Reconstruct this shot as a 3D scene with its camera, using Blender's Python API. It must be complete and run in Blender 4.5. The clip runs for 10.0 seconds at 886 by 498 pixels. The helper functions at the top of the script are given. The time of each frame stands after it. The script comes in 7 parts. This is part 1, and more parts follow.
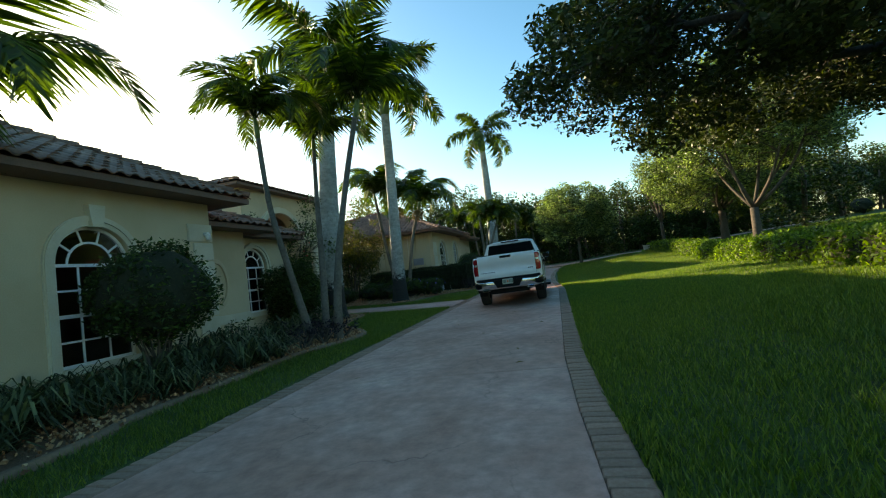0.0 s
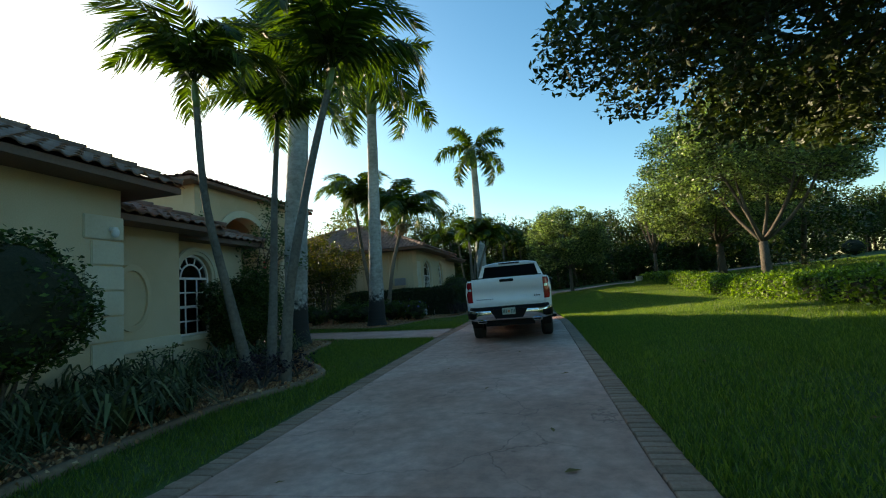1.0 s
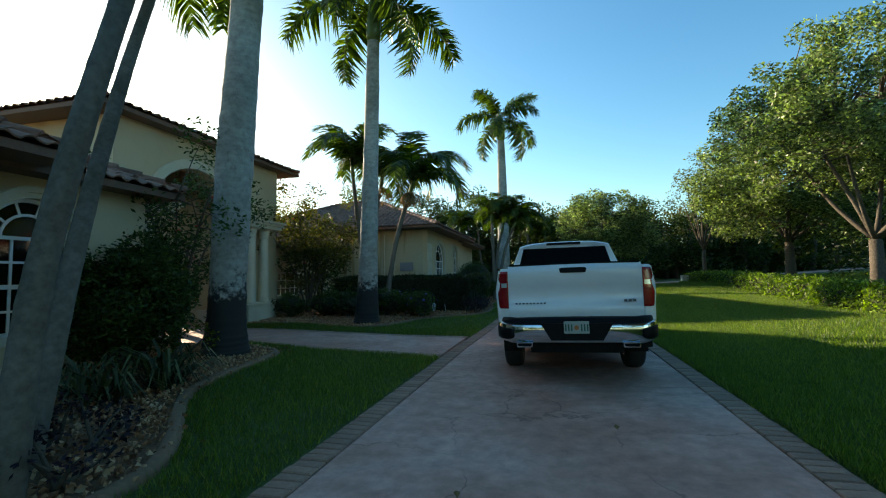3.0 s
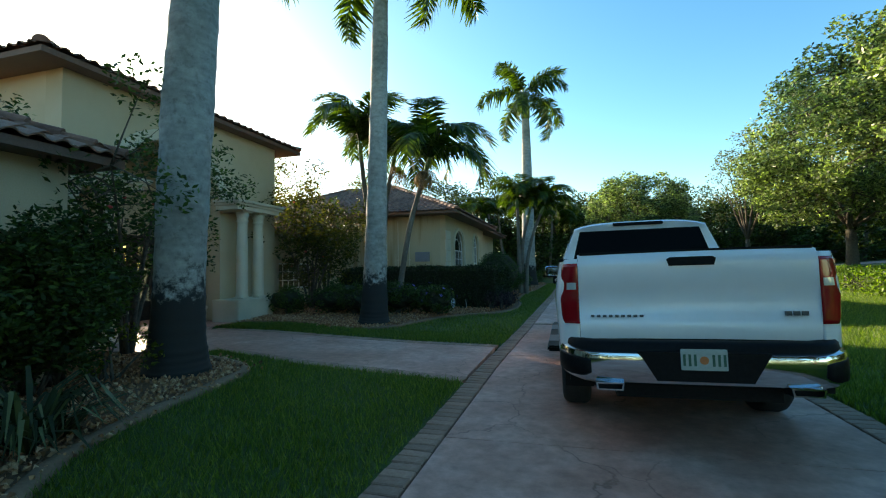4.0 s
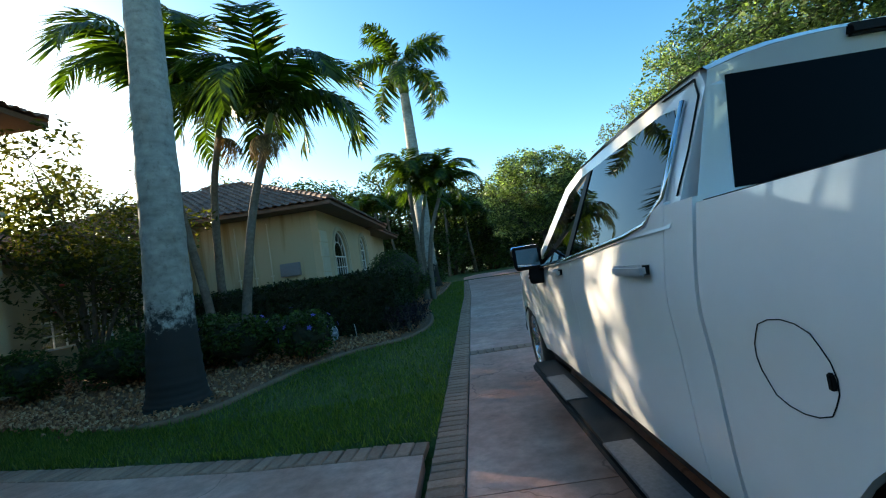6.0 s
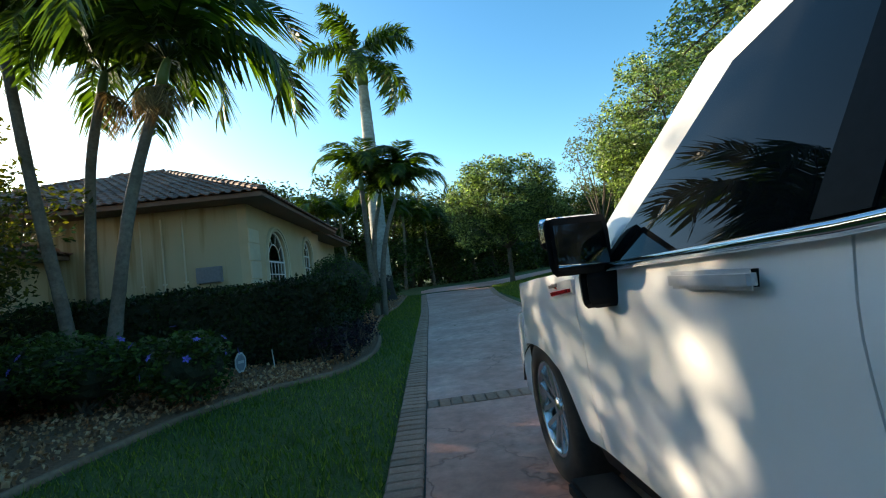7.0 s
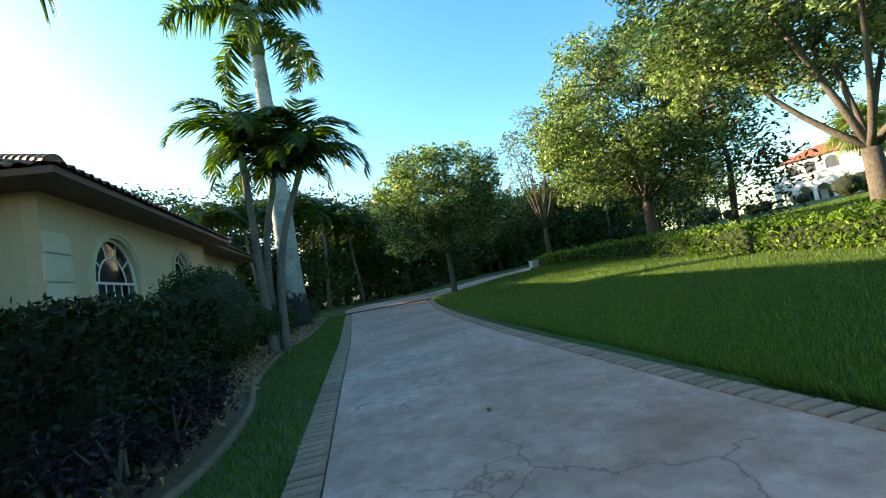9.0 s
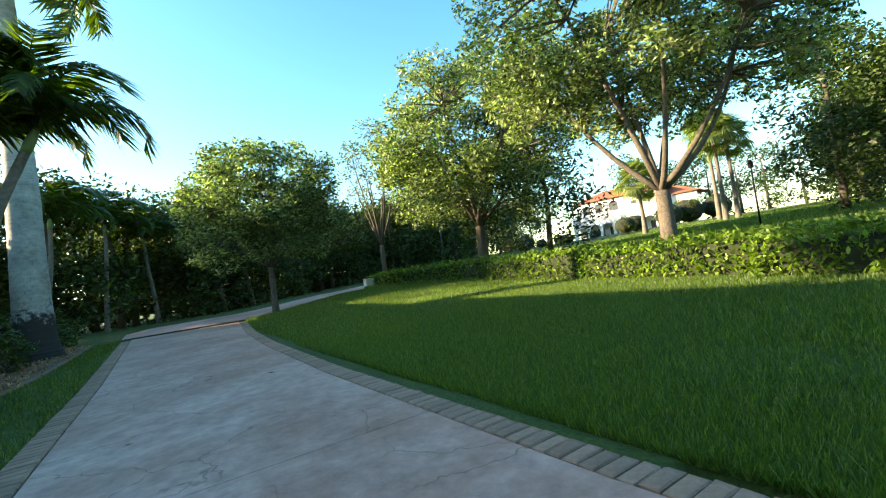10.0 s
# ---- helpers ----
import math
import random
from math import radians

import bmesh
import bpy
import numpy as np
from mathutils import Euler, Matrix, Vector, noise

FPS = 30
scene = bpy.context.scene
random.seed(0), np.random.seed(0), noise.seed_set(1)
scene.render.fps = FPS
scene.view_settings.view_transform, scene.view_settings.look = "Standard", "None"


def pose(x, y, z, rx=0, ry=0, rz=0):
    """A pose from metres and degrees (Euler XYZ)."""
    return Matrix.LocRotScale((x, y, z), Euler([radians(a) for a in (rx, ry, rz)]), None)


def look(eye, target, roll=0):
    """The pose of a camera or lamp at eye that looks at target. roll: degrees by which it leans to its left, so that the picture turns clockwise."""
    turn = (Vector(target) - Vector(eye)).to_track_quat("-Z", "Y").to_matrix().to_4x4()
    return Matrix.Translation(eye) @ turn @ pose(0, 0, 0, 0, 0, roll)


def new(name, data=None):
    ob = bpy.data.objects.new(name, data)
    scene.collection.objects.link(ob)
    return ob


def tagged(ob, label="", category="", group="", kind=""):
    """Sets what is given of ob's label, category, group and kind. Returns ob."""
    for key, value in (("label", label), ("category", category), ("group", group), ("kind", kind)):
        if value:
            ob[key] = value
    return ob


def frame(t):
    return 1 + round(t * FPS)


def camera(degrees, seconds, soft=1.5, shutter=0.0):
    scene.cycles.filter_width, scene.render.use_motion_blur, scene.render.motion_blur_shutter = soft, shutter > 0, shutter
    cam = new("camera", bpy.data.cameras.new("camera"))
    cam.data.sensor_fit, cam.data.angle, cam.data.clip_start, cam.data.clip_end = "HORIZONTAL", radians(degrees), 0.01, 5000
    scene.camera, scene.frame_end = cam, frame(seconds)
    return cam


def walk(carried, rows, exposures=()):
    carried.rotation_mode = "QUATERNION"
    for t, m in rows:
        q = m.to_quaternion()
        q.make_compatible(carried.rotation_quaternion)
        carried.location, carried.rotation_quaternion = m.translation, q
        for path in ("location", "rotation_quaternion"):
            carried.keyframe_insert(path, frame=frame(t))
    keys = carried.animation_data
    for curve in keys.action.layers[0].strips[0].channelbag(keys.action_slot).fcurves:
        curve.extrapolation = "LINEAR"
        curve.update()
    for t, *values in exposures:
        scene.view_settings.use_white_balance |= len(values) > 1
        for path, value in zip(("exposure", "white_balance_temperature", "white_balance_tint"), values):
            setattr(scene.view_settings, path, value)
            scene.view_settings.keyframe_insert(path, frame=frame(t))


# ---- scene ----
cam = camera(90.0, 10.0, soft=1.12)
PATH = [
    (0, (3.526, -2.016, 1.269), (3.039, -0.079, 1.359), -6.8),
    (0.5, (3.113, -0.903, 1.292), (2.606, 1.026, 1.447), -4.3),
    (1, (2.83, 0.215, 1.315), (2.428, 2.166, 1.495), -4.0),
    (1.5, (2.518, 1.328, 1.319), (2.037, 3.261, 1.507), -3.1),
    (2, (2.363, 2.467, 1.287), (1.992, 4.423, 1.474), -4.6),
    (2.2, (2.286, 2.931, 1.286), (1.948, 4.894, 1.465), -4.4),
    (3.5, (1.633, 5.695, 1.383), (1.081, 7.615, 1.481), 0.6),
    (4, (1.306, 6.744, 1.388), (0.748, 8.663, 1.476), -0.8),
    (4.5, (0.961, 7.949, 1.372), (0.245, 9.815, 1.445), -0.5),
    (5, (0.761, 9.129, 1.353), (0.261, 11.065, 1.395), -8.0),
    (5.5, (0.644, 10.161, 1.359), (0.39, 12.144, 1.405), -10.6),
    (6, (0.453, 11.217, 1.339), (0.379, 13.215, 1.413), -8.3),
    (6.2, (0.444, 11.63, 1.34), (0.406, 13.628, 1.419), -8.2),
    (7.3, (0.44, 13.971, 1.19), (0.583, 15.962, 1.314), -6.1),
    (7.5, (0.489, 14.376, 1.154), (0.616, 16.367, 1.285), -5.8),
    (8, (0.518, 15.475, 1.156), (0.553, 17.469, 1.302), -3.7),
    (8.5, (0.644, 16.323, 1.162), (0.829, 18.309, 1.302), -8.0),
    (8.6, (0.665, 16.479, 1.164), (0.895, 18.461, 1.293), -7.2),
    (9, (0.768, 17.081, 1.166), (1.202, 19.029, 1.293), -9.8),
    (9.5, (1.089, 17.859, 1.15), (2.04, 19.617, 1.223), -11.2),
    (10, (1.369, 18.451, 1.177), (2.477, 20.113, 1.268), -8.0),
]
walk(cam, [(t, look(eye, target, roll)) for t, eye, target, roll in PATH],
     [(0, 1.27, 9700, 13), (1, 1.03, 9000, 13), (2, 0.95, 8500, 13), (3.5, 1.3, 8500, 13), (4.2, 1.58, 8400, 13), (5.3, 1.78, 8400, 13), (6, 1.5, 7800, 13), (7.5, 1.4, 8100, 13), (8.5, 1.6, 8200, 13), (9.5, 2.12, 9100, 13), (10, 2.2, 9300, 13)])

# ---- light ----
SUN_AZ, SUN_EL = 57.0, 15.4  # degrees to the left of +y, degrees above the horizon
sun_way = Vector((-math.sin(radians(SUN_AZ)) * math.cos(radians(SUN_EL)), math.cos(radians(SUN_AZ)) * math.cos(radians(SUN_EL)), math.sin(radians(SUN_EL))))
world = bpy.data.worlds.new("sky")
scene.world = world
world.use_nodes = True
wn = world.node_tree
sky = wn.nodes.new("ShaderNodeTexSky")
sky.sky_type = "NISHITA"
sky.sun_disc = False
sky.sun_elevation = radians(SUN_EL)
sky.sun_rotation = radians(-SUN_AZ)
sky.air_density, sky.dust_density, sky.ozone_density = 1.0, 0.7, 3.0
clear = wn.nodes.new("ShaderNodeMix")
clear.data_type, clear.blend_type = "RGBA", "MULTIPLY"
clear.inputs[0].default_value = 1.0
clear.inputs[7].default_value = (1.0, 1.12, 1.05, 1)
deep = wn.nodes.new("ShaderNodeHueSaturation")
deep.inputs["Saturation"].default_value = 1.28
wn.links.new(sky.outputs[0], deep.inputs["Color"])
wn.links.new(deep.outputs[0], clear.inputs[6])
wn.nodes["Background"].inputs[1].default_value = 0.15
wn.links.new(clear.outputs[2], wn.nodes["Background"].inputs[0])
sun = new("sun", bpy.data.lights.new("sun", "SUN"))
sun.data.energy, sun.data.angle, sun.data.color = 5.0, radians(0.6), (1.0, 0.93, 0.78)
sun.matrix_world = look(sun_way * 60, (0, 0, 0))

# ---- tools ----
def mesh_of(name, verts, faces, mats=(), smooth=False, mat_index=None):
    me = bpy.data.meshes.new(name)
    me.from_pydata([tuple(v) for v in verts], [], [tuple(f) for f in faces])
    for m in mats:
        me.materials.append(m)
    if smooth:
        me.polygons.foreach_set("use_smooth", [True] * len(me.polygons))
    if mat_index is not None:
        me.polygons.foreach_set("material_index", mat_index)
    me.update()
    return me


def quads_mesh(name, v, mat, corners=4):
    """A mesh of separate polygons out of an array (n, corners, 3)."""
    n = len(v)
    me = bpy.data.meshes.new(name)
    me.vertices.add(n * corners)
    me.vertices.foreach_set("co", np.asarray(v, dtype=np.float32).ravel())
    me.loops.add(n * corners)
    me.loops.foreach_set("vertex_index", np.arange(n * corners, dtype=np.int32))
    me.polygons.add(n)
    me.polygons.foreach_set("loop_start", np.arange(0, n * corners, corners, dtype=np.int32))
    me.materials.append(mat)
    me.update(calc_edges=True)
    return me


def part(name, bm, material, parent, label="", smooth=False, m=None):
    """Links a bmesh or mesh as one mesh object under parent."""
    if isinstance(bm, bmesh.types.BMesh):
        me = bpy.data.meshes.new(name)
        bm.to_mesh(me)
        bm.free()
    else:
        me = bm
    if material is not None and not me.materials:
        me.materials.append(material)
    if smooth:
        me.polygons.foreach_set("use_smooth", [True] * len(me.polygons))
    ob = new(name, me)
    if parent is not None:
        ob.parent = parent
    if m is not None:
        ob.matrix_basis = m
    if label:
        ob["label"] = label
    return ob


def thing(name, label, category, m=None, group="", kind=""):
    ob = new(name)
    if m is not None:
        ob.matrix_basis = m
    return tagged(ob, label, category, group, kind)


def box_bm(x0, x1, y0, y1, z0, z1, bevel=0.0, bm=None):
    bm = bm or bmesh.new()
    made = bmesh.ops.create_cube(bm, size=1.0, matrix=Matrix.LocRotScale(((x0 + x1) / 2, (y0 + y1) / 2, (z0 + z1) / 2), None, (x1 - x0, y1 - y0, z1 - z0)))
    if bevel:
        edges = list({e for v in made["verts"] for e in v.link_edges})
        bmesh.ops.bevel(bm, geom=edges, offset=bevel, segments=2, affect="EDGES")
    return bm


def tube(points, radii, sides=10, cap=True):
    """Vertices and faces of a tube along points."""
    pts = [Vector(p) for p in points]
    verts, faces = [], []
    up = Vector((0.31, 0.17, 1)).normalized()
    last = None
    for i, p in enumerate(pts):
        d = (pts[min(i + 1, len(pts) - 1)] - pts[max(i - 1, 0)]).normalized()
        side = (last if last is not None else d.orthogonal())
        side = (side - d * side.dot(d)).normalized()
        last = side
        other = d.cross(side)
        for k in range(sides):
            a = 2 * math.pi * k / sides
            verts.append(p + (side * math.cos(a) + other * math.sin(a)) * radii[i])
    for i in range(len(pts) - 1):
        for k in range(sides):
            a, b = i * sides + k, i * sides + (k + 1) % sides
            faces.append((a, b, b + sides, a + sides))
    if cap:
        faces.append(tuple(range(sides - 1, -1, -1)))
        faces.append(tuple((len(pts) - 1) * sides + k for k in range(sides)))
    return verts, faces


def tubes_mesh(name, list_of, mat, sides=8, smooth=True):
    verts, faces = [], []
    for points, radii in list_of:
        v, f = tube(points, radii, sides)
        o = len(verts)
        verts += v
        faces += [tuple(i + o for i in g) for g in f]
    return mesh_of(name, verts, faces, [mat], smooth)


def bez(a, b, c, n):
    a, b, c = Vector(a), Vector(b), Vector(c)
    return [a * (1 - t) ** 2 + b * 2 * t * (1 - t) + c * t * t for t in (i / (n - 1) for i in range(n))]


def lathe(profile, sides=24, ring=False):
    """A turned bmesh from (radius, z) rows; ring: a closed band with an open middle."""
    bm = bmesh.new()
    rings = [[bm.verts.new((r * math.cos(2 * math.pi * k / sides), r * math.sin(2 * math.pi * k / sides), z)) for k in range(sides)] for r, z in profile]
    for a, b in zip(rings, rings[1:] + (rings[:1] if ring else [])):
        for k in range(sides):
            bm.faces.new((a[k], a[(k + 1) % sides], b[(k + 1) % sides], b[k]))
    if not ring:
        bm.faces.new(rings[0][::-1])
        bm.faces.new(rings[-1])
    bmesh.ops.recalc_face_normals(bm, faces=bm.faces)
    return bm


def prism(outline, depth, axis="x"):
    """A bmesh: a closed outline of (u, v) pushed along an axis by (from, to)."""
    bm = bmesh.new()
    put = {"x": lambda u, v, d: (d, u, v), "y": lambda u, v, d: (u, d, v), "z": lambda u, v, d: (u, v, d)}[axis]
    a = [bm.verts.new(put(u, v, depth[0])) for u, v in outline]
    b = [bm.verts.new(put(u, v, depth[1])) for u, v in outline]
    bm.faces.new(a)
    bm.faces.new(b[::-1])
    for i in range(len(a)):
        j = (i + 1) % len(a)
        bm.faces.new((a[j], a[i], b[i], b[j]))
    bmesh.ops.recalc_face_normals(bm, faces=bm.faces)
    return bm


def ring_prism(inner, outer, depth, axis="x", closed=True):
    """A band between two outlines of the same count, pushed along an axis."""
    bm = bmesh.new()
    put = {"x": lambda u, v, d: (d, u, v), "y": lambda u, v, d: (u, d, v), "z": lambda u, v, d: (u, v, d)}[axis]
    rows = [[bm.verts.new(put(u, v, d)) for u, v in line] for line, d in ((inner, depth[0]), (outer, depth[0]), (outer, depth[1]), (inner, depth[1]))]
    n = len(inner)
    for i in range(n if closed else n - 1):
        j = (i + 1) % n
        for a, b in ((0, 1), (1, 2), (2, 3), (3, 0)):
            bm.faces.new((rows[a][i], rows[a][j], rows[b][j], rows[b][i]))
    if not closed:
        for k in (0, n - 1):
            bm.faces.new([rows[r][k] for r in range(4)])
    bmesh.ops.recalc_face_normals(bm, faces=bm.faces)
    return bm


def arch(y0, y1, z0, spring, n=14, inset=0.0, rise=1.0):
    """Outline (y, z) of an arched opening, from the lower left round to the lower right."""
    y0, y1, z0 = y0 + inset, y1 - inset, z0 + inset
    c, r = (y0 + y1) / 2, (y1 - y0) / 2
    return [(y0, z0)] + [(c - r * math.cos(math.pi * i / n), spring + rise * r * math.sin(math.pi * i / n)) for i in range(n + 1)] + [(y1, z0)]


# ---- materials ----
def material(name, rough=0.8, metal=0.0, coat=0.0):
    m = bpy.data.materials.new(name)
    m.use_nodes = True
    t = m.node_tree
    b = t.nodes["Principled BSDF"]
    b.inputs["Roughness"].default_value = rough
    b.inputs["Metallic"].default_value = metal
    b.inputs["Coat Weight"].default_value = coat
    return m, t, b


def noise_node(t, scale, detail=4, rough=0.6, where="Object"):
    c = t.nodes.new("ShaderNodeTexCoord")
    n = t.nodes.new("ShaderNodeTexNoise")
    n.inputs["Scale"].default_value, n.inputs["Detail"].default_value, n.inputs["Roughness"].default_value = scale, detail, rough
    t.links.new(c.outputs[where], n.inputs["Vector"])
    return n


def ramp(t, source, stops):
    r = t.nodes.new("ShaderNodeValToRGB")
    r.color_ramp.elements[0].position, r.color_ramp.elements[0].color = stops[0][0], (*stops[0][1], 1)
    r.color_ramp.elements[1].position, r.color_ramp.elements[1].color = stops[-1][0], (*stops[-1][1], 1)
    for p, c in stops[1:-1]:
        e = r.color_ramp.elements.new(p)
        e.color = (*c, 1)
    t.links.new(source, r.inputs[0])
    return r.outputs[0]


def mix(t, how, a, b, f):
    n = t.nodes.new("ShaderNodeMix")
    n.data_type, n.blend_type = "RGBA", how
    for s, v in ((n.inputs[0], f), (n.inputs[6], a), (n.inputs[7], b)):
        if isinstance(v, bpy.types.NodeSocket):
            t.links.new(v, s)
        else:
            s.default_value = v if isinstance(v, (int, float)) else (*v, 1)
    return n.outputs[2]


def bump(t, b, height, strength, distance):
    n = t.nodes.new("ShaderNodeBump")
    n.inputs["Strength"].default_value, n.inputs["Distance"].default_value = strength, distance
    t.links.new(height, n.inputs["Height"])
    t.links.new(n.outputs[0], b.inputs["Normal"])
    return n


def rough_mat(name, dark, light, scale, rough=0.85, big=0.6, stain=(0.7, 0.7, 0.7), amount=0.35, bumps=0.3, dist=0.01, metal=0.0, random_amount=0.0, where="Object"):
    """Two-scale surface: grain between dark and light, larger stains, bump."""
    m, t, b = material(name, rough, metal)
    fine = noise_node(t, scale, 6, 0.65, where)
    col = ramp(t, fine.outputs[0], [(0.3, dark), (0.7, light)])
    wide = noise_node(t, big, 4, 0.6, where)
    mask = ramp(t, wide.outputs[0], [(0.42, (0, 0, 0)), (0.66, (1, 1, 1))])
    shade = mix(t, "MULTIPLY", col, stain, 1.0)
    amount_node = t.nodes.new("ShaderNodeMath")
    amount_node.operation = "MULTIPLY"
    t.links.new(mask, amount_node.inputs[0])
    amount_node.inputs[1].default_value = amount
    col = mix(t, "MIX", col, shade, amount_node.outputs[0])
    if random_amount:
        info = t.nodes.new("ShaderNodeObjectInfo")
        tint = ramp(t, info.outputs["Random"], [(0.0, (1 - random_amount,) * 3), (1.0, (1 + random_amount * 0.4,) * 3)])
        col = mix(t, "MULTIPLY", col, tint, 1.0)
    t.links.new(col, b.inputs["Base Color"])
    if bumps:
        bump(t, b, fine.outputs[0], bumps, dist)
    return m


def leaf_mat(name, dark, light, trans=0.35, rough=0.45, back=None):
    """Leaves: colour varies leaf by leaf; some light passes through."""
    m, t, b = material(name, rough)
    b.inputs["Specular IOR Level"].default_value = 0.25
    g = t.nodes.new("ShaderNodeNewGeometry")
    col = ramp(t, g.outputs["Random Per Island"], [(0.0, dark), (0.42, tuple(a * 0.65 + c * 0.35 for a, c in zip(dark, light))), (0.78, light), (1.0, tuple(min(1, c * 1.75) for c in light))])
    wide = noise_node(t, 0.8, 2, 0.5)
    col = mix(t, "MULTIPLY", col, ramp(t, wide.outputs[0], [(0.3, (0.65, 0.7, 0.6)), (0.7, (1.15, 1.1, 1.0))]), 1.0)
    t.links.new(col, b.inputs["Base Color"])
    tr = t.nodes.new("ShaderNodeBsdfTranslucent")
    t.links.new(mix(t, "MULTIPLY", col, back or (1.5, 1.7, 0.5), 1.0), tr.inputs[0])
    mx = t.nodes.new("ShaderNodeMixShader")
    mx.inputs[0].default_value = trans
    t.links.new(b.outputs[0], mx.inputs[1])
    t.links.new(tr.outputs[0], mx.inputs[2])
    t.links.new(mx.outputs[0], t.nodes["Material Output"].inputs[0])
    return m


STUCCO = rough_mat("stucco", (0.58, 0.45, 0.285), (0.66, 0.52, 0.35), 60, 0.9, 0.5, (0.75, 0.7, 0.62), 0.5, 0.35, 0.004)
TRIM = rough_mat("pale_stucco_trim", (0.62, 0.54, 0.40), (0.70, 0.63, 0.48), 40, 0.9, 0.8, (0.7, 0.66, 0.6), 0.5, 0.3, 0.004)
TILE = rough_mat("clay_tile", (0.24, 0.11, 0.075), (0.40, 0.215, 0.15), 9, 0.8, 1.1, (0.5, 0.46, 0.45), 0.7, 0.3, 0.004, random_amount=0.35)
FASCIA = rough_mat("brown_fascia", (0.17, 0.088, 0.062), (0.23, 0.125, 0.09), 30, 0.7, 1.0, (0.7, 0.7, 0.7), 0.4, 0.15, 0.002)
WHITE = rough_mat("white_frame", (0.72, 0.72, 0.70), (0.80, 0.80, 0.78), 25, 0.5, 1.5, (0.8, 0.78, 0.74), 0.4, 0.05, 0.001)
BARK = rough_mat("oak_bark", (0.060, 0.047, 0.035), (0.150, 0.120, 0.090), 14, 0.95, 1.2, (0.6, 0.6, 0.58), 0.6, 0.8, 0.03)
PALE_BARK = rough_mat("palm_bark", (0.105, 0.088, 0.068), (0.20, 0.175, 0.145), 18, 0.9, 1.6, (0.55, 0.52, 0.47), 0.75, 0.4, 0.01)
ROYAL_BARK = rough_mat("royal_palm_bark", (0.29, 0.285, 0.265), (0.42, 0.415, 0.385), 10, 0.85, 1.3, (0.55, 0.55, 0.52), 0.8, 0.4, 0.01)
GRASS = rough_mat("lawn_soil_and_grass", (0.022, 0.050, 0.007), (0.054, 0.112, 0.014), 26, 0.9, 0.35, (0.75, 0.8, 0.6), 0.6, 0.8, 0.03)
# dark algae stain round the foot of the trunk, and pale lichen blots above it
rbt = ROYAL_BARK.node_tree
rbb = next(n for n in rbt.nodes if n.type == "BSDF_PRINCIPLED")
rb_from = rbb.inputs["Base Color"].links[0].from_socket
rb_pos = rbt.nodes.new("ShaderNodeTexCoord")
rb_sep = rbt.nodes.new("ShaderNodeSeparateXYZ")
rbt.links.new(rb_pos.outputs["Object"], rb_sep.inputs[0])
rb_noise = noise_node(rbt, 5.0, 8, 0.75)
rb_add = rbt.nodes.new("ShaderNodeMath")
rb_add.operation = "MULTIPLY_ADD"
rbt.links.new(rb_noise.outputs[0], rb_add.inputs[0])
rb_add.inputs[1].default_value = 2.2
rbt.links.new(rb_sep.outputs[2], rb_add.inputs[2])
rb_scale = rbt.nodes.new("ShaderNodeMapRange")
rb_scale.inputs[1].default_value, rb_scale.inputs[2].default_value = 2.2, 2.5
rbt.links.new(rb_add.outputs[0], rb_scale.inputs[0])
rb_map = rbt.nodes.new("ShaderNodeMapping")
rb_map.inputs["Scale"].default_value = (2.2, 2.2, 9.0)
rbt.links.new(rb_pos.outputs["Object"], rb_map.inputs[0])
rb_ring = rbt.nodes.new("ShaderNodeTexNoise")
rb_ring.inputs["Scale"].default_value, rb_ring.inputs["Detail"].default_value = 1.5, 5
rbt.links.new(rb_map.outputs[0], rb_ring.inputs["Vector"])
rb_spot = noise_node(rbt, 11.0, 6, 0.7)
rb_from = mix(rbt, "MULTIPLY", rb_from, ramp(rbt, rb_ring.outputs[0], [(0.32, (0.84, 0.83, 0.80)), (0.60, (1.05, 1.04, 1.02))]), 1.0)
rb_from = mix(rbt, "MULTIPLY", rb_from, ramp(rbt, rb_spot.outputs[0], [(0.34, (0.74, 0.72, 0.68)), (0.46, (1, 1, 1)), (0.66, (1.12, 1.13, 1.08))]), 1.0)
bump(rbt, rbb, rb_ring.outputs[0], 0.3, 0.015)
rbt.links.new(mix(rbt, "MIX", (0.022, 0.020, 0.018), rb_from, rb_scale.outputs[0]), rbb.inputs["Base Color"])
OAK_LEAF = leaf_mat("oak_leaf", (0.030, 0.050, 0.025), (0.26, 0.33, 0.15), 0.40, 0.36, (1.08, 1.35, 0.55))
# Oak leaf for the overhanging boughs, with their backlit shade put into the colour.
SHADED_OAK_LEAF = leaf_mat("shaded_oak_leaf", (0.026, 0.042, 0.014), (0.070, 0.095, 0.030), 0.14)
# Hedge leaves twice: house shade put into the first colour, sunlight into the second.
SHADED_HEDGE_LEAF = leaf_mat("shaded_hedge_leaf", (0.006, 0.014, 0.004), (0.018, 0.037, 0.008), 0.25)
SUNLIT_HEDGE_LEAF = leaf_mat("sunlit_hedge_leaf", (0.045, 0.095, 0.014), (0.15, 0.235, 0.040), 0.4)
PALM_LEAF = leaf_mat("palm_leaf", (0.022, 0.048, 0.010), (0.066, 0.110, 0.020), 0.42, 0.35)


# ---- ground ----
def rise(y):
    return 0.016 * np.clip(np.asarray(y, float) - 17, 0, 24)


def fall(x, y):
    """Cross fall of the drive: its right edge lies a little higher by the villa."""
    return 0.017 * np.clip(np.asarray(x, float), 0, 4.0) * np.interp(y, [-40, 13, 20], [1.0, 1.0, 0.0])


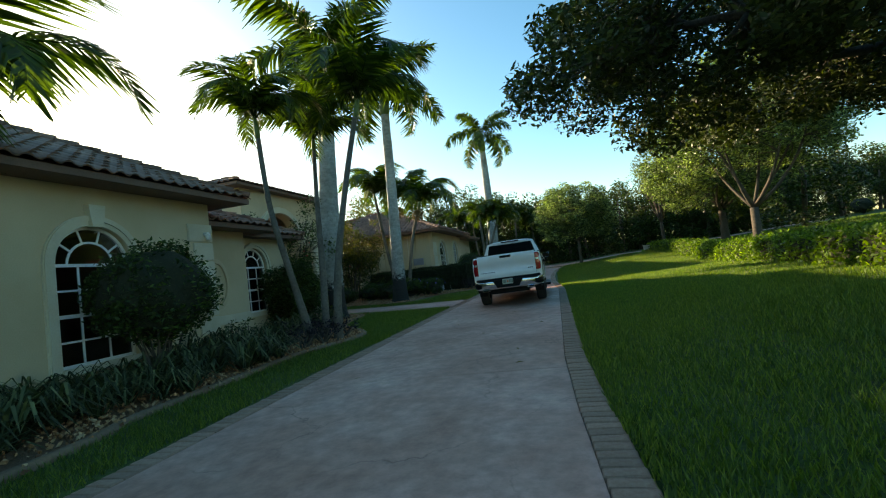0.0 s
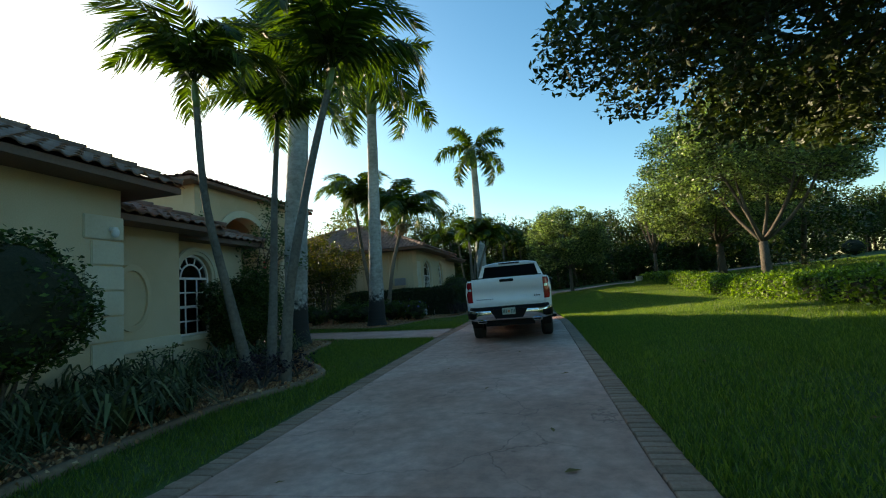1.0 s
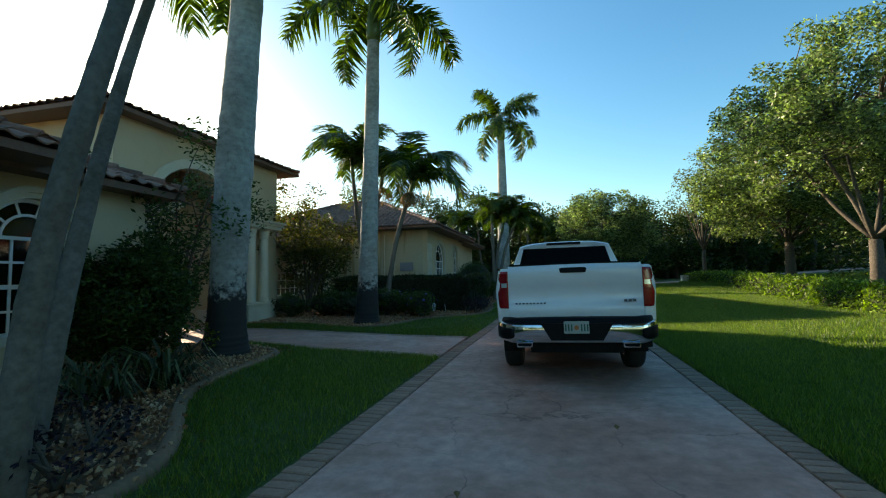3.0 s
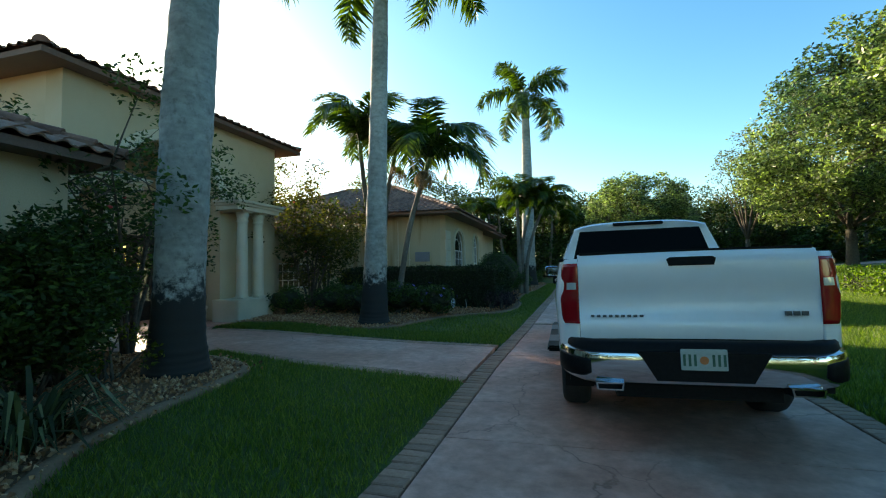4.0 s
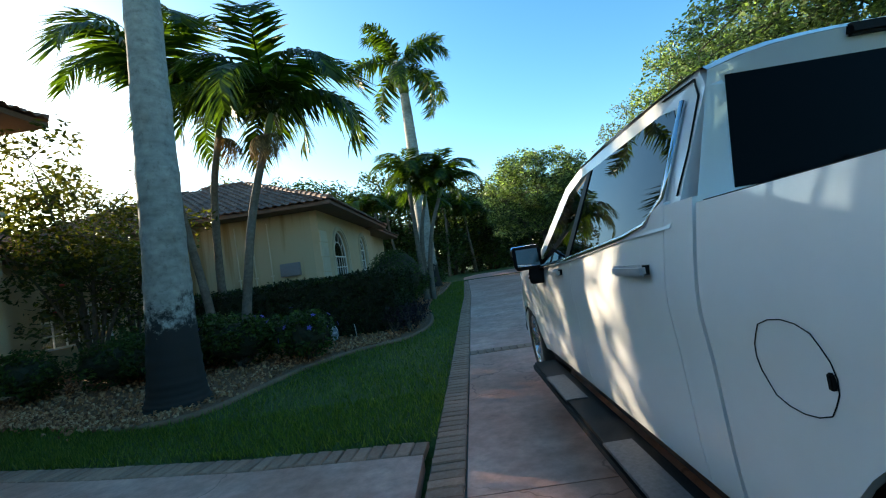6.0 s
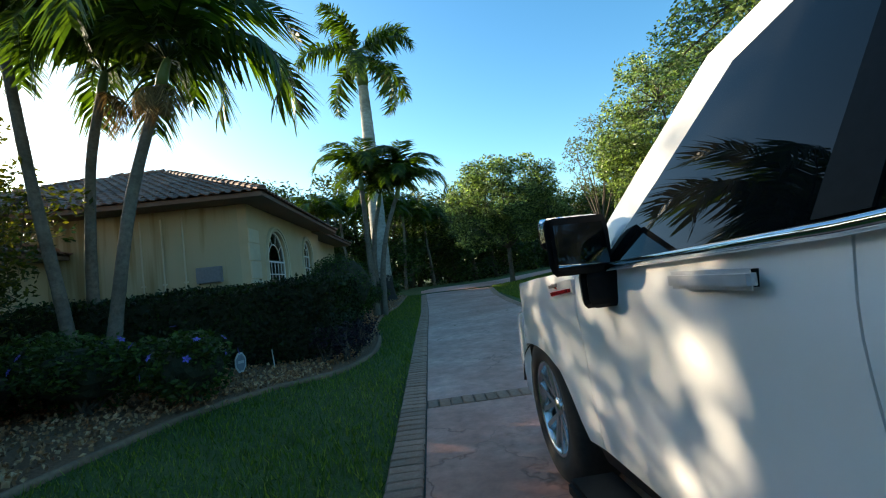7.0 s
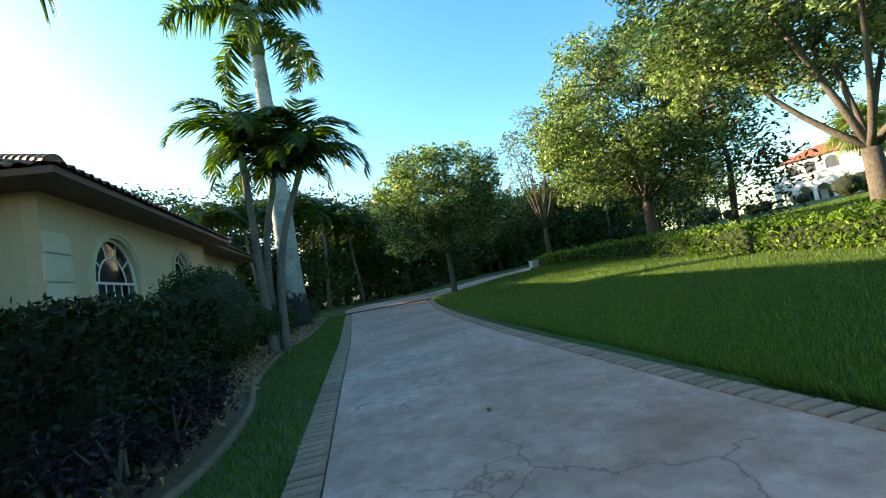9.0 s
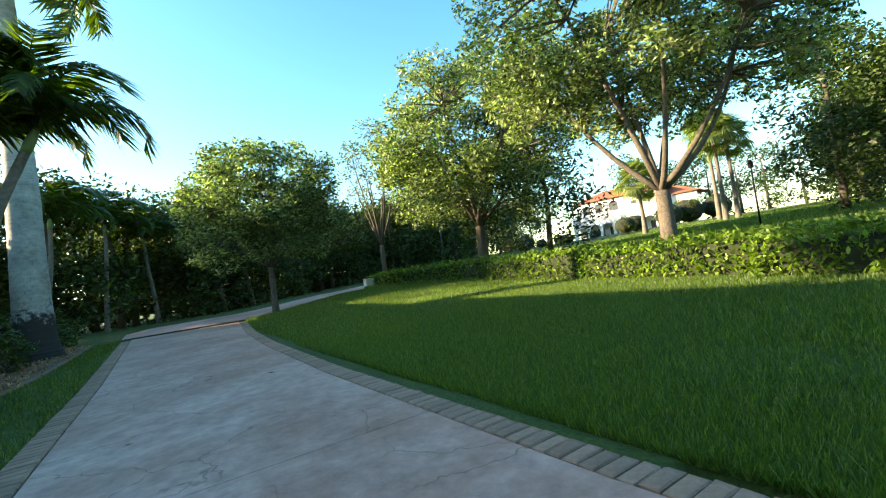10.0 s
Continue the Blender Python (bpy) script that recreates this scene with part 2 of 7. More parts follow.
def height(x, y):
    x, y = np.asarray(x, float), np.asarray(y, float)
    s = np.clip((x - 4.3) / 6.2, 0, 1)
    s = s * s * (3 - 2 * s)
    bank = np.interp(y, [0, 14, 19, 23, 27, 31, 35, 39, 60], [0.30, 0.22, 0.13, 0.15, 0.24, 0.38, 0.36, 0.30, 0.30])
    hill = 0.045 * np.clip(x - 11, 0, 45)
    return rise(y) + fall(x, y) + s * bank + hill


LEFT_Y, LEFT_X = [-40, 13, 18, 23, 27, 40], [0.0, 0.0, 0.12, 0.24, 0.36, 0.45]
RIGHT_Y, RIGHT_X = [-40, -3, 0.5, 1.7, 3.5, 15, 20, 24, 28, 31, 33.5, 36.5, 40], [4.3, 4.1, 3.87, 3.79, 3.72, 3.72, 3.40, 3.32, 3.40, 3.58, 3.85, 4.2, 4.35]


def left_edge(y):
    return float(np.interp(y, LEFT_Y, LEFT_X))


def right_edge(y):
    return float(np.interp(y, RIGHT_Y, RIGHT_X))


FAR_DRIVE = [((0.43, 36.48), (4.2, 36.48)), ((0.45, 39.0), (4.4, 36.8)), ((1.2, 40.8), (5.2, 37.5)), ((4.0, 42.0), (6.9, 38.6)), ((6.5, 42.8), (9.5, 40.2)), ((9.3, 44.2), (13.0, 42.5)), ((13.0, 46.5), (18.0, 45.8)), ((20.0, 51.5), (25.0, 50.5)), ((34.0, 62.0), (38.0, 60.0))]


def drive_mask(x, y):
    """How far the ground lies below the paving: 1 under the drive and the walkway."""
    x, y = np.asarray(x, float), np.asarray(y, float)
    l = np.interp(y, LEFT_Y, LEFT_X)
    r = np.interp(y, RIGHT_Y, RIGHT_X)
    on = (x > l + 0.02) & (x < r - 0.02) & (y < 36.4)
    walk_on = (x < 0.3) & (x > -10.2) & (y > walk_near(x) + 0.02) & (y < walk_far(x) - 0.02)
    return on | walk_on


def walk_near(x):
    return np.interp(x, [-11, -5.2, -4.6, -2.5, 0], [12.2, 12.6, 13.1, 12.45, 12.02])


def walk_far(x):
    return np.interp(x, [-11, -5.4, -2.9, -1.4, 0], [15.9, 15.6, 15.05, 14.8, 14.7])


DRIVE, dt, db = material("stamped_concrete", 0.72)
n1 = noise_node(dt, 1.1, 5, 0.62)
n2 = noise_node(dt, 7.0, 8, 0.7)
n3 = noise_node(dt, 0.35, 3, 0.5)
base = ramp(dt, n1.outputs[0], [(0.30, (0.475, 0.212, 0.152)), (0.48, (0.59, 0.312, 0.246)), (0.70, (0.685, 0.422, 0.354))])
base = mix(dt, "MULTIPLY", base, ramp(dt, n2.outputs[0], [(0.3, (0.70, 0.67, 0.66)), (0.65, (1.12, 1.12, 1.12))]), 1.0)
base = mix(dt, "MULTIPLY", base, ramp(dt, n3.outputs[0], [(0.35, (0.84, 0.71, 0.64)), (0.62, (1.06, 1.05, 1.06))]), 1.0)
tc = dt.nodes.new("ShaderNodeTexCoord")
warp = dt.nodes.new("ShaderNodeVectorMath")
warp.operation = "MULTIPLY_ADD"
wn1 = noise_node(dt, 1.7, 4, 0.6)
dt.links.new(wn1.outputs["Color"], warp.inputs[0])
warp.inputs[1].default_value = (0.5, 0.5, 0.5)
dt.links.new(tc.outputs["Object"], warp.inputs[2])
vor = dt.nodes.new("ShaderNodeTexVoronoi")
vor.feature = "DISTANCE_TO_EDGE"
vor.inputs["Scale"].default_value = 0.75
dt.links.new(warp.outputs[0], vor.inputs["Vector"])
seam = ramp(dt, vor.outputs["Distance"], [(0.0, (0, 0, 0)), (0.008, (1, 1, 1))])
gap_noise = noise_node(dt, 0.6, 3, 0.6)
gap = ramp(dt, gap_noise.outputs[0], [(0.44, (0, 0, 0)), (0.54, (1, 1, 1))])
crack = mix(dt, "MIX", (1, 1, 1), seam, gap)
base = mix(dt, "MULTIPLY", base, mix(dt, "MIX", (0.56, 0.52, 0.50), (1, 1, 1), crack), 1.0)
dt.links.new(base, db.inputs["Base Color"])
hsum = mix(dt, "MULTIPLY", n2.outputs[0], crack, 1.0)
bump(dt, db, hsum, 0.5, 0.012)
rr = ramp(dt, n1.outputs[0], [(0.3, (0.58, 0.58, 0.58)), (0.7, (0.8, 0.8, 0.8))])
dt.links.new(rr, db.inputs["Roughness"])


def ground_sheet():
    xs = np.concatenate([np.array([-900, -400, -200, -100, -60, -40, -28, -20]), np.arange(-16, 22, 0.2), np.arange(22, 60, 2.0), np.array([70, 90, 130, 200, 400, 900])])
    ys = np.concatenate([np.array([-900, -400, -200, -100, -60, -40, -25, -16, -10]), np.arange(-6, 50, 0.2), np.arange(50, 90, 2.0), np.array([100, 130, 200, 400, 900])])
    gx, gy = np.meshgrid(xs, ys)
    z = height(gx, gy) + 0.012 * np.sin(gx * 2.3 + gy * 0.7) * np.cos(gy * 1.9)
    z = np.where(drive_mask(gx, gy), rise(gy) - 0.12, z + 0.015)
    nx, ny = len(xs), len(ys)
    idx = np.arange(nx * ny).reshape(ny, nx)
    faces = np.stack([idx[:-1, :-1], idx[:-1, 1:], idx[1:, 1:], idx[1:, :-1]], -1).reshape(-1, 4)
    me = mesh_of("ground", np.stack([gx, gy, z], -1).reshape(-1, 3), faces, [GRASS], True)
    return tagged(new("ground", me), "green lawn ground rising gently beside the drive", "lawn", kind="structure")


ground_sheet()


def drive():
    ob = tagged(new("road"), "pale stamped concrete drive with fine cracks and brick edges", "driveway", kind="structure")
    joints = [-30, -14, -6, -1.2, 3.0, 6.9, 10.3, 13.8, 17.62]
    joints2 = [17.86, 21.6, 25.4, 29.2, 33.0, 36.5]
    for rows in (joints, joints2):
        for y0, y1 in zip(rows, rows[1:]):
            n = max(2, int((y1 - y0) / 0.4))
            verts, faces = [], []
            for i in range(n + 1):
                y = y0 + 0.006 + (y1 - y0 - 0.012) * i / n
                for x in (left_edge(y) + 0.27, right_edge(y) - 0.25):
                    z = float(rise(y) + fall(x, y))
                    verts += [(x, y, z), (x, y, z - 0.10)]
            for i in range(n):
                a = i * 4
                faces += [(a, a + 2, a + 6, a + 4), (a + 1, a, a + 4, a + 5), (a + 2, a + 3, a + 7, a + 6)]
            faces += [(0, 1, 3, 2), (4 * n + 1, 4 * n, 4 * n + 2, 4 * n + 3)]
            part("slab", mesh_of("slab", verts, faces, [DRIVE]), None, ob)
    # the bed of the joints
    verts, faces = [], []
    ys = np.arange(-30, 37, 1.0)
    for y in ys:
        for x in (left_edge(y) + 0.01, right_edge(y) - 0.01):
            verts.append((x, y, float(rise(y) + fall(x, y)) - 0.022))
    faces = [(2 * i, 2 * i + 1, 2 * i + 3, 2 * i + 2) for i in range(len(ys) - 1)]
    part("joint_bed", mesh_of("joint_bed", verts, faces, [MORTAR]), None, ob)
    verts, across = [], 9
    for ((ax, ay), (bx, by)), ((cx, cy), (dx, dy)) in zip(FAR_DRIVE, FAR_DRIVE[1:]):
        for k in range(6):
            f = k / 6
            ex, ey, gx, gy = ax + (cx - ax) * f, ay + (cy - ay) * f, bx + (dx - bx) * f, by + (dy - by) * f
            for j in range(across):
                x, y = ex + (gx - ex) * j / (across - 1), ey + (gy - ey) * j / (across - 1)
                verts.append((x, y, float(height(x, y)) + 0.045))
    n = len(verts) // across
    faces = [(i * across + j, i * across + j + 1, (i + 1) * across + j + 1, (i + 1) * across + j) for i in range(n - 1) for j in range(across - 1)]
    part("far_slab", mesh_of("far_slab", verts, faces, [DRIVE]), None, ob)
    return ob


MORTAR = rough_mat("joint_sand", (0.10, 0.085, 0.07), (0.17, 0.15, 0.13), 40, 0.95, 2.0, (0.7, 0.7, 0.7), 0.5, 0.3, 0.004)
drive()


def walkway():
    ob = tagged(new("pavement"), "pale concrete walkway from the drive to the entry", "walkway", kind="structure")
    xs = np.linspace(-0.02, -10.3, 42)
    verts, faces = [], []
    for x in xs:
        for y in (float(walk_near(x)) + 0.02, float(walk_far(x)) - 0.26):
            verts += [(x, y, 0.012), (x, y, -0.1)]
    for i in range(len(xs) - 1):
        a = i * 4
        faces += [(a, a + 4, a + 6, a + 2), (a + 1, a + 5, a + 4, a), (a + 2, a + 6, a + 7, a + 3)]
    faces += [(0, 2, 3, 1)]
    part("slab", mesh_of("slab", verts, faces, [DRIVE]), None, ob)


walkway()


# ---- houses ----
GLASS, gt, gb = material("window_glass", 0.03)
gb.inputs["Transmission Weight"].default_value = 1.0
gb.inputs["Base Color"].default_value = (0.30, 0.33, 0.34, 1)
gb.inputs["IOR"].default_value = 1.35
# Lining colour: a room's dimness is put into the paint.
INSIDE = rough_mat("dark_lining", (0.10, 0.09, 0.08), (0.14, 0.13, 0.12), 3, 0.9, 0.7, (0.8, 0.8, 0.8), 0.3, 0.0)


def wall_mesh(y0, y1, z0, z1, holes, thick=0.25):
    """A wall along +y with its outer face at x = 0; holes are arched (y0, y1, sill, spring, rise)."""
    bm = bmesh.new()

    def add(other):
        me = bpy.data.meshes.new("tmp")
        other.to_mesh(me)
        other.free()
        bm.from_mesh(me)
        bpy.data.meshes.remove(me)

    at = y0
    for a, b, sill, spring, rise_by in sorted(holes):
        if a - at > 0.001:
            add(box_bm(-thick, 0, at, a, z0, z1))
        if sill - z0 > 0.001:
            add(box_bm(-thick, 0, a, b, z0, sill))
        top = arch(a, b, sill, spring, 16, 0, rise_by)[1:-1]
        add(prism([(a, z1)] + top + [(b, z1)], (-thick, 0)))
        at = b
    if y1 - at > 0.001:
        add(box_bm(-thick, 0, at, y1, z0, z1))
    bmesh.ops.remove_doubles(bm, verts=bm.verts, dist=0.0001)
    return bm


def arched_window(parent, m, y0, y1, sill, spring, rise_by=1.0, cols=3, rows=3, trim=0.17, keystone=False, fan=5):
    """Frame, bars, pane and moulded trim of one arched window, in a wall's own axes."""
    w = part("window", ring_prism(arch(y0, y1, sill, spring, 16, 0.05, rise_by), arch(y0, y1, sill, spring, 16, 0.0, rise_by), (-0.16, -0.07)), WHITE, parent, "white framed arched window", m=m)
    c, r = (y0 + y1) / 2, (y1 - y0) / 2
    bars = bmesh.new()
    t = 0.016
    box_bm(-0.13, -0.085, y0 + 0.04, y1 - 0.04, spring - 0.025, spring + 0.025, bm=bars)
    part("transom", bars, WHITE, w)
    for i in range(1, cols):
        y = y0 + (y1 - y0) * i / cols
        part("muntin", box_bm(-0.125, -0.095, y - t, y + t, sill + 0.04, spring - 0.02), WHITE, w)
    for i in range(1, rows):
        z = sill + (spring - sill) * i / rows
        k = t * (1.9 if i == rows // 2 + rows % 2 and rows > 3 else 1.0)
        part("muntin", box_bm(-0.12, -0.09, y0 + 0.04, y1 - 0.04, z - k, z + k), WHITE, w)
    inner = arch(c - r * 0.56, c + r * 0.56, spring, spring, 12, 0, rise_by)[1:-1]
    outer = arch(c - r * 0.56 - 0.035, c + r * 0.56 + 0.035, spring, spring, 12, 0, rise_by)[1:-1]
    part("fan_ring", ring_prism(inner, outer, (-0.125, -0.095), closed=False), WHITE, w)
    for i in range(1, fan):
        a = math.pi * i / fan
        u0, v0 = c - math.cos(a) * r * 0.58, spring + rise_by * math.sin(a) * r * 0.58
        u1, v1 = c - math.cos(a) * r * 0.96, spring + rise_by * math.sin(a) * r * 0.96
        n = Vector((-(v1 - v0), u1 - u0)).normalized() * t
        part("muntin", prism([(u0 - n.x, v0 - n.y), (u1 - n.x, v1 - n.y), (u1 + n.x, v1 + n.y), (u0 + n.x, v0 + n.y)], (-0.12, -0.098)), WHITE, w)
    pane = part("pane", prism(arch(y0, y1, sill, spring, 16, 0.03, rise_by), (-0.115, -0.107)), GLASS, w)
    pane.visible_shadow = False
    if trim:
        part("trim", ring_prism(arch(y0, y1, sill - trim * 0.6, spring, 16, 0.0, rise_by), arch(y0 - trim, y1 + trim, sill - trim * 0.6, spring, 16, 0, rise_by), (-0.01, 0.045), closed=False), TRIM, w, "pale moulded stucco trim")
        part("trim", ring_prism(arch(y0 - trim * 0.45, y1 + trim * 0.45, sill - trim * 0.6, spring, 16, 0.0, rise_by), arch(y0 - trim, y1 + trim, sill - trim * 0.6, spring, 16, 0.012, rise_by), (0.03, 0.075), closed=False), TRIM, w, "pale moulded stucco trim")
        part("sill", box_bm(-0.06, 0.075, y0 - 0.02, y1 + 0.02, sill - 0.11, sill + 0.004, 0.01), TRIM, w)
    if keystone:
        z = spring + rise_by * r
        part("keystone", prism([(c - 0.09, z - 0.03), (c + 0.09, z - 0.03), (c + 0.14, z + 0.33), (c - 0.14, z + 0.33)], (0.0, 0.13)), TRIM, w, "pale keystone")
    return w


def tile_mesh():
    """One S-shaped clay tile: 0.27 wide (x), 0.40 long (y up the slope), lip at the lower end."""
    n = 6
    xs = [-0.135 + 0.27 * i / n for i in range(n + 1)]
    prof = [0.012 + 0.052 * max(0.0, math.sin(math.pi * min(1.0, i / (n * 0.72)))) for i in range(n + 1)]
    verts = []
    for y, dz in ((0.0, 0.034), (0.40, 0.0)):
        verts += [(x, y, p + dz) for x, p in zip(xs, prof)]
    verts += [(x, 0.0, p + 0.012) for x, p in zip(xs, prof)]
    k = n + 1
    faces = [(i, i + 1, k + i + 1, k + i) for i in range(n)] + [(2 * k + i, 2 * k + i + 1, i + 1, i) for i in range(n)]
    return mesh_of("roof_tile", verts, faces, [TILE])


TILE_MESH = tile_mesh()
TILE_V = np.array([v.co[:] for v in TILE_MESH.vertices])
TILE_F = [tuple(p.vertices) for p in TILE_MESH.polygons]
TILE_JOINED = rough_mat("clay_tile_far", (0.20, 0.085, 0.055), (0.34, 0.17, 0.115), 9, 0.8, 1.1, (0.5, 0.46, 0.45), 0.7, 0.3, 0.004)
tj = TILE_JOINED.node_tree
tg = tj.nodes.new("ShaderNodeNewGeometry")
tb = tj.nodes["Principled BSDF"]
old = tb.inputs["Base Color"].links[0].from_socket
tj.links.new(mix(tj, "MULTIPLY", old, ramp(tj, tg.outputs["Random Per Island"], [(0, (0.65, 0.65, 0.65)), (1, (1.15, 1.15, 1.15))]), 1.0), tb.inputs["Base Color"])


def roof_face(parent, poly, near=None):
    """Lays tiles on a roof plane. poly: corners, the first two along the eave. near: a test (x, y, z) of which tiles are single parts."""
    p = [Vector(q) for q in poly]
    u = (p[1] - p[0]).normalized()
    nrm = u.cross(p[2] - p[1])
    if len(p) > 3 and nrm.length < 1e-6:
        nrm = u.cross(p[3] - p[0])
    nrm.normalize()
    if nrm.z < 0:
        nrm, u = -nrm, -u
    v = nrm.cross(u)
    o = p[0]
    flat = [((q - o).dot(u), (q - o).dot(v)) for q in p]

    def inside(a, b):
        hit = False
        for (x0, y0), (x1, y1) in zip(flat, flat[1:] + flat[:1]):
            if (y0 > b) != (y1 > b) and a < (x1 - x0) * (b - y0) / (y1 - y0) + x0:
                hit = not hit
        return hit

    rng = random.Random(int(abs(o.x * 31 + o.y * 17) * 10) + 5)
    lo, hi = min(f[0] for f in flat), max(f[0] for f in flat)
    top = max(f[1] for f in flat)
    rest_v, rest_f, single = [], [], 0
    rows = int(top / 0.34) + 1
    for r in range(rows):
        for c in range(int((hi - lo) / 0.262) + 2):
            a, b = lo + (c + 0.5) * 0.262, r * 0.34 - 0.06
            if not inside(a, b + 0.2):
                continue
            turn = Matrix((u, v, nrm)).transposed().to_4x4()
            m = Matrix.Translation(o + u * a + v * b + nrm * (0.01 + rng.uniform(-0.004, 0.006))) @ turn @ pose(0, 0, 0, rng.uniform(-1, 1.2), 0, rng.uniform(-1.2, 1.2))
            if near is not None and single < 300 and near(m.translation):
                ob = new("roof_tile", TILE_MESH)
                ob.parent = parent
                ob.matrix_basis = m
                single += 1
            else:
                k = len(rest_v)
                rest_v += [tuple(m @ Vector(q)) for q in TILE_V]
                rest_f += [tuple(i + k for i in f) for f in TILE_F]
    if rest_f:
        tagged(part("roof_tiles", mesh_of("roof_tiles", rest_v, rest_f, [TILE_JOINED]), None, parent), kind="stuff")


def ridge(parent, a, b, near=True):
    """Half-round ridge tiles from a to b."""
    a, b = Vector(a), Vector(b)
    d = (b - a).normalized()
    side = d.cross(Vector((0, 0, 1))).normalized()
    up = side.cross(d)
    n = int((b - a).length / 0.36)
    verts, faces = [], []
    for i in range(n):
        for s, rad in ((0.0, 0.135), (0.43, 0.105)):
            for k in range(8):
                w = math.pi * k / 7
                verts.append(a + d * (i * 0.36 + s) + side * math.cos(w) * rad + up * (math.sin(w) * rad * 0.9 + (0.02 if s == 0 else 0)))
        o = i * 16
        faces += [(o + k, o + k + 1, o + k + 9, o + k + 8) for k in range(7)]
        faces.append(tuple(o + k for k in range(8)))
    part("ridge_tiles", mesh_of("ridge_tiles", verts, faces, [TILE_JOINED]), None, parent)


def hip_roof(parent, x0, x1, y0, y1, eave, pitch=18.0, near=None, ends=(True, True), deck=0.11, lift=0.0):
    """A hipped roof over the eave rectangle; eave is the height of the eave's lower edge."""
    w = min(x1 - x0, (y1 - y0)) / 2
    tan = math.tan(radians(pitch))
    cx, cy = (x0 + x1) / 2, (y0 + y1) / 2
    z0, z1 = eave + deck, eave + deck + w * tan
    if x1 - x0 <= y1 - y0:
        r0 = Vector((cx, y0 + (w if ends[0] else 0), z1))
        r1 = Vector((cx, y1 - (w if ends[1] else 0), z1))
        c = [Vector((x1, y0, z0)), Vector((x1, y1, z0)), Vector((x0, y1, z0)), Vector((x0, y0, z0))]
        planes = [(c[0], c[1], r1, r0), (c[1], c[2], r1), (c[2], c[3], r0, r1), (c[3], c[0], r0)]
    else:
        r0, r1 = Vector((x1 - w, cy, z1)), Vector((x0 + w, cy, z1))
        c = [Vector((x1, y0, z0)), Vector((x1, y1, z0)), Vector((x0, y1, z0)), Vector((x0, y0, z0))]
        planes = [(c[0], c[1], r0), (c[1], c[2], r1, r0), (c[2], c[3], r1), (c[3], c[0], r0, r1)]
    verts, faces = [], []
    for pl in planes:
        k = len(verts)
        verts += [tuple(q) for q in pl]
        faces.append(tuple(range(k, k + len(pl))))
    k = len(verts)
    verts += [(q.x, q.y, eave) for q in c] + [tuple(q) for q in c]
    faces += [(k + i, k + (i + 1) % 4, k + 4 + (i + 1) % 4, k + 4 + i) for i in range(4)] + [(k + 3, k + 2, k + 1, k)]
    roof = part("roof", mesh_of("roof", verts, faces, [FASCIA]), None, parent, "brown eaves under curved red clay tiles")
    roof_face(roof, planes[0], near)
    for pl in planes[1:]:
        roof_face(roof, pl, None)
    for q in c:
        ridge(roof, q + Vector((0, 0, 0.03)), (r0 if (q - r0).length < (q - r1).length else r1) + Vector((0, 0, 0.03)))
    ridge(roof, r0 + Vector((0, 0, 0.03)), r1 + Vector((0, 0, 0.03)))
    return roof


def facing(x, y=0.0, turn=0.0):
    return pose(x, y, 0, 0, 0, turn)


def quoins(parent, m, y0, y1, rows, label="pale raised corner block"):
    for z0, z1, grow in rows:
        part("quoin", box_bm(-0.02, 0.035, y0 - grow, y1, z0 + 0.012, z1 - 0.012, 0.012), TRIM, parent, label, m=m)


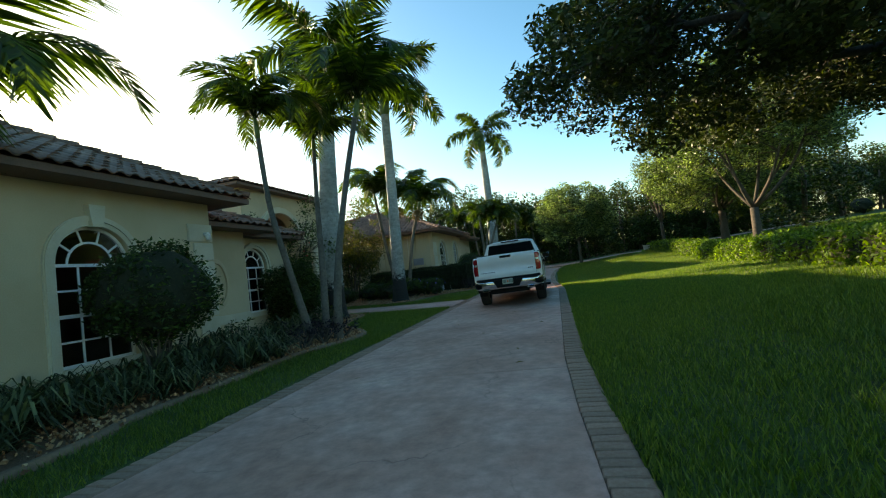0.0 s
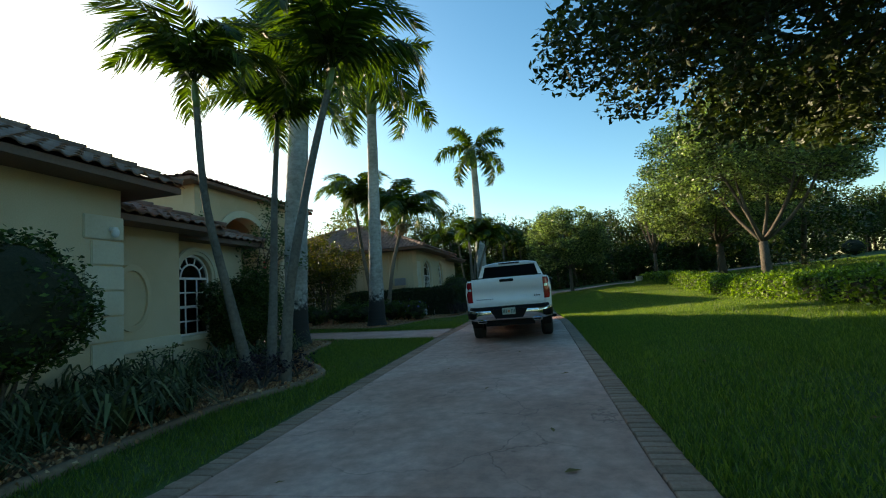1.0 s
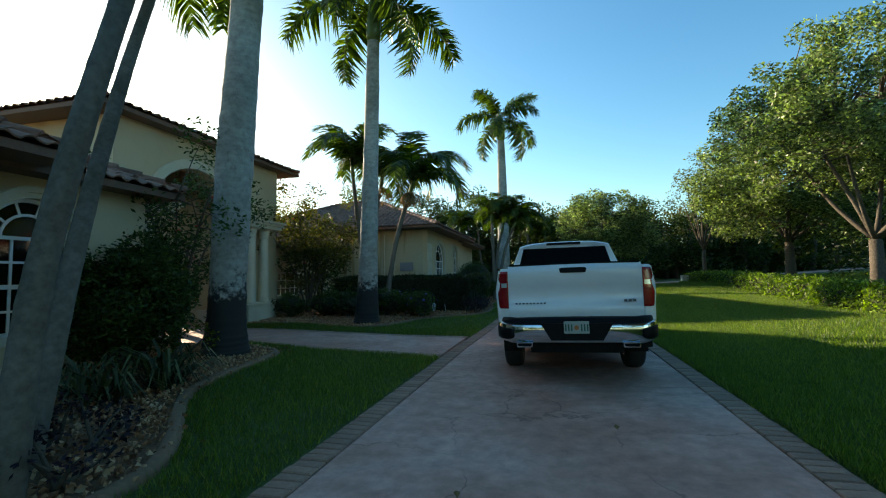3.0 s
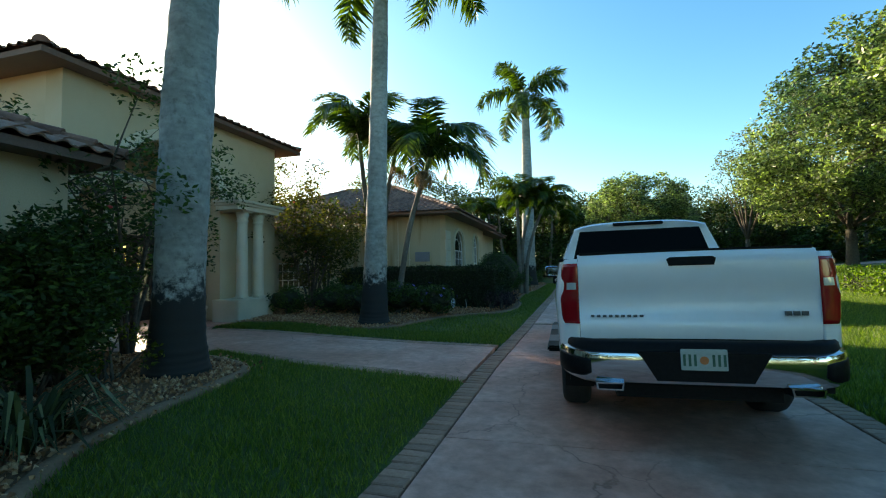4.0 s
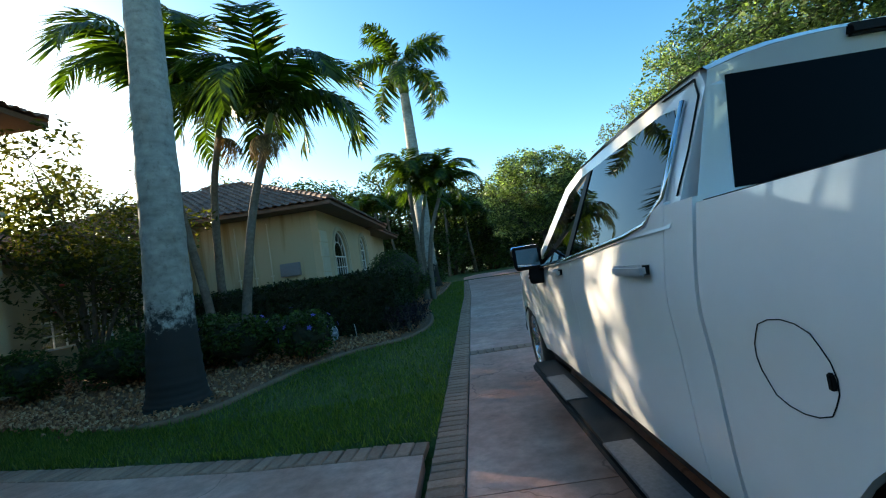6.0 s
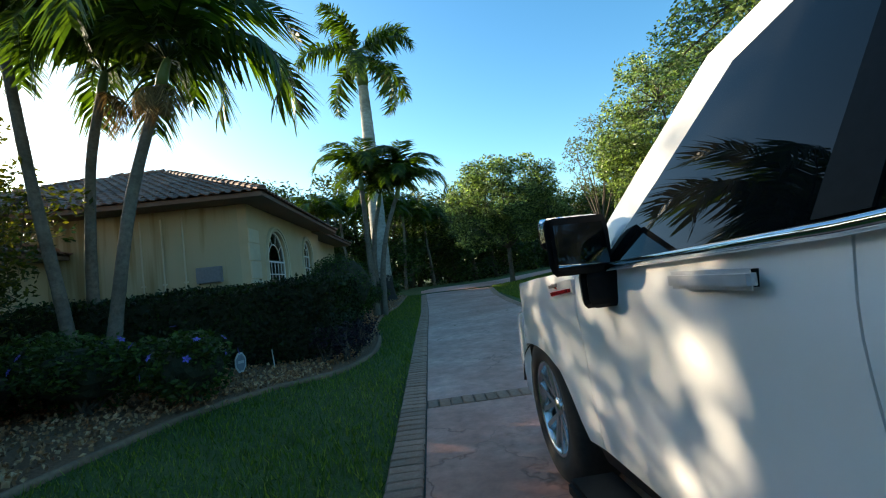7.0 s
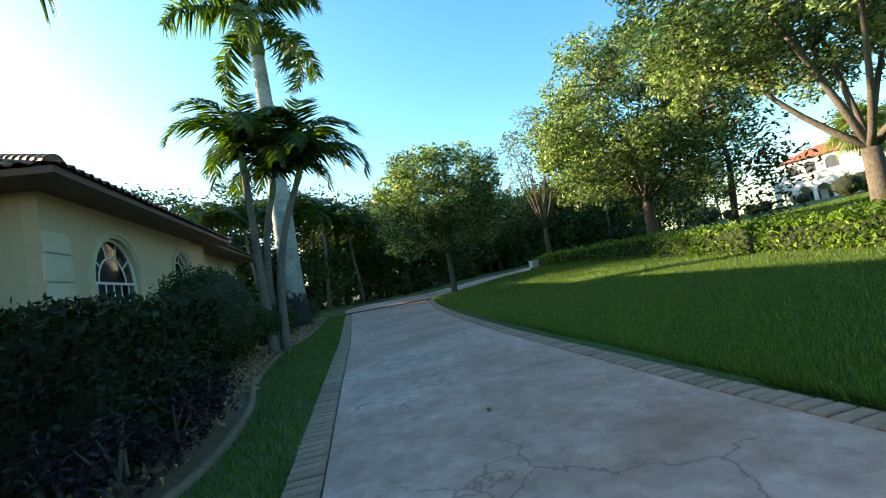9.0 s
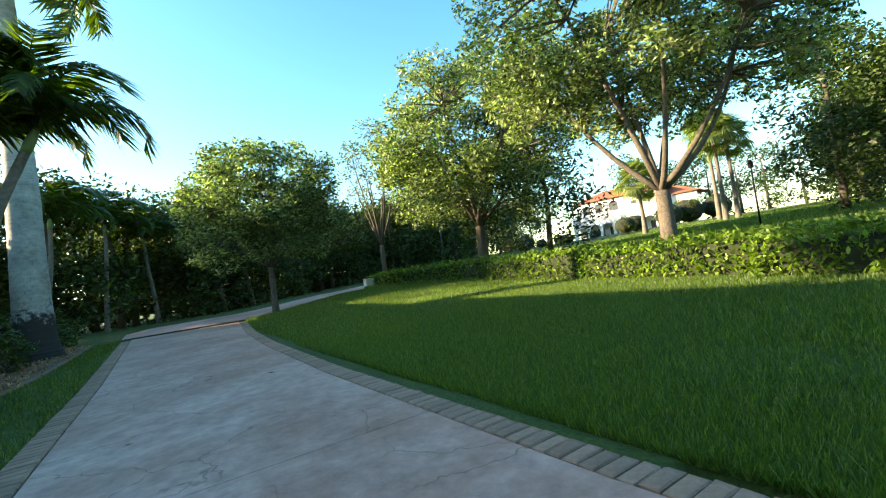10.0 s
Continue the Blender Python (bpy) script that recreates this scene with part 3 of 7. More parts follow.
def villa():
    h = thing("house", "cream stucco villa with red clay tile roofs and arched windows", "house", kind="structure")
    # wing by the drive
    m = facing(-3.78)
    part("wall", wall_mesh(-9.0, 6.2, -0.1, 3.34, [(3.0, 4.28, 0.42, 2.02, 1.0), (-2.2, -0.9, 0.42, 2.02, 1.0)]), STUCCO, h, "cream stucco wall", m=m)
    arched_window(h, m, 3.0, 4.28, 0.42, 2.02, cols=3, rows=4, keystone=True)
    arched_window(h, m, -2.2, -0.9, 0.42, 2.02, cols=3, rows=4, keystone=True)
    quoins(h, m, 5.69, 6.23, [(0.45, 0.85, 0), (0.85, 1.25, 0.12), (1.25, 1.65, 0), (1.65, 2.05, 0.12), (2.05, 2.45, 0), (2.45, 2.85, 0.12)])
    part("wall", wall_mesh(4.03, 11.8, -0.1, 3.34, []), STUCCO, h, m=facing(0, 6.2, 90))
    part("wall", box_bm(-12.0, -11.8, -9.2, 6.2, -0.1, 3.34), STUCCO, h)
    part("wall", box_bm(-11.8, -4.03, -9.2, -9.0, -0.1, 3.34), STUCCO, h)
    hip_roof(h, -12.6, -3.2, -9.8, 6.85, 3.30, 26.0, near=lambda q: q.y > -1.0 and q.x > -5.6)
    # lower wing
    part("wall", wall_mesh(6.2, 8.19, -0.1, 3.0, []), STUCCO, h, m=facing(-4.5))
    part("wall", box_bm(-4.99, -4.75, 8.0, 8.19, -0.1, 2.94), STUCCO, h)
    m = facing(-5.0)
    part("wall", wall_mesh(8.19, 10.9, -0.1, 3.0, [(8.66, 9.72, 0.66, 1.97, 1.05)]), STUCCO, h, m=m)
    arched_window(h, m, 8.66, 9.72, 0.66, 1.97, 1.05, cols=3, rows=4, trim=0.16)
    part("wall", wall_mesh(5.25, 11.0, -0.1, 2.95, []), STUCCO, h, m=facing(0, 10.9, 90))
    hip_roof(h, -10.5, -3.97, 3.6, 8.95, 2.88, 22.0, near=lambda q: True)
    hip_roof(h, -10.9, -4.6, 5.2, 11.35, 2.82, 22.0, near=lambda q: q.y > 8.5)
    # tall entry
    m = facing(-8.1)
    part("wall", wall_mesh(12.8, 19.2, -0.1, 5.5, [(13.75, 16.85, -0.1, 3.05, 1.0)], 0.45), STUCCO, h, "cream stucco entry wall with a round arch", m=m)
    part("trim", ring_prism(arch(13.75, 16.85, 2.9, 3.05, 20)[1:-1], arch(13.5, 17.1, 2.9, 3.05, 20)[1:-1], (-0.02, 0.09), closed=False), TRIM, h, "pale arch moulding", m=m)
    part("wall", wall_mesh(8.55, 13.8, -0.1, 5.5, []), STUCCO, h, m=facing(0, 19.2, 90))
    part("wall", box_bm(-13.8, -8.55, 12.8, 13.0, -0.1, 5.5), STUCCO, h)
    part("wall", wall_mesh(12.8, 19.2, -0.1, 5.5, [(16.3, 18.9, 0.2, 2.7, 0.0)], 0.2), STUCCO, h, m=facing(-13.8))
    part("porch_wall", wall_mesh(13.0, 17.05, 0.0, 5.2, [(15.35, 16.95, 0.0, 2.4, 0.0)], 0.2), STUCCO, h, m=facing(-10.4))
    part("porch_wall", wall_mesh(0.0, 2.15, 0.0, 5.2, [], 0.2), STUCCO, h, m=facing(-10.4, 17.05, -62.8))
    hip_roof(h, -14.8, -7.72, 12.2, 20.1, 5.40, 18.0, near=lambda q: True)
    # recessed link with a paned window
    m = facing(-9.3)
    part("wall", wall_mesh(19.2, 25.6, -0.1, 2.85, [(21.05, 23.15, 0.68, 1.68, 0.0)]), STUCCO, h, m=m)
    paned_window(h, m, 21.05, 23.15, 0.68, 1.68, 6, 3)
    hip_roof(h, -14.0, -8.7, 18.2, 26.0, 2.72, 18.0, near=None)
    return h


def paned_window(parent, m, y0, y1, z0, z1, cols, rows):
    w = part("window", ring_prism([(y0 + 0.05, z0 + 0.05), (y0 + 0.05, z1 - 0.05), (y1 - 0.05, z1 - 0.05), (y1 - 0.05, z0 + 0.05)], [(y0, z0), (y0, z1), (y1, z1), (y1, z0)], (-0.14, -0.05)), WHITE, parent, "white paned window", m=m)
    for i in range(1, cols):
        y = y0 + (y1 - y0) * i / cols
        part("muntin", box_bm(-0.11, -0.08, y - 0.018, y + 0.018, z0 + 0.04, z1 - 0.04), WHITE, w)
    for i in range(1, rows):
        z = z0 + (z1 - z0) * i / rows
        part("muntin", box_bm(-0.105, -0.075, y0 + 0.04, y1 - 0.04, z - 0.018, z + 0.018), WHITE, w)
    pane = part("pane", box_bm(-0.10, -0.094, y0 + 0.03, y1 - 0.03, z0 + 0.03, z1 - 0.03), GLASS, w)
    pane.visible_shadow = False
    return w


villa()


def far_wing():
    h = thing("house", "cream stucco wing with a hipped clay tile roof and stained walls", "house", kind="structure")
    m = facing(-4.05)
    part("wall", wall_mesh(25.6, 34.2, -0.1, 3.86, [(27.0, 28.95, 1.05, 2.25, 1.0), (31.2, 32.5, 1.2, 2.6, 1.0)]), STUCCO, h, m=m)
    arched_window(h, m, 27.0, 28.95, 1.05, 2.25, cols=6, rows=3, fan=5)
    arched_window(h, m, 31.2, 32.5, 1.2, 2.6, cols=3, rows=3)
    part("wall", wall_mesh(-14.8, -4.30, -0.1, 3.86, []), STAINED, h, "cream stucco wall with dark rain streaks", m=facing(0, 25.6, -90))
    quoins(h, m, 25.57, 26.34, [(1.05, 1.7, 0), (1.7, 2.2, -0.03), (2.2, 2.7, 0), (2.7, 3.1, -0.03)])
    part("wall", box_bm(-15.0, -14.8, 25.6, 34.2, -0.1, 3.86), STUCCO, h)
    part("wall", box_bm(-14.8, -4.3, 34.0, 34.2, -0.1, 3.86), STUCCO, h)
    hip_roof(h, -15.6, -3.3, 24.75, 34.9, 3.76, 23.0, near=lambda q: q.y < 30 and q.x > -5.6)
    part("wall", wall_mesh(34.2, 41.0, 0.0, 3.86, []), STUCCO, h, m=facing(-4.6))
    hip_roof(h, -14.0, -3.7, 33.0, 42.0, 3.70, 18.0, near=None)
    return h


STAINED, st, sb = material("streaked_stucco", 0.9)
sn = noise_node(st, 50, 5, 0.6)
scol = ramp(st, sn.outputs[0], [(0.3, (0.46, 0.37, 0.235)), (0.7, (0.54, 0.45, 0.30))])
smap = st.nodes.new("ShaderNodeMapping")
smap.inputs["Scale"].default_value = (2.2, 2.2, 0.14)
stc = st.nodes.new("ShaderNodeTexCoord")
st.links.new(stc.outputs["Object"], smap.inputs[0])
sst = st.nodes.new("ShaderNodeTexNoise")
sst.inputs["Scale"].default_value, sst.inputs["Detail"].default_value = 1.6, 3
st.links.new(smap.outputs[0], sst.inputs["Vector"])
scol = mix(st, "MULTIPLY", scol, ramp(st, sst.outputs[0], [(0.36, (0.62, 0.50, 0.34)), (0.52, (1, 1, 1))]), 0.85)
st.links.new(scol, sb.inputs["Base Color"])
bump(st, sb, sn.outputs[0], 0.3, 0.004)
far_wing()

# added dark lining that keeps the arched window of the middle block dim
room = tagged(new("wall_lining"), "dark inner lining added behind the arched window", "wall", kind="structure")
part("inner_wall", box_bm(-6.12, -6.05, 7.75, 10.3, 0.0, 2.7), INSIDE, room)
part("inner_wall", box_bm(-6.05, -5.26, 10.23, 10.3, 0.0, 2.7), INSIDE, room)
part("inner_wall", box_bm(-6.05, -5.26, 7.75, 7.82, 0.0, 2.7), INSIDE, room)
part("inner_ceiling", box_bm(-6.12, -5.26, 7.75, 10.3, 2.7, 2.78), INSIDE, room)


# ---- palms ----
DEAD_LEAF = leaf_mat("dry_frond", (0.13, 0.09, 0.045), (0.24, 0.17, 0.09), 0.2, 0.8, (1.1, 1.0, 0.8))
CROWNSHAFT = rough_mat("green_crownshaft", (0.07, 0.12, 0.03), (0.13, 0.19, 0.05), 5, 0.45, 0.9, (0.8, 0.8, 0.6), 0.4, 0.1, 0.003)


def frond_mesh(name, length, droop, leaflet, n, seed, hang=0.5, mat=None, lift=0.0, plume=0.0):
    """A feather frond along +x from the origin, arching by droop; leaflets in rows on both sides."""
    rng = np.random.default_rng(seed)
    s = np.linspace(0, 1, 26)
    ang = radians(lift) - radians(droop) * s ** 1.6
    step = length / 25
    px = np.concatenate([[0], np.cumsum(np.cos(ang[:-1]) * step)])
    pz = np.concatenate([[0], np.cumsum(np.sin(ang[:-1]) * step)])
    quads = []
    for i in range(n):
        f = 0.12 + 0.88 * (i + rng.random() * 0.6) / n
        x, z, a = np.interp(f, s, px), np.interp(f, s, pz), np.interp(f, s, ang)
        for side in (-1, 1):
            ln = leaflet * (0.5 + 0.85 * math.sin(math.pi * min(1.0, f * 0.9 + 0.08))) * rng.uniform(0.85, 1.1)
            sweep = radians(rng.uniform(35, 55) - 22 * f)
            fall = hang * rng.uniform(0.6, 1.3)
            t = np.array([math.cos(a), 0, math.sin(a)])
            up = np.array([-math.sin(a), 0, math.cos(a)])
            d = t * math.cos(sweep + 0.5) + np.array([0, side, 0]) * math.sin(sweep + 0.5) + up * rng.uniform(-0.05 - plume, 0.25 + plume)
            d /= np.linalg.norm(d)
            w = t * 0.038 * leaflet / 0.5
            p0 = np.array([x, 0, z])
            mid = p0 + d * ln * 0.5 + np.array([0, 0, -fall * ln * 0.14])
            tip = p0 + d * ln * 0.93 + np.array([0, 0, -fall * ln * 0.62])
            quads.append([p0 - w * 0.6, p0 + w * 0.6, mid + w, mid - w])
            quads.append([mid - w, mid + w, tip + w * 0.12, tip - w * 0.12])
    q = np.array(quads)
    v, f = tube([(a, 0, b) for a, b in zip(px[::3], pz[::3])], [0.022 * length / 2.5 * (1 - 0.85 * k / 8) for k in range(len(px[::3]))], 5)
    verts = [tuple(r) for r in q.reshape(-1, 3)] + [tuple(r) for r in v]
    faces = [tuple(range(4 * i, 4 * i + 4)) for i in range(len(q))] + [tuple(i + 4 * len(q) for i in g) for g in f]
    return mesh_of(name, verts, faces, [mat or PALM_LEAF])


ROYAL_FRONDS = [frond_mesh("frond", 3.3, 66 + 10 * i, 0.60, 96, 10 + i, 0.9, lift=18, plume=0.8) for i in range(3)]
CHRIS_FRONDS = [frond_mesh("frond", 2.35, 142 + 10 * i, 0.43, 56, 30 + i, 1.3, lift=25) for i in range(3)]
FRUIT_STALKS = [frond_mesh("fruit_stalk", 0.7, 120, 0.22, 20, 50 + i, 2.2, DEAD_LEAF, lift=10) for i in range(2)]


def palm(kind, path, radii, fronds, count, seed, label, size=1.0, shaft=0.0, flare=None, group="", bark=None, low=16, high=70, stalks=0):
    """A feather palm: bent trunk through path, optional green crownshaft, a crown of fronds."""
    rng = random.Random(seed)
    base = Vector(path[0])
    ob = thing(kind, label, "palm tree", Matrix.Translation(base), group=group)
    pts = [Vector(q) - base for q in path]
    fine = []
    n = 26
    for i in range(n):
        f = i / (n - 1) * (len(pts) - 1)
        k = min(int(f), len(pts) - 2)
        a, b, c, d = pts[max(k - 1, 0)], pts[k], pts[k + 1], pts[min(k + 2, len(pts) - 1)]
        w = f - k
        fine.append(0.5 * (2 * b + (c - a) * w + (2 * a - 5 * b + 4 * c - d) * w * w + (3 * b - a - 3 * c + d) * w ** 3))
    rr = [float(np.interp(i / (n - 1), [j / (len(radii) - 1) for j in range(len(radii))], radii)) * (1 + 0.03 * rng.uniform(-1, 1)) for i in range(n)]
    # leaf-scar rings
    ring_p, ring_r = [], []
    total = fine[-1].z
    for i in range(n - 1):
        for j in range(4):
            w = j / 4
            ring_p.append(fine[i].lerp(fine[i + 1], w))
            ring_r.append((rr[i] * (1 - w) + rr[i + 1] * w) * (1.025 if j == 0 else 1.0))
    ring_p.append(fine[-1])
    ring_r.append(rr[-1])
    part("trunk", tubes_mesh("trunk", [(ring_p, ring_r)], bark or PALE_BARK, 14), None, ob)
    top = fine[-1]
    d = (fine[-1] - fine[-2]).normalized()
    if shaft:
        pp = [top + d * shaft * w for w in (-0.02, 0.15, 0.5, 0.8, 1.0)]
        part("crownshaft", tubes_mesh("crownshaft", [(pp, [rr[-1] * k for k in (1.02, 1.28, 1.15, 0.8, 0.5)])], CROWNSHAFT, 12), None, ob, "smooth green crownshaft")
        top = top + d * shaft * 0.95
    else:
        pp = [top + d * 0.5 * w for w in (-0.02, 0.3, 0.7, 1.0)]
        part("crownshaft", tubes_mesh("crownshaft", [(pp, [rr[-1] * k for k in (1.02, 1.2, 0.9, 0.45)])], CROWNSHAFT, 10), None, ob, "green crownshaft")
        top = top + d * 0.42
    for i in range(stalks):
        ob2 = new("fruit_stalk", FRUIT_STALKS[i % 2])
        ob2.parent = ob
        ob2.matrix_basis = Matrix.Translation(top - d * 0.42) @ pose(0, 0, 0, 0, rng.uniform(0, 40), rng.uniform(0, 360)) @ Matrix.Scale(rng.uniform(0.7, 1.1), 4)
    for i in range(count):
        tilt = low + (high - low) * ((i + 0.5) / count) ** 0.9
        yaw = i * 137.5 + rng.uniform(-14, 14)
        me = fronds[0 if tilt > 48 else 1 if tilt > 26 else 2]
        s = size * rng.uniform(0.88, 1.1)
        ob2 = new("frond", me)
        ob2.parent = ob
        ob2.matrix_basis = Matrix.Translation(top) @ pose(0, 0, 0, 0, 0, yaw) @ pose(0, 0, 0, rng.uniform(-12, 12), -tilt, 0) @ Matrix.Scale(s, 4)
    return ob


THIN = "slender green palm with a bent grey trunk in the planting bed"
palm("palm_tree", [(-1.95, 6.9, 0), (-2.16, 6.66, 1.5), (-2.36, 6.44, 3.0), (-2.46, 6.39, 4.6)], [0.105, 0.072, 0.060, 0.052], CHRIS_FRONDS, 11, 1, THIN, 0.80, group="slender palms")
palm("palm_tree", [(-1.65, 7.0, 0), (-1.80, 7.4, 1.6), (-2.10, 8.0, 3.3), (-2.37, 8.6, 4.8)], [0.095, 0.072, 0.060, 0.052], CHRIS_FRONDS, 11, 2, THIN, 0.82, group="slender palms")
palm("palm_tree", [(-1.12, 6.55, 0), (-1.02, 6.65, 1.5), (-0.76, 6.9, 3.3), (-0.45, 7.14, 4.9)], [0.105, 0.078, 0.064, 0.056], CHRIS_FRONDS, 12, 3, THIN, 0.95, group="slender palms")
palm("palm_tree", [(-4.1, 20.0, 0), (-3.93, 20.0, 1.2), (-3.60, 20.0, 2.9), (-3.08, 20.0, 4.5)], [0.12, 0.09, 0.08, 0.07], CHRIS_FRONDS, 11, 4, THIN, 1.16, group="slender palms", stalks=6, low=0, high=56)
palm("palm_tree", [(-5.0, 21.2, 0), (-5.08, 21.2, 1.6), (-4.98, 21.2, 3.7), (-4.72, 21.2, 5.0)], [0.12, 0.09, 0.08, 0.07], CHRIS_FRONDS, 10, 5, THIN, 1.08, group="slender palms", stalks=4, low=4, high=60)
palm("palm_tree", [(-4.85, 20.5, 0), (-5.05, 20.5, 1.4), (-5.32, 20.4, 3.4), (-5.5, 20.3, 5.3)], [0.11, 0.09, 0.08, 0.07], CHRIS_FRONDS, 10, 9, THIN, 1.15, group="slender palms")
palm("palm_tree", [(-0.95, 27.1, 0.14), (-1.00, 27.1, 1.7), (-1.02, 27.1, 3.2), (-1.04, 27.1, 4.1)], [0.12, 0.09, 0.075, 0.07], CHRIS_FRONDS, 11, 6, THIN, 0.8, group="slender palms")
palm("palm_tree", [(-0.72, 27.2, 0.14), (-0.65, 27.2, 1.6), (-0.40, 27.25, 2.8), (-0.02, 27.3, 3.8)], [0.11, 0.085, 0.07, 0.065], CHRIS_FRONDS, 11, 7, THIN, 0.82, group="slender palms")
palm("palm_tree", [(-0.85, 27.3, 0.14), (-0.90, 27.3, 1.6), (-0.80, 27.4, 2.8), (-0.62, 27.5, 3.6)], [0.11, 0.085, 0.07, 0.065], CHRIS_FRONDS, 10, 8, THIN, 0.72, group="slender palms")
ROYAL = "tall royal palm with a smooth pale grey trunk and dark base"
palm("royal_palm", [(-3.76, 11.45, 0), (-3.74, 11.45, 0.9), (-3.62, 11.45, 3.6), (-3.36, 11.5, 7.7)], [0.43, 0.31, 0.31, 0.26], ROYAL_FRONDS, 10, 11, ROYAL, 1.0, 1.5, group="royal palms", bark=ROYAL_BARK, low=-62, high=58)
palm("royal_palm", [(-3.46, 16.9, 0), (-3.43, 16.9, 0.9), (-3.34, 16.9, 3.8), (-3.20, 16.9, 8.6)], [0.42, 0.30, 0.24, 0.18], ROYAL_FRONDS, 10, 12, ROYAL, 1.0, 1.5, group="royal palms", bark=ROYAL_BARK, low=-62, high=58)
palm("royal_palm", [(-1.2, 34.0, 0.25), (-1.22, 34.0, 1.5), (-1.2, 34.0, 6.0), (-1.22, 34.0, 10.5)], [0.58, 0.42, 0.33, 0.22], ROYAL_FRONDS, 10, 13, ROYAL, 1.0, 1.6, group="royal palms", bark=ROYAL_BARK, low=-62, high=58)


# ---- broad-leaved trees and hedges ----
def leaves(centres, radii, per, size, rng, squash=0.75, shell=0.45):
    """Leaf quads spread in clumps; returns an array (n, 4, 3)."""
    out = []
    for c, r in zip(centres, radii):
        n = max(8, int(per * r * r))
        d = rng.normal(size=(n, 3))
        d /= np.linalg.norm(d, axis=1)[:, None]
        rad = r * (shell + (1 - shell) * rng.random(n) ** 0.5) * (1 + 0.18 * np.sin(d[:, 0] * 5 + r * 9) * np.cos(d[:, 1] * 4 + d[:, 2] * 3))
        p = np.asarray(c) + d * rad[:, None] * np.array([1, 1, squash])
        u = rng.normal(size=(n, 3))
        u[:, 2] *= 0.6
        u /= np.linalg.norm(u, axis=1)[:, None]
        w = np.cross(u, rng.normal(size=(n, 3)))
        w /= np.linalg.norm(w, axis=1)[:, None]
        s = size * rng.uniform(0.6, 1.25, n)[:, None]
        out.append(np.stack([p - u * s, p - w * s * 0.42, p + u * s, p + w * s * 0.42], 1))
    return np.concatenate(out)


def broad_tree(name, at, trunk_h, trunk_r, crown, crown_r, seed, label, leaf=0.085, per=520, mat=None, clumps=60, bark=None, lean=(0, 0), low=0.25, category="tree", clump=(0.20, 0.36), limb=0.55):
    """A tapered trunk, limbs that fork towards the clumps, and a crown of many small leaves. crown: centre over the base (x, y, z)."""
    rng = np.random.default_rng(seed)
    ob = thing(name, label, category, Matrix.Translation(at))
    cx, cy, cz = crown
    rx, ry, rz = crown_r
    fork = Vector((lean[0], lean[1], trunk_h))
    limbs = [([Vector((0, 0, -0.1)), Vector((0, 0, 0.15)), Vector((lean[0] * 0.4, lean[1] * 0.4, trunk_h * 0.5)), fork], [trunk_r * 1.5, trunk_r * 1.15, trunk_r * 0.95, trunk_r * 0.85])]
    centres, radii = [], []
    for i in range(clumps):
        d = rng.normal(size=3)
        d /= np.linalg.norm(d)
        if d[2] < -low:
            d[2] = -low * rng.random()
        k = 0.45 + 0.5 * rng.random() ** 0.6
        c = np.array([cx + d[0] * rx * k, cy + d[1] * ry * k, cz + d[2] * rz * k])
        centres.append(c)
        radii.append(min(rx, rz) * rng.uniform(*clump))
    mains = []
    for i in range(7):
        a = 2 * math.pi * (i + rng.random() * 0.5) / 7
        e = Vector((cx + math.cos(a) * rx * 0.5, cy + math.sin(a) * ry * 0.5, cz + rz * rng.uniform(-0.2, 0.35)))
        mid = fork.lerp(e, 0.5) + Vector((0, 0, -0.1 * rz)) + Vector(tuple(rng.normal(size=3) * 0.15 * rx * 0.4))
        pts = bez(fork, mid, e, 7)
        mains.append(pts)
        limbs.append((pts, [trunk_r * limb * (1 - 0.11 * j) for j in range(7)]))
    for c in centres:
        c = Vector(tuple(c))
        best = min((p for pts in mains for p in pts[2:]), key=lambda p: (p - c).length)
        mid = best.lerp(c, 0.5) + Vector(tuple(rng.normal(size=3) * 0.12))
        limbs.append((bez(best, mid, c, 4), [trunk_r * 0.16, trunk_r * 0.12, trunk_r * 0.08, trunk_r * 0.03]))
    part("trunk", tubes_mesh("trunk", limbs, bark or BARK, 8), None, ob)
    part("crown", quads_mesh("crown", leaves(centres, radii, per, leaf, rng), mat or OAK_LEAF), None, ob)
    return ob


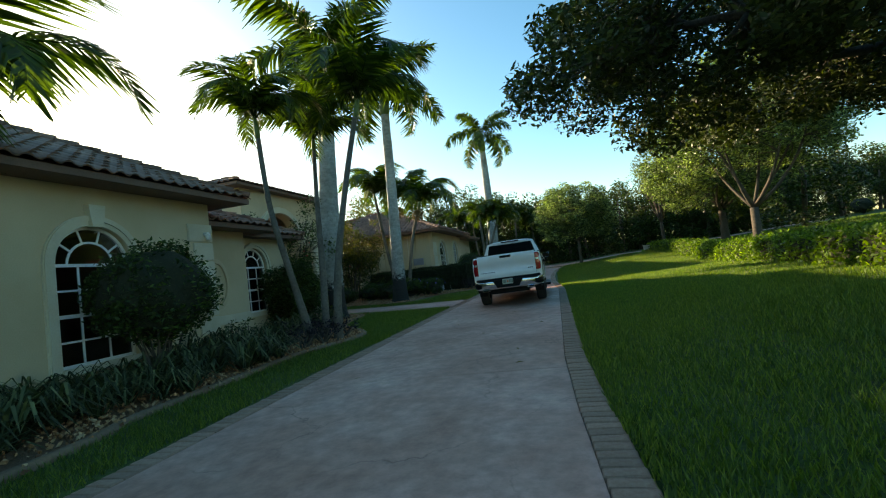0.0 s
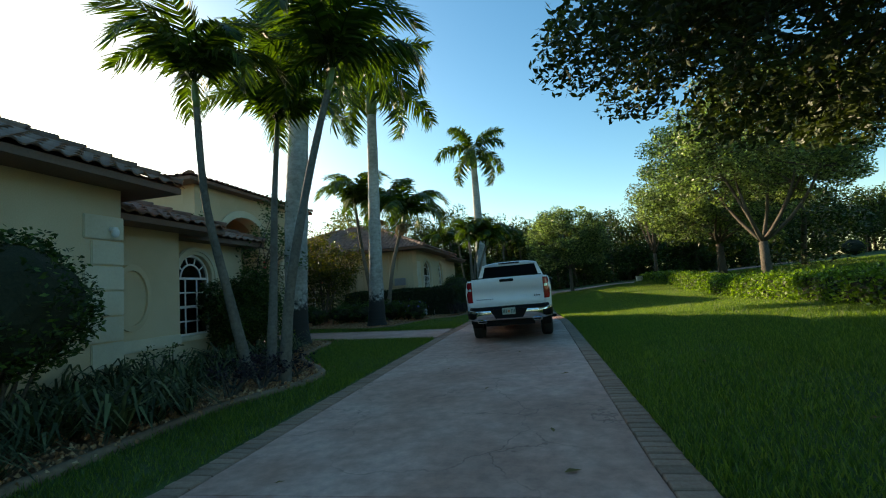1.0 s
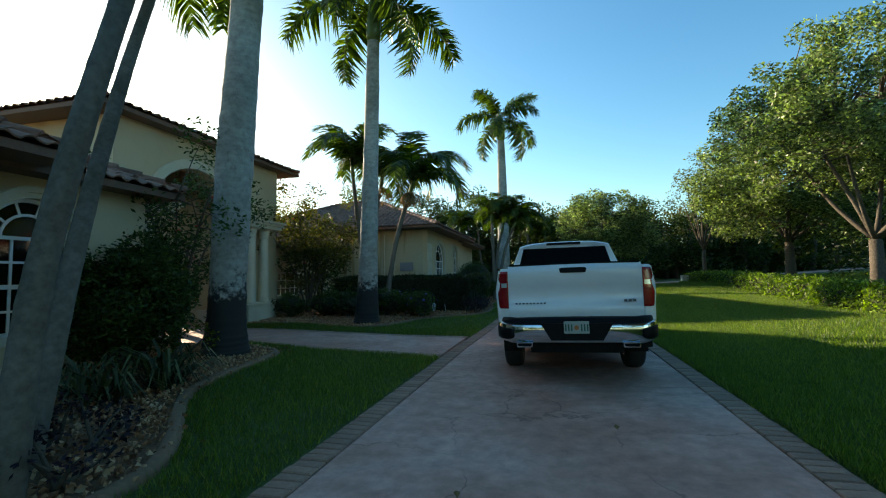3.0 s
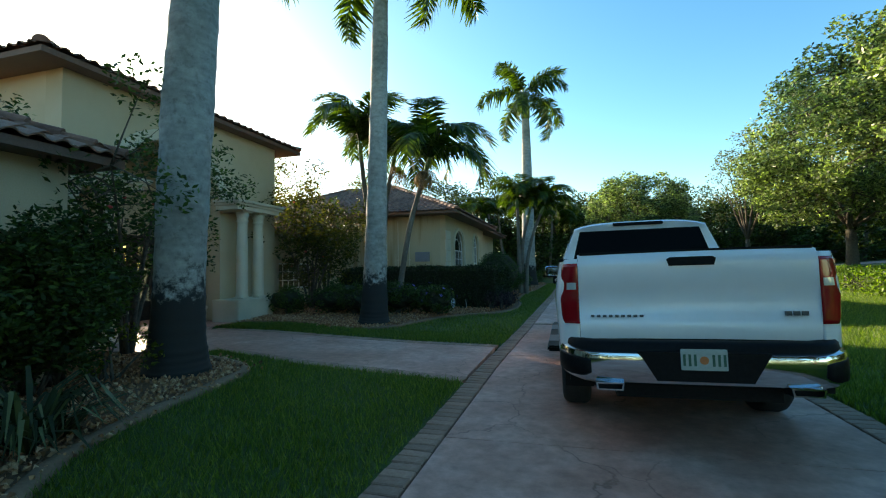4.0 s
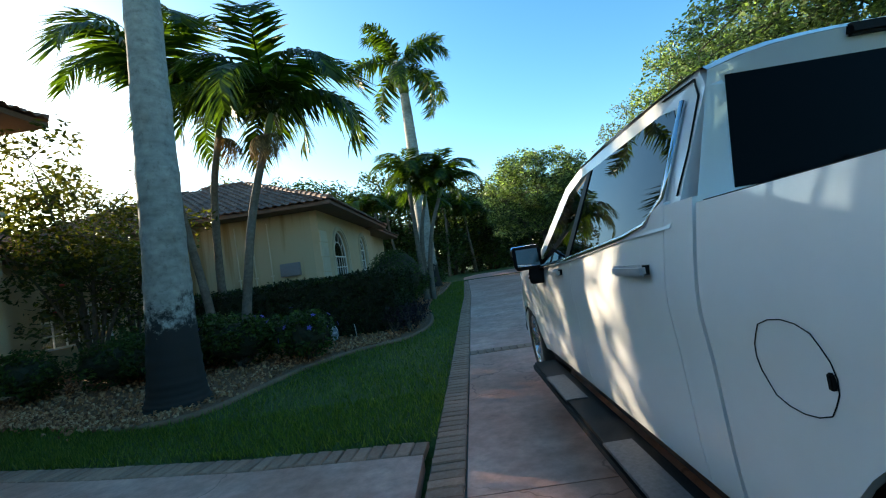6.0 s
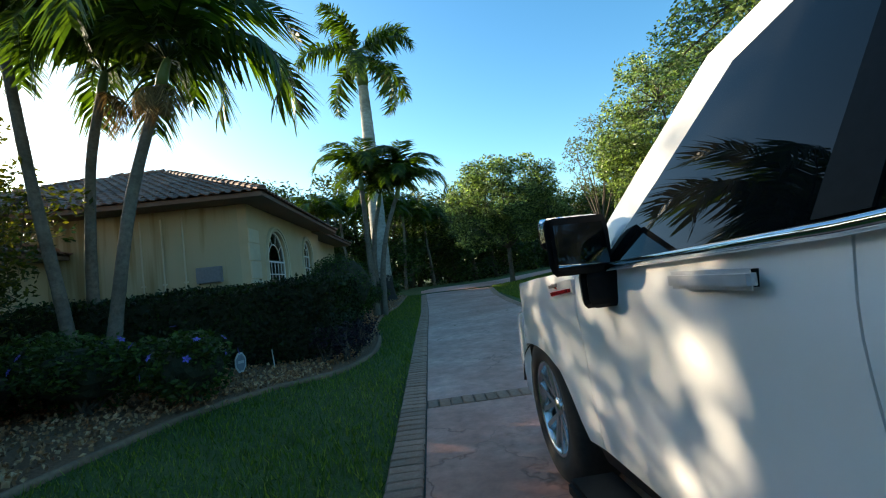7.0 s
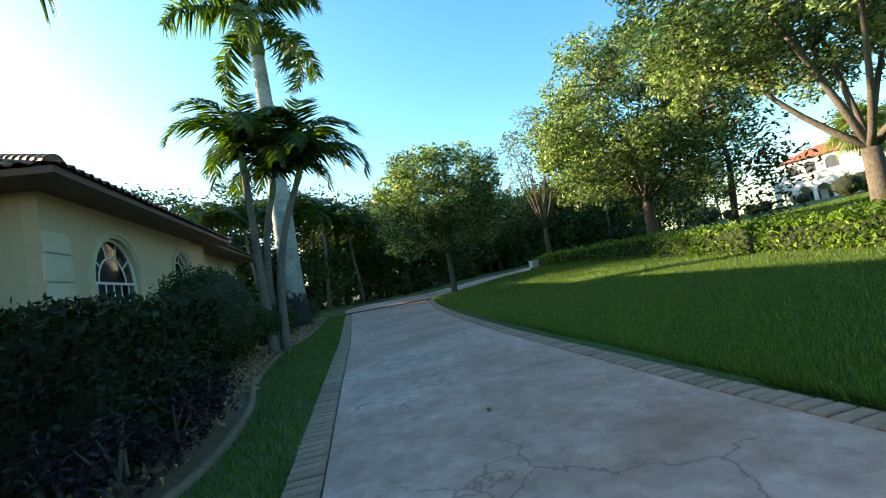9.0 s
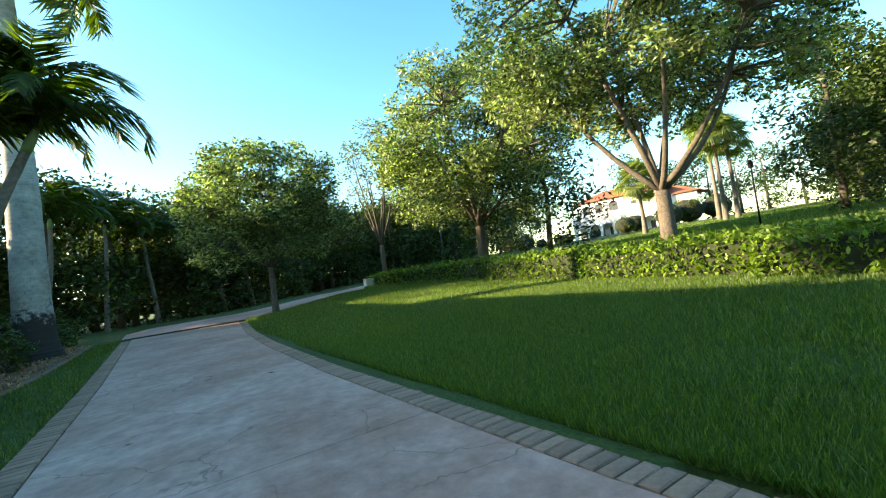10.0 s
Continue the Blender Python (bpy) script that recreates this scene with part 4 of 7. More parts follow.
def hedge(name, runs, label, seed, leaf=0.035, density=900, mat=None, stems=False, kind="", rough=0.05, core_mat=None):
    """A clipped hedge: an uneven dark core along runs of boxes (x0, x1, y0, y1, z0, z1) under a skin of small leaves."""
    rng = np.random.default_rng(seed)
    ob = thing(name, label, "hedge", kind=kind)
    quads, cores = [], bmesh.new()
    for x0, x1, y0, y1, z0, z1 in runs:
        box_bm(x0 + 0.07, x1 - 0.07, y0 + 0.07, y1 - 0.07, z0 + (0.3 if stems else 0.0), z1 - 0.07, bm=cores)
        dims = np.array([x1 - x0, y1 - y0, z1 - z0])
        areas = [(0, dims[1] * dims[2]), (1, dims[0] * dims[2]), (2, dims[0] * dims[1])]
        for ax, area in areas:
            for sgn in (0, 1):
                if ax == 2 and sgn == 0:
                    continue
                n = int(area * density)
                p = rng.random((n, 3)) * dims + np.array([x0, y0, z0])
                if stems:
                    p[:, 2] = z0 + dims[2] * (1 - (1 - 0.25) * rng.random(n) ** 1.3)
                edge = (x0, y0, z0)[ax] + sgn * dims[ax]
                wob = rough * (np.sin(p[:, 0] * 3.1) + np.sin(p[:, 1] * 2.7 + 1) + np.sin(p[:, 2] * 4.3)) / 2
                p[:, ax] = edge + (2 * sgn - 1) * (wob + rng.normal(0, rough * 0.7, n))
                u = rng.normal(size=(n, 3))
                u /= np.linalg.norm(u, axis=1)[:, None]
                w = np.cross(u, rng.normal(size=(n, 3)))
                w /= np.linalg.norm(w, axis=1)[:, None]
                s = leaf * rng.uniform(0.6, 1.3, n)[:, None]
                quads.append(np.stack([p - u * s, p - w * s * 0.5, p + u * s, p + w * s * 0.5], 1))
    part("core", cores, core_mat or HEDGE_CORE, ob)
    part("leaves", quads_mesh("leaves", np.concatenate(quads), mat or SHADED_HEDGE_LEAF), None, ob)
    return ob


# Added solid filler; its near-black colour stands in for the foliage's shaded inside.
HEDGE_CORE = rough_mat("shaded_hedge_core", (0.012, 0.018, 0.008), (0.03, 0.035, 0.015), 30, 1.0, 1.5, (0.6, 0.6, 0.6), 0.5, 0.6, 0.02)


def zat(x, y):
    return float(height(x, y))


broad_tree("oak_tree", (14.3, 25.7, zat(14.3, 25.7)), 2.1, 0.25, (0.2, 0.1, 7.0), (5.6, 5.5, 4.5), 3, "large spreading oak with a forked pale trunk on the lawn", 0.092, 520, clumps=320, clump=(0.09, 0.18), low=0.6, limb=0.42)
broad_tree("oak_tree", (16.6, 37.4, zat(16.6, 37.4)), 2.4, 0.30, (0, 0, 6.6), (6.0, 5.8, 5.2), 4, "dense dark green oak beyond the hedge", 0.11, 380, clumps=220, low=0.85, clump=(0.11, 0.22), limb=0.4)
broad_tree("lawn_tree", (5.55, 37.6, zat(5.55, 37.6)), 1.9, 0.13, (0, 0, 4.15), (3.5, 3.4, 2.9), 5, "round green tree at the bend of the drive", 0.09, 720, clumps=150, clump=(0.15, 0.28), limb=0.4, low=0.72)
broad_tree("oak_tree", (10.8, 1.5, zat(10.8, 1.5)), 2.0, 0.24, (-3.15, 3.0, 3.85), (4.6, 4.2, 1.6), 6, "big oak whose shaded boughs overhang the lawn", 0.055, 2300, SHADED_OAK_LEAF, clumps=240, low=0.8)
hedge("hedge", [(-6.5, -1.02, 20.7, 23.6, 0.0, 1.38)], "clipped box hedge before the far wing, leaves darkened as in shade", 21)
hedge("hedge", [(9.9 + 0.3 * i, 10.9 + 0.3 * i, 14.0 + 4.0 * i, 18.0 + 4.0 * i, zat(10.2, 16 + 4 * i) - 0.1, zat(10.2, 16 + 4 * i) + 0.72) for i in range(-2, 7)], "long leafy green hedge along the upper lawn", 22, 0.06, 420, SUNLIT_HEDGE_LEAF, rough=0.09)


# ---- pickup truck ----
PAINT, pt, pb = material("white_car_paint", 0.28, 0.0, 1.0)
pb.inputs["Coat Roughness"].default_value = 0.04
pn = noise_node(pt, 3.0, 4, 0.6)
pt.links.new(ramp(pt, pn.outputs[0], [(0.35, (0.84, 0.84, 0.84)), (0.7, (0.89, 0.89, 0.89))]), pb.inputs["Base Color"])
CHROME = rough_mat("chrome", (0.62, 0.63, 0.65), (0.70, 0.71, 0.73), 8, 0.09, 2.0, (0.85, 0.85, 0.85), 0.3, 0.0, metal=1.0)
ALLOY = rough_mat("machined_alloy", (0.52, 0.53, 0.55), (0.62, 0.63, 0.65), 12, 0.22, 2.0, (0.8, 0.8, 0.8), 0.3, 0.0, metal=1.0)
BLACK = rough_mat("black_plastic", (0.005, 0.005, 0.0055), (0.010, 0.010, 0.011), 40, 0.5, 2.0, (0.8, 0.8, 0.8), 0.3, 0.15, 0.002)
next(n for n in BLACK.node_tree.nodes if n.type == "BSDF_PRINCIPLED").inputs["Specular IOR Level"].default_value = 0.12
RUBBER = rough_mat("tyre_rubber", (0.014, 0.014, 0.014), (0.028, 0.027, 0.026), 30, 0.85, 2.0, (1.3, 1.25, 1.2), 0.4, 0.2, 0.004)
TINT, tnt, tnb = material("tinted_glass", 0.0, 0.0, 0.0)
tnb.inputs["Base Color"].default_value = (0.005, 0.006, 0.007, 1)
tnb.inputs["Specular IOR Level"].default_value = 0.28
REAR_TINT, rtt, rtb = material("dark_rear_glass", 0.03, 0.0, 0.0)
rtb.inputs["Base Color"].default_value = (0.004, 0.005, 0.005, 1)
rtb.inputs["Specular IOR Level"].default_value = 0.03
RED, rdt, rdb = material("red_lamp_lens", 0.08, 0.0, 1.0)
rdb.inputs["Specular IOR Level"].default_value = 0.2
rdn = noise_node(rdt, 6, 3, 0.5)
rdt.links.new(ramp(rdt, rdn.outputs[0], [(0.3, (0.26, 0.003, 0.007)), (0.7, (0.46, 0.006, 0.012))]), rdb.inputs["Base Color"])
AMBER, amt, amb = material("amber_lens", 0.08, 0.0, 1.0)
amb.inputs["Base Color"].default_value = (0.75, 0.22, 0.02, 1)
CLEAR, clt, clb = material("clear_lamp_lens", 0.06, 0.3, 1.0)
clb.inputs["Base Color"].default_value = (0.62, 0.63, 0.64, 1)
PAD = rough_mat("grey_step_pad", (0.09, 0.09, 0.095), (0.15, 0.15, 0.155), 50, 0.5, 2.0, (0.7, 0.7, 0.7), 0.3, 0.2, 0.002, metal=0.6)
PLATE_WHITE = rough_mat("number_plate_paint", (0.34, 0.40, 0.36), (0.42, 0.47, 0.43), 30, 0.4, 3.0, (0.9, 0.9, 0.9), 0.3, 0.0)
PLATE_INK = rough_mat("number_plate_ink", (0.02, 0.10, 0.06), (0.03, 0.13, 0.08), 30, 0.5, 3.0, (0.9, 0.9, 0.9), 0.3, 0.0)
ORANGE = rough_mat("orange_print", (0.6, 0.16, 0.05), (0.7, 0.2, 0.06), 30, 0.5, 3.0, (0.9, 0.9, 0.9), 0.3, 0.0)
SILVER = rough_mat("silver_badge", (0.55, 0.56, 0.58), (0.66, 0.67, 0.69), 20, 0.3, 2.0, (0.9, 0.9, 0.9), 0.3, 0.0, metal=0.3)
W = 1.98  # body width
HUBS = (1.17, 5.52)
ARCH = {1.17: 0.61, 5.52: 0.43}
SPAN = {1.17: 0.66, 5.52: 0.59}


def side_x(y, z):
    """How far the body side lies inside its widest line, at y along the truck and height z."""
    x = float(np.interp(z, [0.40, 0.52, 0.66, 0.95, 1.10, 1.18, 1.30, 1.46], [0.075, 0.035, 0.022, 0.012, 0.0, 0.004, 0.022, 0.05]))
    x += 0.20 * max(0.0, (y - 5.62) / 0.6) ** 2.2 if y > 5.62 else 0.0
    x += 0.02 * max(0.0, (0.5 - y) / 0.5) ** 2
    for h in HUBS:
        d = math.hypot(y - h, z - 0.42)
        x -= 0.022 * math.exp(-((d - 0.56) / 0.10) ** 2) if d > 0.5 else 0.022
    return x


def patch(name, ys, low, high, parent, mat=None, rows=14, label="", flange=0.05, right=False, off=0.0):
    """A curved body panel between two height lines, with its edges turned inwards."""
    verts, faces = [], []
    ny = len(ys)
    sgn = lambda x: (W - x) if right else x
    for y in ys:
        lo, hi = low(y), high(y)
        for r in range(rows + 1):
            z = lo + (hi - lo) * r / rows
            verts.append((sgn(side_x(y, z) + off), y, z))
    k = rows + 1
    for i in range(ny - 1):
        for r in range(rows):
            a = i * k + r
            faces.append((a, a + k, a + k + 1, a + 1))
    edge = [i * k for i in range(ny)] + [(ny - 1) * k + r for r in range(1, k)] + [i * k + rows for i in range(ny - 2, -1, -1)] + [r for r in range(rows - 1, 0, -1)]
    start = len(verts)
    for e in edge:
        x, y, z = verts[e]
        verts.append((x + (-flange if right else flange), y, z))
    n = len(edge)
    for i in range(n):
        j = (i + 1) % n
        faces.append((edge[i], edge[j], start + j, start + i))
    me = mesh_of(name, verts, faces, [mat or PAINT], True)
    bm = bmesh.new()
    bm.from_mesh(me)
    bmesh.ops.recalc_face_normals(bm, faces=bm.faces)
    bm.to_mesh(me)
    bm.free()
    ob = part(name, me, None, parent, label)
    sharp_edges(me)
    return ob


def sharp_edges(me, angle=40):
    me.set_sharp_from_angle(angle=radians(angle))


def arch_low(y, base=0.46):
    """The lower edge of the body: the sill, lifted over the wheels."""
    z = base
    for h in HUBS:
        d = abs(y - h)
        if d < SPAN[h]:
            z = max(z, 0.41 + ARCH[h] * (1 - (d / SPAN[h]) ** 2.3) ** (1 / 2.3))
    return z


def top_line(y):
    return float(np.interp(y, [0, 2.1, 2.2, 2.5, 4.5, 4.80, 5.36, 5.91, 6.26], [1.42, 1.42, 1.42, 1.38, 1.30, 1.25, 1.225, 1.185, 1.125]))


def spread(y0, y1, n):
    return [y0 + (y1 - y0) * i / (n - 1) for i in range(n)]


def wheel(truck, x, y, right, up=0.0):
    w = new("wheel")
    w.parent = truck
    w.matrix_basis = Matrix.Translation((x, y, 0.418 + up)) @ pose(0, 0, 0, 0, 90 if right else -90, 0)
    R = 0.418
    prof = [(0.27, -0.13), (0.33, -0.135), (0.38, -0.125), (0.408, -0.10), (R, -0.07), (R, 0.07), (0.408, 0.10), (0.38, 0.125), (0.33, 0.135), (0.27, 0.13)]
    part("tyre", lathe(prof, 48, True), RUBBER, w, "black rubber tyre", smooth=True)
    rim = part("rim", lathe([(0.272, -0.12), (0.272, 0.11), (0.262, 0.125), (0.245, 0.118), (0.238, 0.06), (0.232, -0.05), (0.232, -0.12)], 40, True), ALLOY, w, "bright machined alloy rim", smooth=True)
    part("barrel", lathe([(0.05, -0.03), (0.235, -0.05), (0.235, -0.06), (0.05, -0.06)], 32), BLACK, w)
    part("hub_cap", lathe([(0.055, 0.0), (0.055, 0.085), (0.04, 0.095), (0.02, 0.10)], 20), ALLOY, w, smooth=True)
    for i in range(6):
        for s in (-1, 1):
            bm = bmesh.new()
            a = [(0.045, s * 0.012, 0.05), (0.045, s * 0.05, 0.05), (0.243, s * 0.075, 0.085), (0.243, s * 0.028, 0.085)]
            up = [(0.045, s * 0.016, 0.085), (0.045, s * 0.044, 0.085), (0.243, s * 0.066, 0.112), (0.243, s * 0.036, 0.112)]
            va, vb = [bm.verts.new(q) for q in a], [bm.verts.new(q) for q in up]
            bm.faces.new(va)
            bm.faces.new(vb)
            for k in range(4):
                j = (k + 1) % 4
                bm.faces.new((va[k], va[j], vb[j], vb[k]))
            bmesh.ops.recalc_face_normals(bm, faces=bm.faces)
            part("spoke", bm, ALLOY, w, m=pose(0, 0, 0, 0, 0, 60 * i))
    return w


def loft(rows, closed=True):
    """A bmesh through rows of points of one count."""
    bm = bmesh.new()
    made = [[bm.verts.new(q) for q in r] for r in rows]
    n = len(rows[0])
    for a, b in zip(made, made[1:]):
        for i in range(n if closed else n - 1):
            j = (i + 1) % n
            bm.faces.new((a[i], a[j], b[j], b[i]))
    return bm, made


def corner_plan(w, z):
    """The rear corner of the bed in plan: w runs from the side (0) to the tailgate (1)."""
    a, b, c = (side_x(0.17, z), 0.17), (side_x(0.17, z) + 0.008, 0.012), (0.187, 0.002)
    return tuple(a[i] * (1 - w) ** 2 + 2 * b[i] * w * (1 - w) + c[i] * w * w for i in (0, 1))


def lamp_start(z):
    """Where the lamp begins on the corner, height by height: two lobes and a notch."""
    return float(np.interp(z, [0.915, 0.935, 0.96, 1.10, 1.14, 1.16, 1.25, 1.27, 1.30, 1.36, 1.385], [0.58, 0.50, 0.47, 0.47, 0.50, 0.60, 0.60, 0.47, 0.43, 0.43, 0.50]))


def corner_panel(sx, w0, w1, start, z0, z1, proud):
    """A panel on the rounded corner, standing proud, with its rim turned in."""
    rows = []
    n, m = 12, 16
    for i in range(m + 1):
        z = z0 + (z1 - z0) * i / m
        row = []
        for k in range(n + 1):
            w = max(start(z), w0) + (w1 - max(start(z), w0)) * k / n
            x, y = corner_plan(w, z)
            ux, uy = 0.7 * (1 - w) + 0.05, 0.3 + 0.7 * w
            row.append((sx(x - ux * proud), y - uy * proud, z))
        first, last = corner_plan(max(start(z), w0), z), corner_plan(w1, z)
        row = [(sx(first[0] + 0.03), first[1] + 0.03, z)] + row + [(sx(last[0]), last[1] + 0.04, z)]
        rows.append(row)
    bm, made = loft(rows, closed=False)
    bm.faces.new(made[0])
    bm.faces.new(made[-1])
    bmesh.ops.recalc_face_normals(bm, faces=bm.faces)
    return bm


def pickup():
    t = thing("pickup_truck", "white crew cab pickup truck with chrome bumper parked on the drive", "pickup truck", pose(1.18, 10.38, 0.025, -0.8, -0.95, 1.0))
    for right in (False, True):
        sx = (lambda x: W - x) if right else (lambda x: x)
        patch("bed_side", spread(0.172, 2.15, 44), lambda y: max(arch_low(y, 0.50), 0.72 if y < 0.45 else 0.5), top_line, t, right=right)
        # rounded corner of the bed, and the lamp set into it
        part("bed_corner", corner_panel(sx, 0.0, 1.0, lambda z: 0.0, 0.72, 1.42, 0.0), PAINT, t, smooth=True)
        lampob = part("tail_light", corner_panel(sx, 0.0, 1.0, lamp_start, 0.915, 1.385, 0.010), RED, t, "red wraparound tail lamp", smooth=True)
        part("reversing_light", corner_panel(sx, 0.0, 0.95, lambda z: 0.70, 1.180, 1.234, 0.014), CLEAR, lampob, "clear reversing lens")
        patch("cab_corner", spread(2.17, 2.352, 5), lambda y: 0.50, lambda y: 1.44, t, right=right)
        patch("rear_door", spread(2.357, 3.597, 24), lambda y: arch_low(y, 0.50), lambda y: float(np.interp(y, [2.3, 2.42, 2.6, 3.6], [1.46, 1.44, 1.372, 1.285])), t, right=right)
        patch("front_door", spread(3.602, 4.797, 20), lambda y: 0.50, lambda y: float(np.interp(y, [3.6, 4.48, 4.80], [1.285, 1.25, 1.225])), t, right=right)
        patch("fender", spread(4.802, 6.18, 36), lambda y: arch_low(y, 0.50), top_line, t, right=right)
        patch("rocker", spread(1.84, 4.92, 8), lambda y: 0.40, lambda y: 0.495, t, BLACK, rows=3, right=right, off=0.03)
        for h, mat in ((HUBS[0], BLACK), (HUBS[1], BLACK)):
            ys = [h + (SPAN[h] - 0.01) * (i / 12 - 1) for i in range(25)]
            line = [(y, arch_low(y, 0.42)) for y in ys]
            verts = [(sx(0.03), y, z - 0.004) for y, z in line] + [(sx(0.42), y, z - 0.004) for y, z in line]
            part("wheel_well", mesh_of("wheel_well", verts, [(i, i + 1, i + 26, i + 25) for i in range(24)] + [tuple(range(25, 50))], [BLACK]), None, t)
        for y0, y1, z in ((2.44, 2.74, 1.225), (3.76, 4.04, 1.21)):
            hd = part("door_handle", box_bm(min(sx(-0.035), sx(-0.012)), max(sx(-0.035), sx(-0.012)), y0, y1, z - 0.022, z + 0.022, 0.010), SILVER, t, "bright metal door handle")
            part("recess", box_bm(min(sx(-0.014), sx(0.02)), max(sx(-0.014), sx(0.02)), y0 + 0.03, y1 - 0.03, z - 0.018, z + 0.018), BLACK, hd)
        # glass and pillars of the cab
        low_z, roof_z = 1.375, 1.83

        def gx(z):
            return 0.045 + (z - low_z) * 0.42

        side = [(2.42, 1.47), (2.52, 1.40), (2.70, 1.370), (3.60, 1.302), (4.48, 1.268), (4.22, 1.50), (3.98, 1.735), (3.74, 1.80), (2.62, 1.82), (2.50, 1.80), (2.46, 1.74)]
        bm = bmesh.new()
        bm.faces.new([bm.verts.new((sx(gx(z)), y, z)) for y, z in side])
        glass = part("side_window", bm, TINT, t, "dark tinted side window")
        # the frame round the glass
        grown = [(2.27, 1.44), (2.30, 1.36), (2.70, 1.345), (3.60, 1.272), (4.66, 1.235), (4.34, 1.56), (4.08, 1.80), (3.77, 1.865), (2.62, 1.885), (2.34, 1.88), (2.27, 1.80)]
        bm = bmesh.new()
        a = [bm.verts.new((sx(gx(z) + 0.004), y, z)) for y, z in side]
        b = [bm.verts.new((sx(gx(z) - 0.012), y, z)) for y, z in grown]
        c = [bm.verts.new((sx(gx(z) + 0.055), y + 0.01, z)) for y, z in grown]
        for i in range(len(side)):
            j = (i + 1) % len(side)
            bm.faces.new((a[i], a[j], b[j], b[i]))
            bm.faces.new((b[i], b[j], c[j], c[i]))
        bmesh.ops.recalc_face_normals(bm, faces=bm.faces)
        part("cab_frame", bm, PAINT, t)
        trim = [(2.41, 1.80), (2.40, 1.47), (2.50, 1.388), (2.70, 1.358), (3.60, 1.288), (4.48, 1.254)]
        part("window_trim", tubes_mesh("window_trim", [([(sx(gx(z) - 0.012), y, z) for y, z in trim], [0.013] * 6)], CHROME, 6), None, glass, "chrome window trim")
        bm = bmesh.new()
        post = [(3.56, 1.31), (3.66, 1.305), (3.58, 1.80), (3.50, 1.80)]
        va, vb = [bm.verts.new((sx(gx(z) - 0.006), y, z)) for y, z in post], [bm.verts.new((sx(gx(z) + 0.01), y, z)) for y, z in post]
        bm.faces.new(va)
        for i in range(4):
            bm.faces.new((va[i], va[(i + 1) % 4], vb[(i + 1) % 4], vb[i]))
        bmesh.ops.recalc_face_normals(bm, faces=bm.faces)
        part("pillar", bm, BLACK, glass, "black door pillar")
        part("door_seam", tubes_mesh("door_seam", [([(sx(gx(z) - 0.013), y, z) for y, z in [(2.295, 1.46), (2.285, 1.60), (2.30, 1.78), (2.36, 1.855), (2.60, 1.868)]], [0.004] * 5)], BLACK, 5), None, t)
        # mirror
        mir = part("door_mirror", loft_box(sx, [(-0.225, 4.355), (0.015, 4.395), (0.0, 4.505), (-0.18, 4.495)], 1.245, 1.435, 0.93), BLACK, t, "large black door mirror with a chrome cap")
        bm = bmesh.new()
        bm.faces.new([bm.verts.new((sx(x), 4.386 + 0.155 * x, z)) for x, z in ((-0.195, 1.275), (-0.01, 1.272), (-0.02, 1.41), (-0.195, 1.412))])
        part("mirror_glass", bm, MIRROR, mir, "mirror glass")
        part("mirror_cap", loft_box(sx, [(-0.238, 4.383), (-0.14, 4.395), (0.0, 4.415), (-0.005, 4.520), (-0.188, 4.510)], 1.335, 1.442, 0.9), CHROME, mir, "chrome cap")
        part("mirror_arm", loft_box(sx, [(-0.115, 4.395), (0.05, 4.395), (0.05, 4.575), (-0.08, 4.505)], 1.125, 1.265), BLACK, mir)
        # step bar
        step = part("running_board", box_bm(min(sx(-0.15), sx(0.06)), max(sx(-0.15), sx(0.06)), 1.98, 4.78, 0.36, 0.43, 0.018), BLACK, t, "black side step with grey pads")
        for y0, y1 in ((2.35, 2.95), (3.62, 4.22)):
            part("step_pad", box_bm(min(sx(-0.145), sx(-0.005)), max(sx(-0.145), sx(-0.005)), y0, y1, 0.425, 0.437, 0.004), PAD, step, "ribbed grey pad")
        part("rail_cap", box_bm(min(sx(0.045), sx(0.13)), max(sx(0.045), sx(0.13)), 0.05, 2.13, 1.402, 1.424, 0.006), BLACK, t, "black bed rail cap")
        # badges: plain shapes
        badge = part("badge", prism([(4.785, 1.157), (5.065, 1.132), (5.100, 1.187), (4.845, 1.217), (4.785, 1.217)], (sx(-0.008), sx(0.02)), "x"), SILVER, t, "silver and red side badge")
        part("badge_stripe", prism([(4.805, 1.164), (5.070, 1.138), (5.080, 1.154), (4.810, 1.179)], (sx(-0.012), sx(0.0)), "x"), RED, badge)
        part("badge_stripe", prism([(4.980, 1.172), (5.030, 1.182), (5.045, 1.198), (4.995, 1.190)], (sx(-0.012), sx(0.0)), "x"), RED, badge)
        part("badge_stripe", prism([(4.975, 1.184), (5.090, 1.174), (5.095, 1.188), (4.975, 1.200)], (sx(-0.012), sx(0.0)), "x"), PAD, badge)
        # front lamp round the corner
        plan = [(0.088, 6.045), (0.13, 6.135), (0.20, 6.215), (0.32, 6.275), (0.46, 6.315)]
        bm, made = loft([[(sx(px), py - k, z) for px, py in plan] for z, k in ((0.93, 0.0), (0.95, -0.008), (1.01, 0.0), (1.07, 0.02), (1.085, 0.04))], closed=False)
        bmesh.ops.recalc_face_normals(bm, faces=bm.faces)
        head = part("headlight", bm, CLEAR, t, "clear headlamp", m=pose(0, 0, 0.055))
        bm, made = loft([[(sx(px - 0.006), py - k, z) for px, py in plan[:2]] for z, k in ((0.955, -0.006), (1.01, 0.004), (1.075, 0.024))], closed=False)
        part("turn_signal", bm, AMBER, head, "amber turn lamp")
